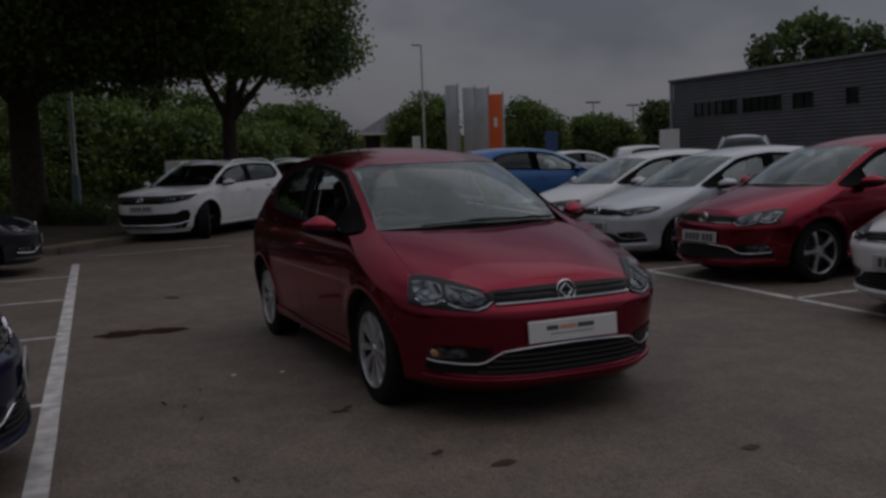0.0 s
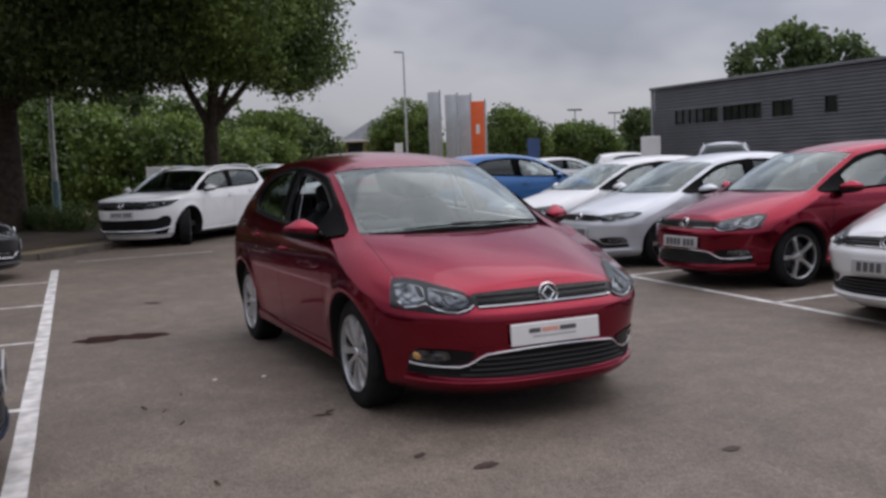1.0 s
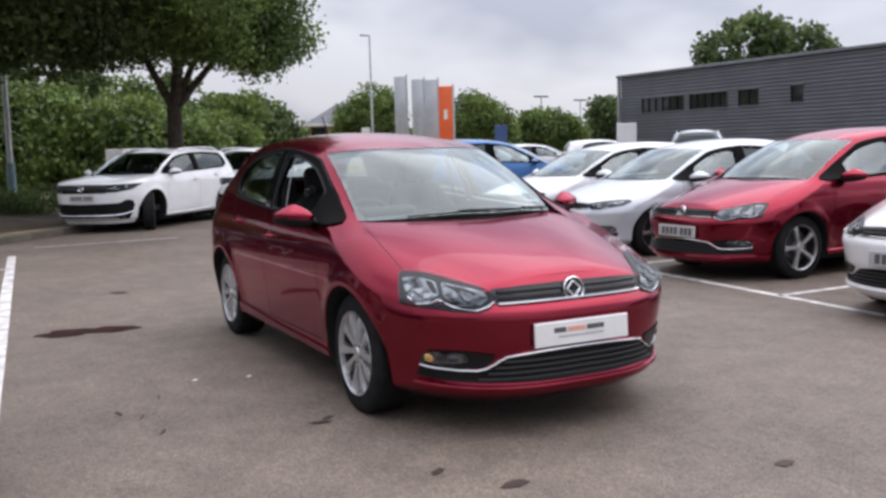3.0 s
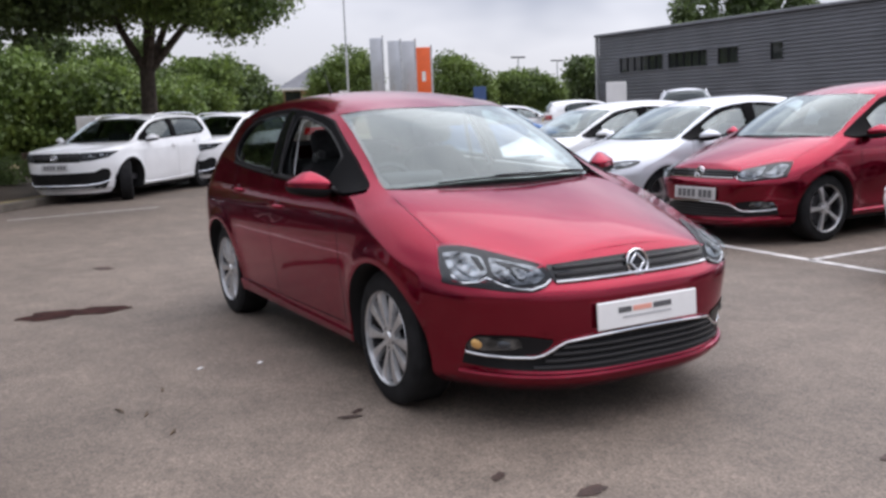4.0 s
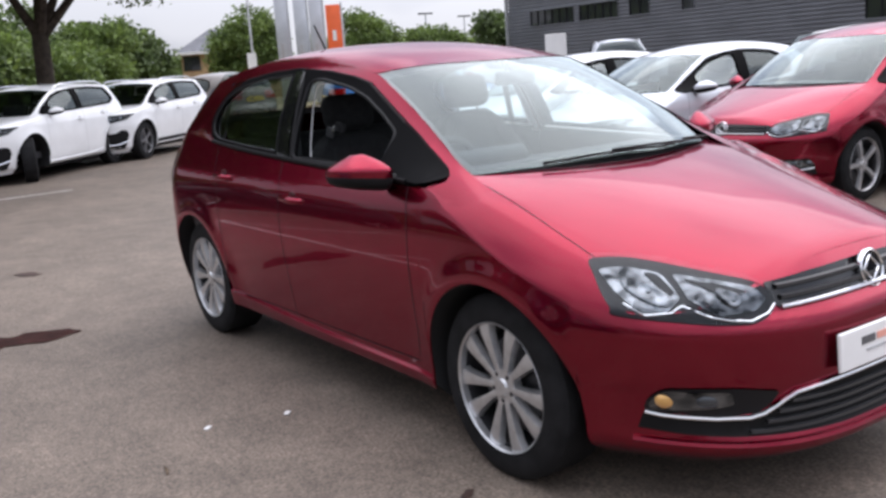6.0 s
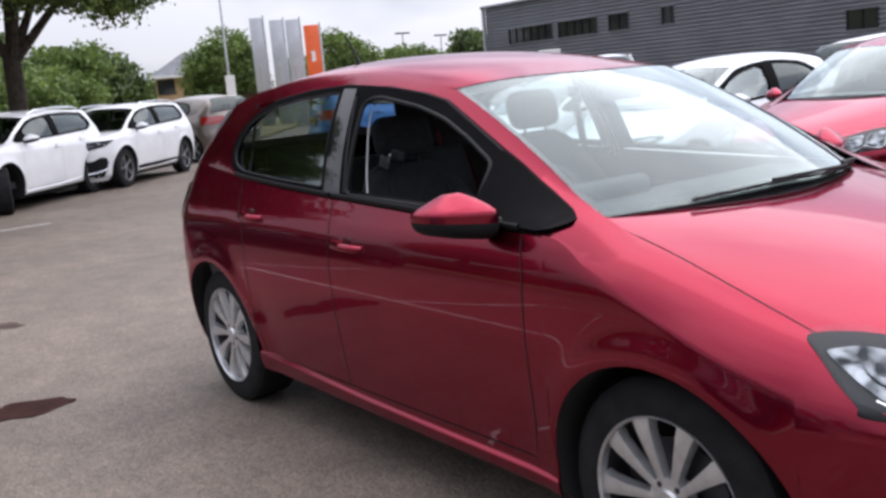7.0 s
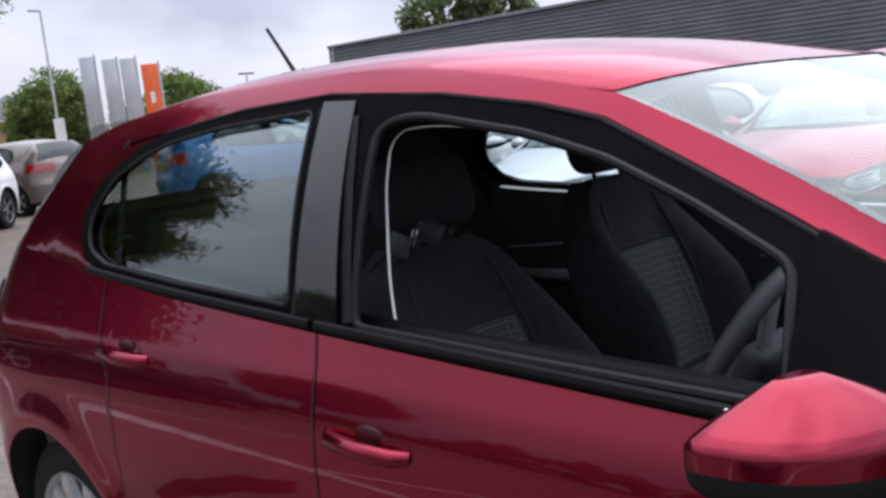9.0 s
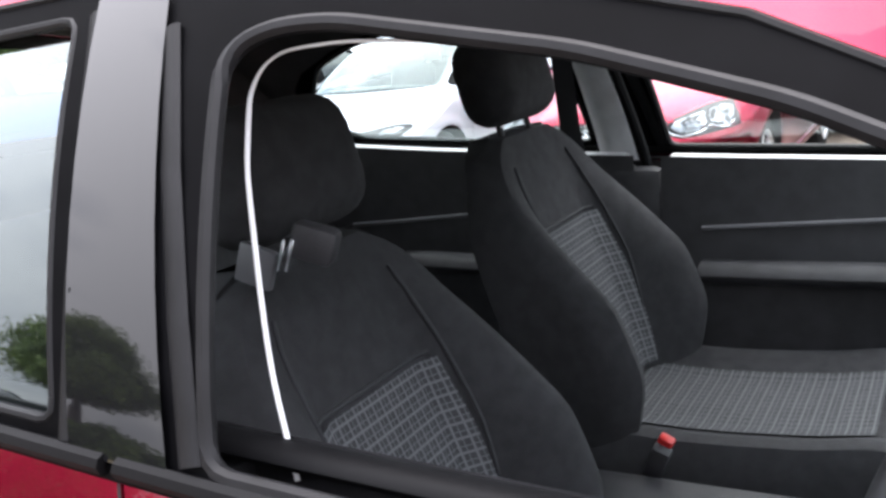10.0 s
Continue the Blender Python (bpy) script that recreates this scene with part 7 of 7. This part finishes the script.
def wood(name, a, b, h0, h1, deep, count, per, size, mat, label):
    """A belt of bushes and trees between two points."""
    a, b = np.array(a, float), np.array(b, float)
    d = (b - a) / np.linalg.norm(b - a)
    side = np.array([-d[1], d[0]])
    # bushes of uneven height, each a lobe of the belt
    blobs = []
    k = max(6, int(np.linalg.norm(b - a) / (0.32 * h0 + 0.4)))
    for i in range(k):
        t = (i + RNG.uniform(0.1, 0.9)) / k
        h = h0 + (h1 - h0) * RNG.uniform(0, 1)
        xy = a + (b - a) * t + side * RNG.uniform(-0.5, 0.5) * deep
        r = h * RNG.uniform(0.24, 0.36) + 0.3
        blobs.append((xy[0], xy[1], h * 0.42, r, r, h * 0.55))
        blobs.append((xy[0] + RNG.normal() * 0.4, xy[1] + RNG.normal() * 0.6, h * 0.78, r * 0.62, r * 0.62, h * 0.24))
    ob = leaves(name, clumps(blobs, count, -0.75), 0.34, per, size, mat)
    return tagged(ob, label, "trees", "", "stuff")


wood("hedge", (-33.5, -9.0), (-36.0, 3.2), 3.0, 5.6, 4.0, 700, 110, 0.19, M["leaf"], "leafy bushes beyond the verge")
wood("hedge", (-34.0, 3.0), (-46.0, 10.5), 2.6, 4.6, 4.0, 600, 110, 0.20, M["leaf"], "light green bushes beyond the verge")
wood("woodland", (-52.0, -34.0), (-58.0, 12.0), 5.0, 8.2, 8.0, 900, 90, 0.32, M["leaf_shaded"], "far line of trees")
wood("woodland", (-49.5, 8.4), (-51.5, 14.4), 4.0, 5.0, 3.0, 300, 100, 0.26, M["leaf_shaded"], "dark trees beside the house")
wood("hedge", (-25.5, -30.0), (-29.0, -8.0), 1.2, 2.2, 5.0, 360, 90, 0.22, M["leaf_shaded"], "dark bushes on the verge")
wood("woodland", (-70.0, 20.0), (-64.0, 62.0), 3.0, 4.6, 8.0, 420, 50, 0.5, M["leaf"], "far low trees behind the car park")
wood("woodland", (-8.0, -38.0), (60.0, -34.0), 5.0, 9.0, 9.0, 500, 50, 0.55, M["leaf_shaded"], "line of trees on the far side of the car park")
wood("hedge", (-28.0, -33.0), (-6.0, -36.0), 4.0, 8.0, 7.0, 260, 50, 0.5, M["leaf_shaded"], "trees on the far side of the car park")
tree(-50.0, 20.3, 0.16, 1.4, [(0, 0, 3.4, 2.0, 2.0, 2.0), (0.3, 1.0, 2.6, 1.4, 1.3, 1.5), (0, -0.9, 2.7, 1.4, 1.3, 1.5)], 220, 110, 0.16, 0.28, M["leaf_light"], "round light green tree by the sign pillars")
tree(-43.5, 24.6, 0.16, 1.5, [(0, 0, 3.0, 1.7, 1.7, 1.5), (0, 1.0, 2.4, 1.1, 1.0, 1.0)], 160, 100, 0.17, 0.28, M["leaf_light"], "round light green tree behind the sign pillars")
tree(-47.0, 31.5, 0.16, 1.3, [(0, 0, 2.5, 1.7, 1.8, 1.2), (0.2, 1.6, 2.2, 1.3, 1.2, 1.0)], 160, 100, 0.17, 0.28, M["leaf"], "low green tree beyond the signs")
tree(-50.0, 39.3, 0.2, 1.6, [(0, 0, 3.1, 1.5, 1.5, 1.6)], 80, 45, 0.3, 0.35, M["leaf_shaded"], "dark tree by the grey building")
tree(-44.0, 46.0, 0.35, 5.0, [(0, 0, 7.8, 3.4, 3.4, 2.0), (2.0, 2.5, 7.4, 2.6, 2.6, 1.8)], 160, 45, 0.4, 0.4, M["leaf_shaded"], "tree rising behind the grey building")

tree(-28.0, -22.5, 0.32, 2.8, [(0.0, 0.0, 5.6, 3.0, 3.0, 2.4), (1.6, 1.4, 4.8, 2.0, 2.0, 1.6), (-1.0, -1.6, 5.0, 2.2, 2.2, 1.8), (0.4, 0.2, 7.4, 1.9, 1.9, 1.4)], 420, 110, 0.17, 0.34, M["leaf_shaded"], "broad tree on the verge beside the bays")

# ---- grey building ----
BLD = thing("grey_building", pose(-43.6, 34.8, 0, 0, 0, 3.2), "long grey building clad in ribbed metal sheets", "building")
LEN, TOP = 70.0, 5.72
bm = bmesh.new()
box(bm, pose(LEN / 2, 8.2, TOP / 2 - 0.05), LEN - 0.3, 16, TOP - 0.12)
part("wall", bm, M["cladding"], BLD, smooth=False)
WINS = [(2.1, 5.65, 3.32, 4.26), (6.1, 8.95, 3.32, 4.26), (9.75, 11.1, 3.32, 4.26), (13.2, 13.95, 3.32, 4.26), (22.8, 24.2, 2.05, 2.98), (33.0, 35.0, 3.32, 4.26)]
z = 0.25
while z < TOP - 0.2:
    spans, x = [], 0.0
    for a, b, lo, hi in WINS:
        if lo - 0.05 < z + 0.1 < hi + 0.05:
            spans.append((x, a))
            x = b
    spans.append((x, LEN))
    for a, b in spans:
        bm = bmesh.new()
        prof = [(0.20, 0.0), (0.11, 0.03), (0.11, 0.115), (0.20, 0.145)]
        l = [[bm.verts.new((xx, yy, z + zz)) for yy, zz in prof] for xx in (a, b)]
        for i in range(3):
            bm.faces.new((l[0][i], l[1][i], l[1][i + 1], l[0][i + 1]))
        part("cladding_sheet", bm, M["cladding"], BLD, smooth=False)
    z += 0.20
bm = bmesh.new()
box(bm, pose(LEN / 2, 8.1, TOP), LEN + 0.2, 16.3, 0.16, 0.02, 1)
part("parapet", bm, M["cladding"], BLD, "grey roof edge", smooth=False)
bm = bmesh.new()
box(bm, pose(0.0, 0.12, TOP / 2), 0.14, 0.16, TOP - 0.1)
part("corner_trim", bm, M["cladding_trim"], BLD, "pale corner trim", smooth=False)
for a, b, lo, hi in WINS:
    bm = bmesh.new()
    box(bm, pose((a + b) / 2, 0.22, (lo + hi) / 2), b - a, 0.05, hi - lo)
    w = part("window", bm, M["window_dark"], BLD, "dark strip window", smooth=False)
    k = max(1, round((b - a) / 0.62))
    for i in range(k + 1):
        bm = bmesh.new()
        box(bm, pose(a + (b - a) * i / k, 0.165, (lo + hi) / 2), 0.045, 0.07, hi - lo)
        part("mullion", bm, M["lamp_dark"], w, smooth=False)
    for zz in (lo, hi):
        bm = bmesh.new()
        box(bm, pose((a + b) / 2, 0.14, zz), b - a + 0.1, 0.14, 0.06)
        part("window_frame", bm, M["cladding"], w, smooth=False)

# ---- house beyond the trees ----
HOUSE = thing("house", pose(-59.9, 23.4, 0, 0, 0, 68), "pale brick house with a grey slate roof", "house")
bm = bmesh.new()
box(bm, pose(0, 0, 1.75), 6.4, 5.0, 3.5)
part("wall", bm, M["house_brick"], HOUSE, smooth=False)
bm = bmesh.new()
e = [bm.verts.new(v) for v in ((-3.6, -2.9, 3.45), (3.6, -2.9, 3.45), (3.6, 2.9, 3.45), (-3.6, 2.9, 3.45))]
r = [bm.verts.new(v) for v in ((-1.3, 0, 5.0), (1.3, 0, 5.0))]
for f in ((e[0], e[1], r[1], r[0]), (e[2], e[3], r[0], r[1]), (e[1], e[2], r[1]), (e[3], e[0], r[0]), (e[3], e[2], e[1], e[0])):
    bm.faces.new(f)
part("roof", bm, M["slate"], HOUSE, "grey slate hip roof", smooth=False)
bm = bmesh.new()
box(bm, pose(0, 0, 3.40), 7.3, 5.9, 0.16)
part("fascia_board", bm, M["sign_white"], HOUSE, "pale fascia board", smooth=False)
for x, y, rz in ((-3.22, -1.2, 90), (-3.22, 1.0, 90), (-2.55, -2.52, 0), (1.4, -2.52, 0)):
    bm = bmesh.new()
    box(bm, pose(x, y, 2.75, 0, 0, rz), 1.1, 0.06, 0.95)
    part("window", bm, M["window_dark"], HOUSE, "dark window", smooth=False)

# ---- sign pillars, lamps, boards ----
def pillar(x, y, h, w, mat, turn, label):
    t = thing("sign_pillar", pose(x, y, 0, 0, 0, turn), label, "sign", "sign pillars")
    bm = bmesh.new()
    box(bm, pose(0, 0, h / 2), w, 0.20, h, 0.03, 2)
    part("panel", bm, mat, t)
    bm = bmesh.new()
    box(bm, pose(w / 2 + 0.05, 0.02, h / 2 + 0.05), 0.09, 0.14, h + 0.1, 0.01, 1)
    part("edge_post", bm, M["steel"], t, "grey edge post")
    bm = bmesh.new()
    if mat is M["sign_orange"]:
        box(bm, pose(0, -0.105, h * 0.70), w * 0.26, 0.012, h * 0.10)
        part("printed_bar", bm, M["sign_white"], t, "pale upright bar")
    else:
        box(bm, pose(-w * 0.1, -0.105, h * 0.40), w * 0.20, 0.012, h * 0.34)
        part("printed_bar", bm, M["ink_grey"], t, "grey upright bar")
    return t


for x, y, h, mat, lab in ((-33.5, 17.2, 4.25, "sign_orange", "tall orange sign pillar"), (-38.0, 18.75, 4.92, "sign_silver", "tall silver sign pillar"), (-40.2, 19.05, 5.12, "sign_silver", "tall silver sign pillar"), (-41.3, 18.55, 5.35, "sign_silver", "tall silver sign pillar")):
    pillar(x, y, h, 0.62, M[mat], 60, lab)


def lamp_post(x, y, h, r, heads, label, base=None, mat="steel", turn=0.0):
    t = thing("lamp_post", pose(x, y, 0, 0, 0, turn), label, "lamp post", "lamp posts")
    bm = bmesh.new()
    tube(bm, [(0, 0, -0.05), (0, 0, h * 0.5), (0, 0, h)], [r, r * 0.8, r * 0.6], 10, 1.0, (1, 0, 0))
    part("pole", bm, M[mat], t, "slim steel pole")
    if base:
        bm = bmesh.new()
        rod(bm, (0, 0, -0.05), (0, 0, base), r * 1.45, r * 1.3)
        part("base_tube", bm, M["teal"], t, "teal base of the pole")
    for d in heads:
        bm = bmesh.new()
        box(bm, pose(0, d * 0.30, h, 0, 0, 0), 0.22, 0.5, 0.10, 0.03, 2)
        part("lamp_head", bm, M["lamp_dark"] if len(heads) > 1 or d > 0 else M["steel"], t, "flat lamp head")
    return t


lamp_post(-44.3, 18.15, 7.85, 0.075, (-1,), "tall pale lamp post")
lamp_post(-50.1, 33.3, 4.9, 0.07, (-1, 1), "lamp post with two heads")
lamp_post(-54.7, 39.9, 4.95, 0.07, (-1, 1), "far lamp post with two heads")
lamp_post(-24.0, -1.32, 7.0, 0.085, (1,), "grey lamp post with a teal base under the trees", 1.3)


def board(x, y, z0, w, h, mat, label, turn, legs=1):
    t = thing("sign_board", pose(x, y, 0, 0, 0, turn), label, "sign")
    bm = bmesh.new()
    box(bm, pose(0, 0, z0 + h / 2), w, 0.04, h, 0.008, 1)
    part("panel", bm, M[mat], t, smooth=False)
    for i in range(legs):
        bm = bmesh.new()
        rod(bm, ((i - (legs - 1) / 2) * w * 0.7, 0.045, -0.02), ((i - (legs - 1) / 2) * w * 0.7, 0.045, z0 + h * 0.9), 0.03)
        part("post", bm, M["steel"], t)
    return t


board(-27.0, 1.95, 1.15, 0.75, 0.50, "sign_white", "white notice board under the tree", 80, 2)
board(-12.9, 11.15, 1.22, 0.45, 0.62, "sign_white", "white notice board on a post between the cars", 50)
board(-36.0, 21.6, 1.4, 0.62, 1.15, "sign_blue", "blue sign panel on a post", 60)
board(-31.0, 12.2, 0.2, 0.34, 2.15, "sign_white", "narrow white post sign", 65)
t = thing("bollard", pose(-22.0, -0.35, 0.05), "short weathered wooden post on the verge", "post")
bm = bmesh.new()
box(bm, pose(0, 0, 0.32), 0.20, 0.20, 0.72, 0.02, 2)
part("post", bm, M["wood"], t)

# ---- low hedge on the verge, beside the white SUV ----
blobs = []
for k in range(14):
    u = k / 13
    blobs.append((-18.7 - 4.6 * u + RNG.normal() * 0.06, -0.85 - 3.6 * u + RNG.normal() * 0.06, 0.36, 0.34, 0.34, 0.26))
tagged(leaves("hedge", clumps(blobs, 260, -0.9), 0.11, 60, 0.06, M["leaf_shaded"]), "low dark clipped hedge along the verge", "hedge", "", "stuff")
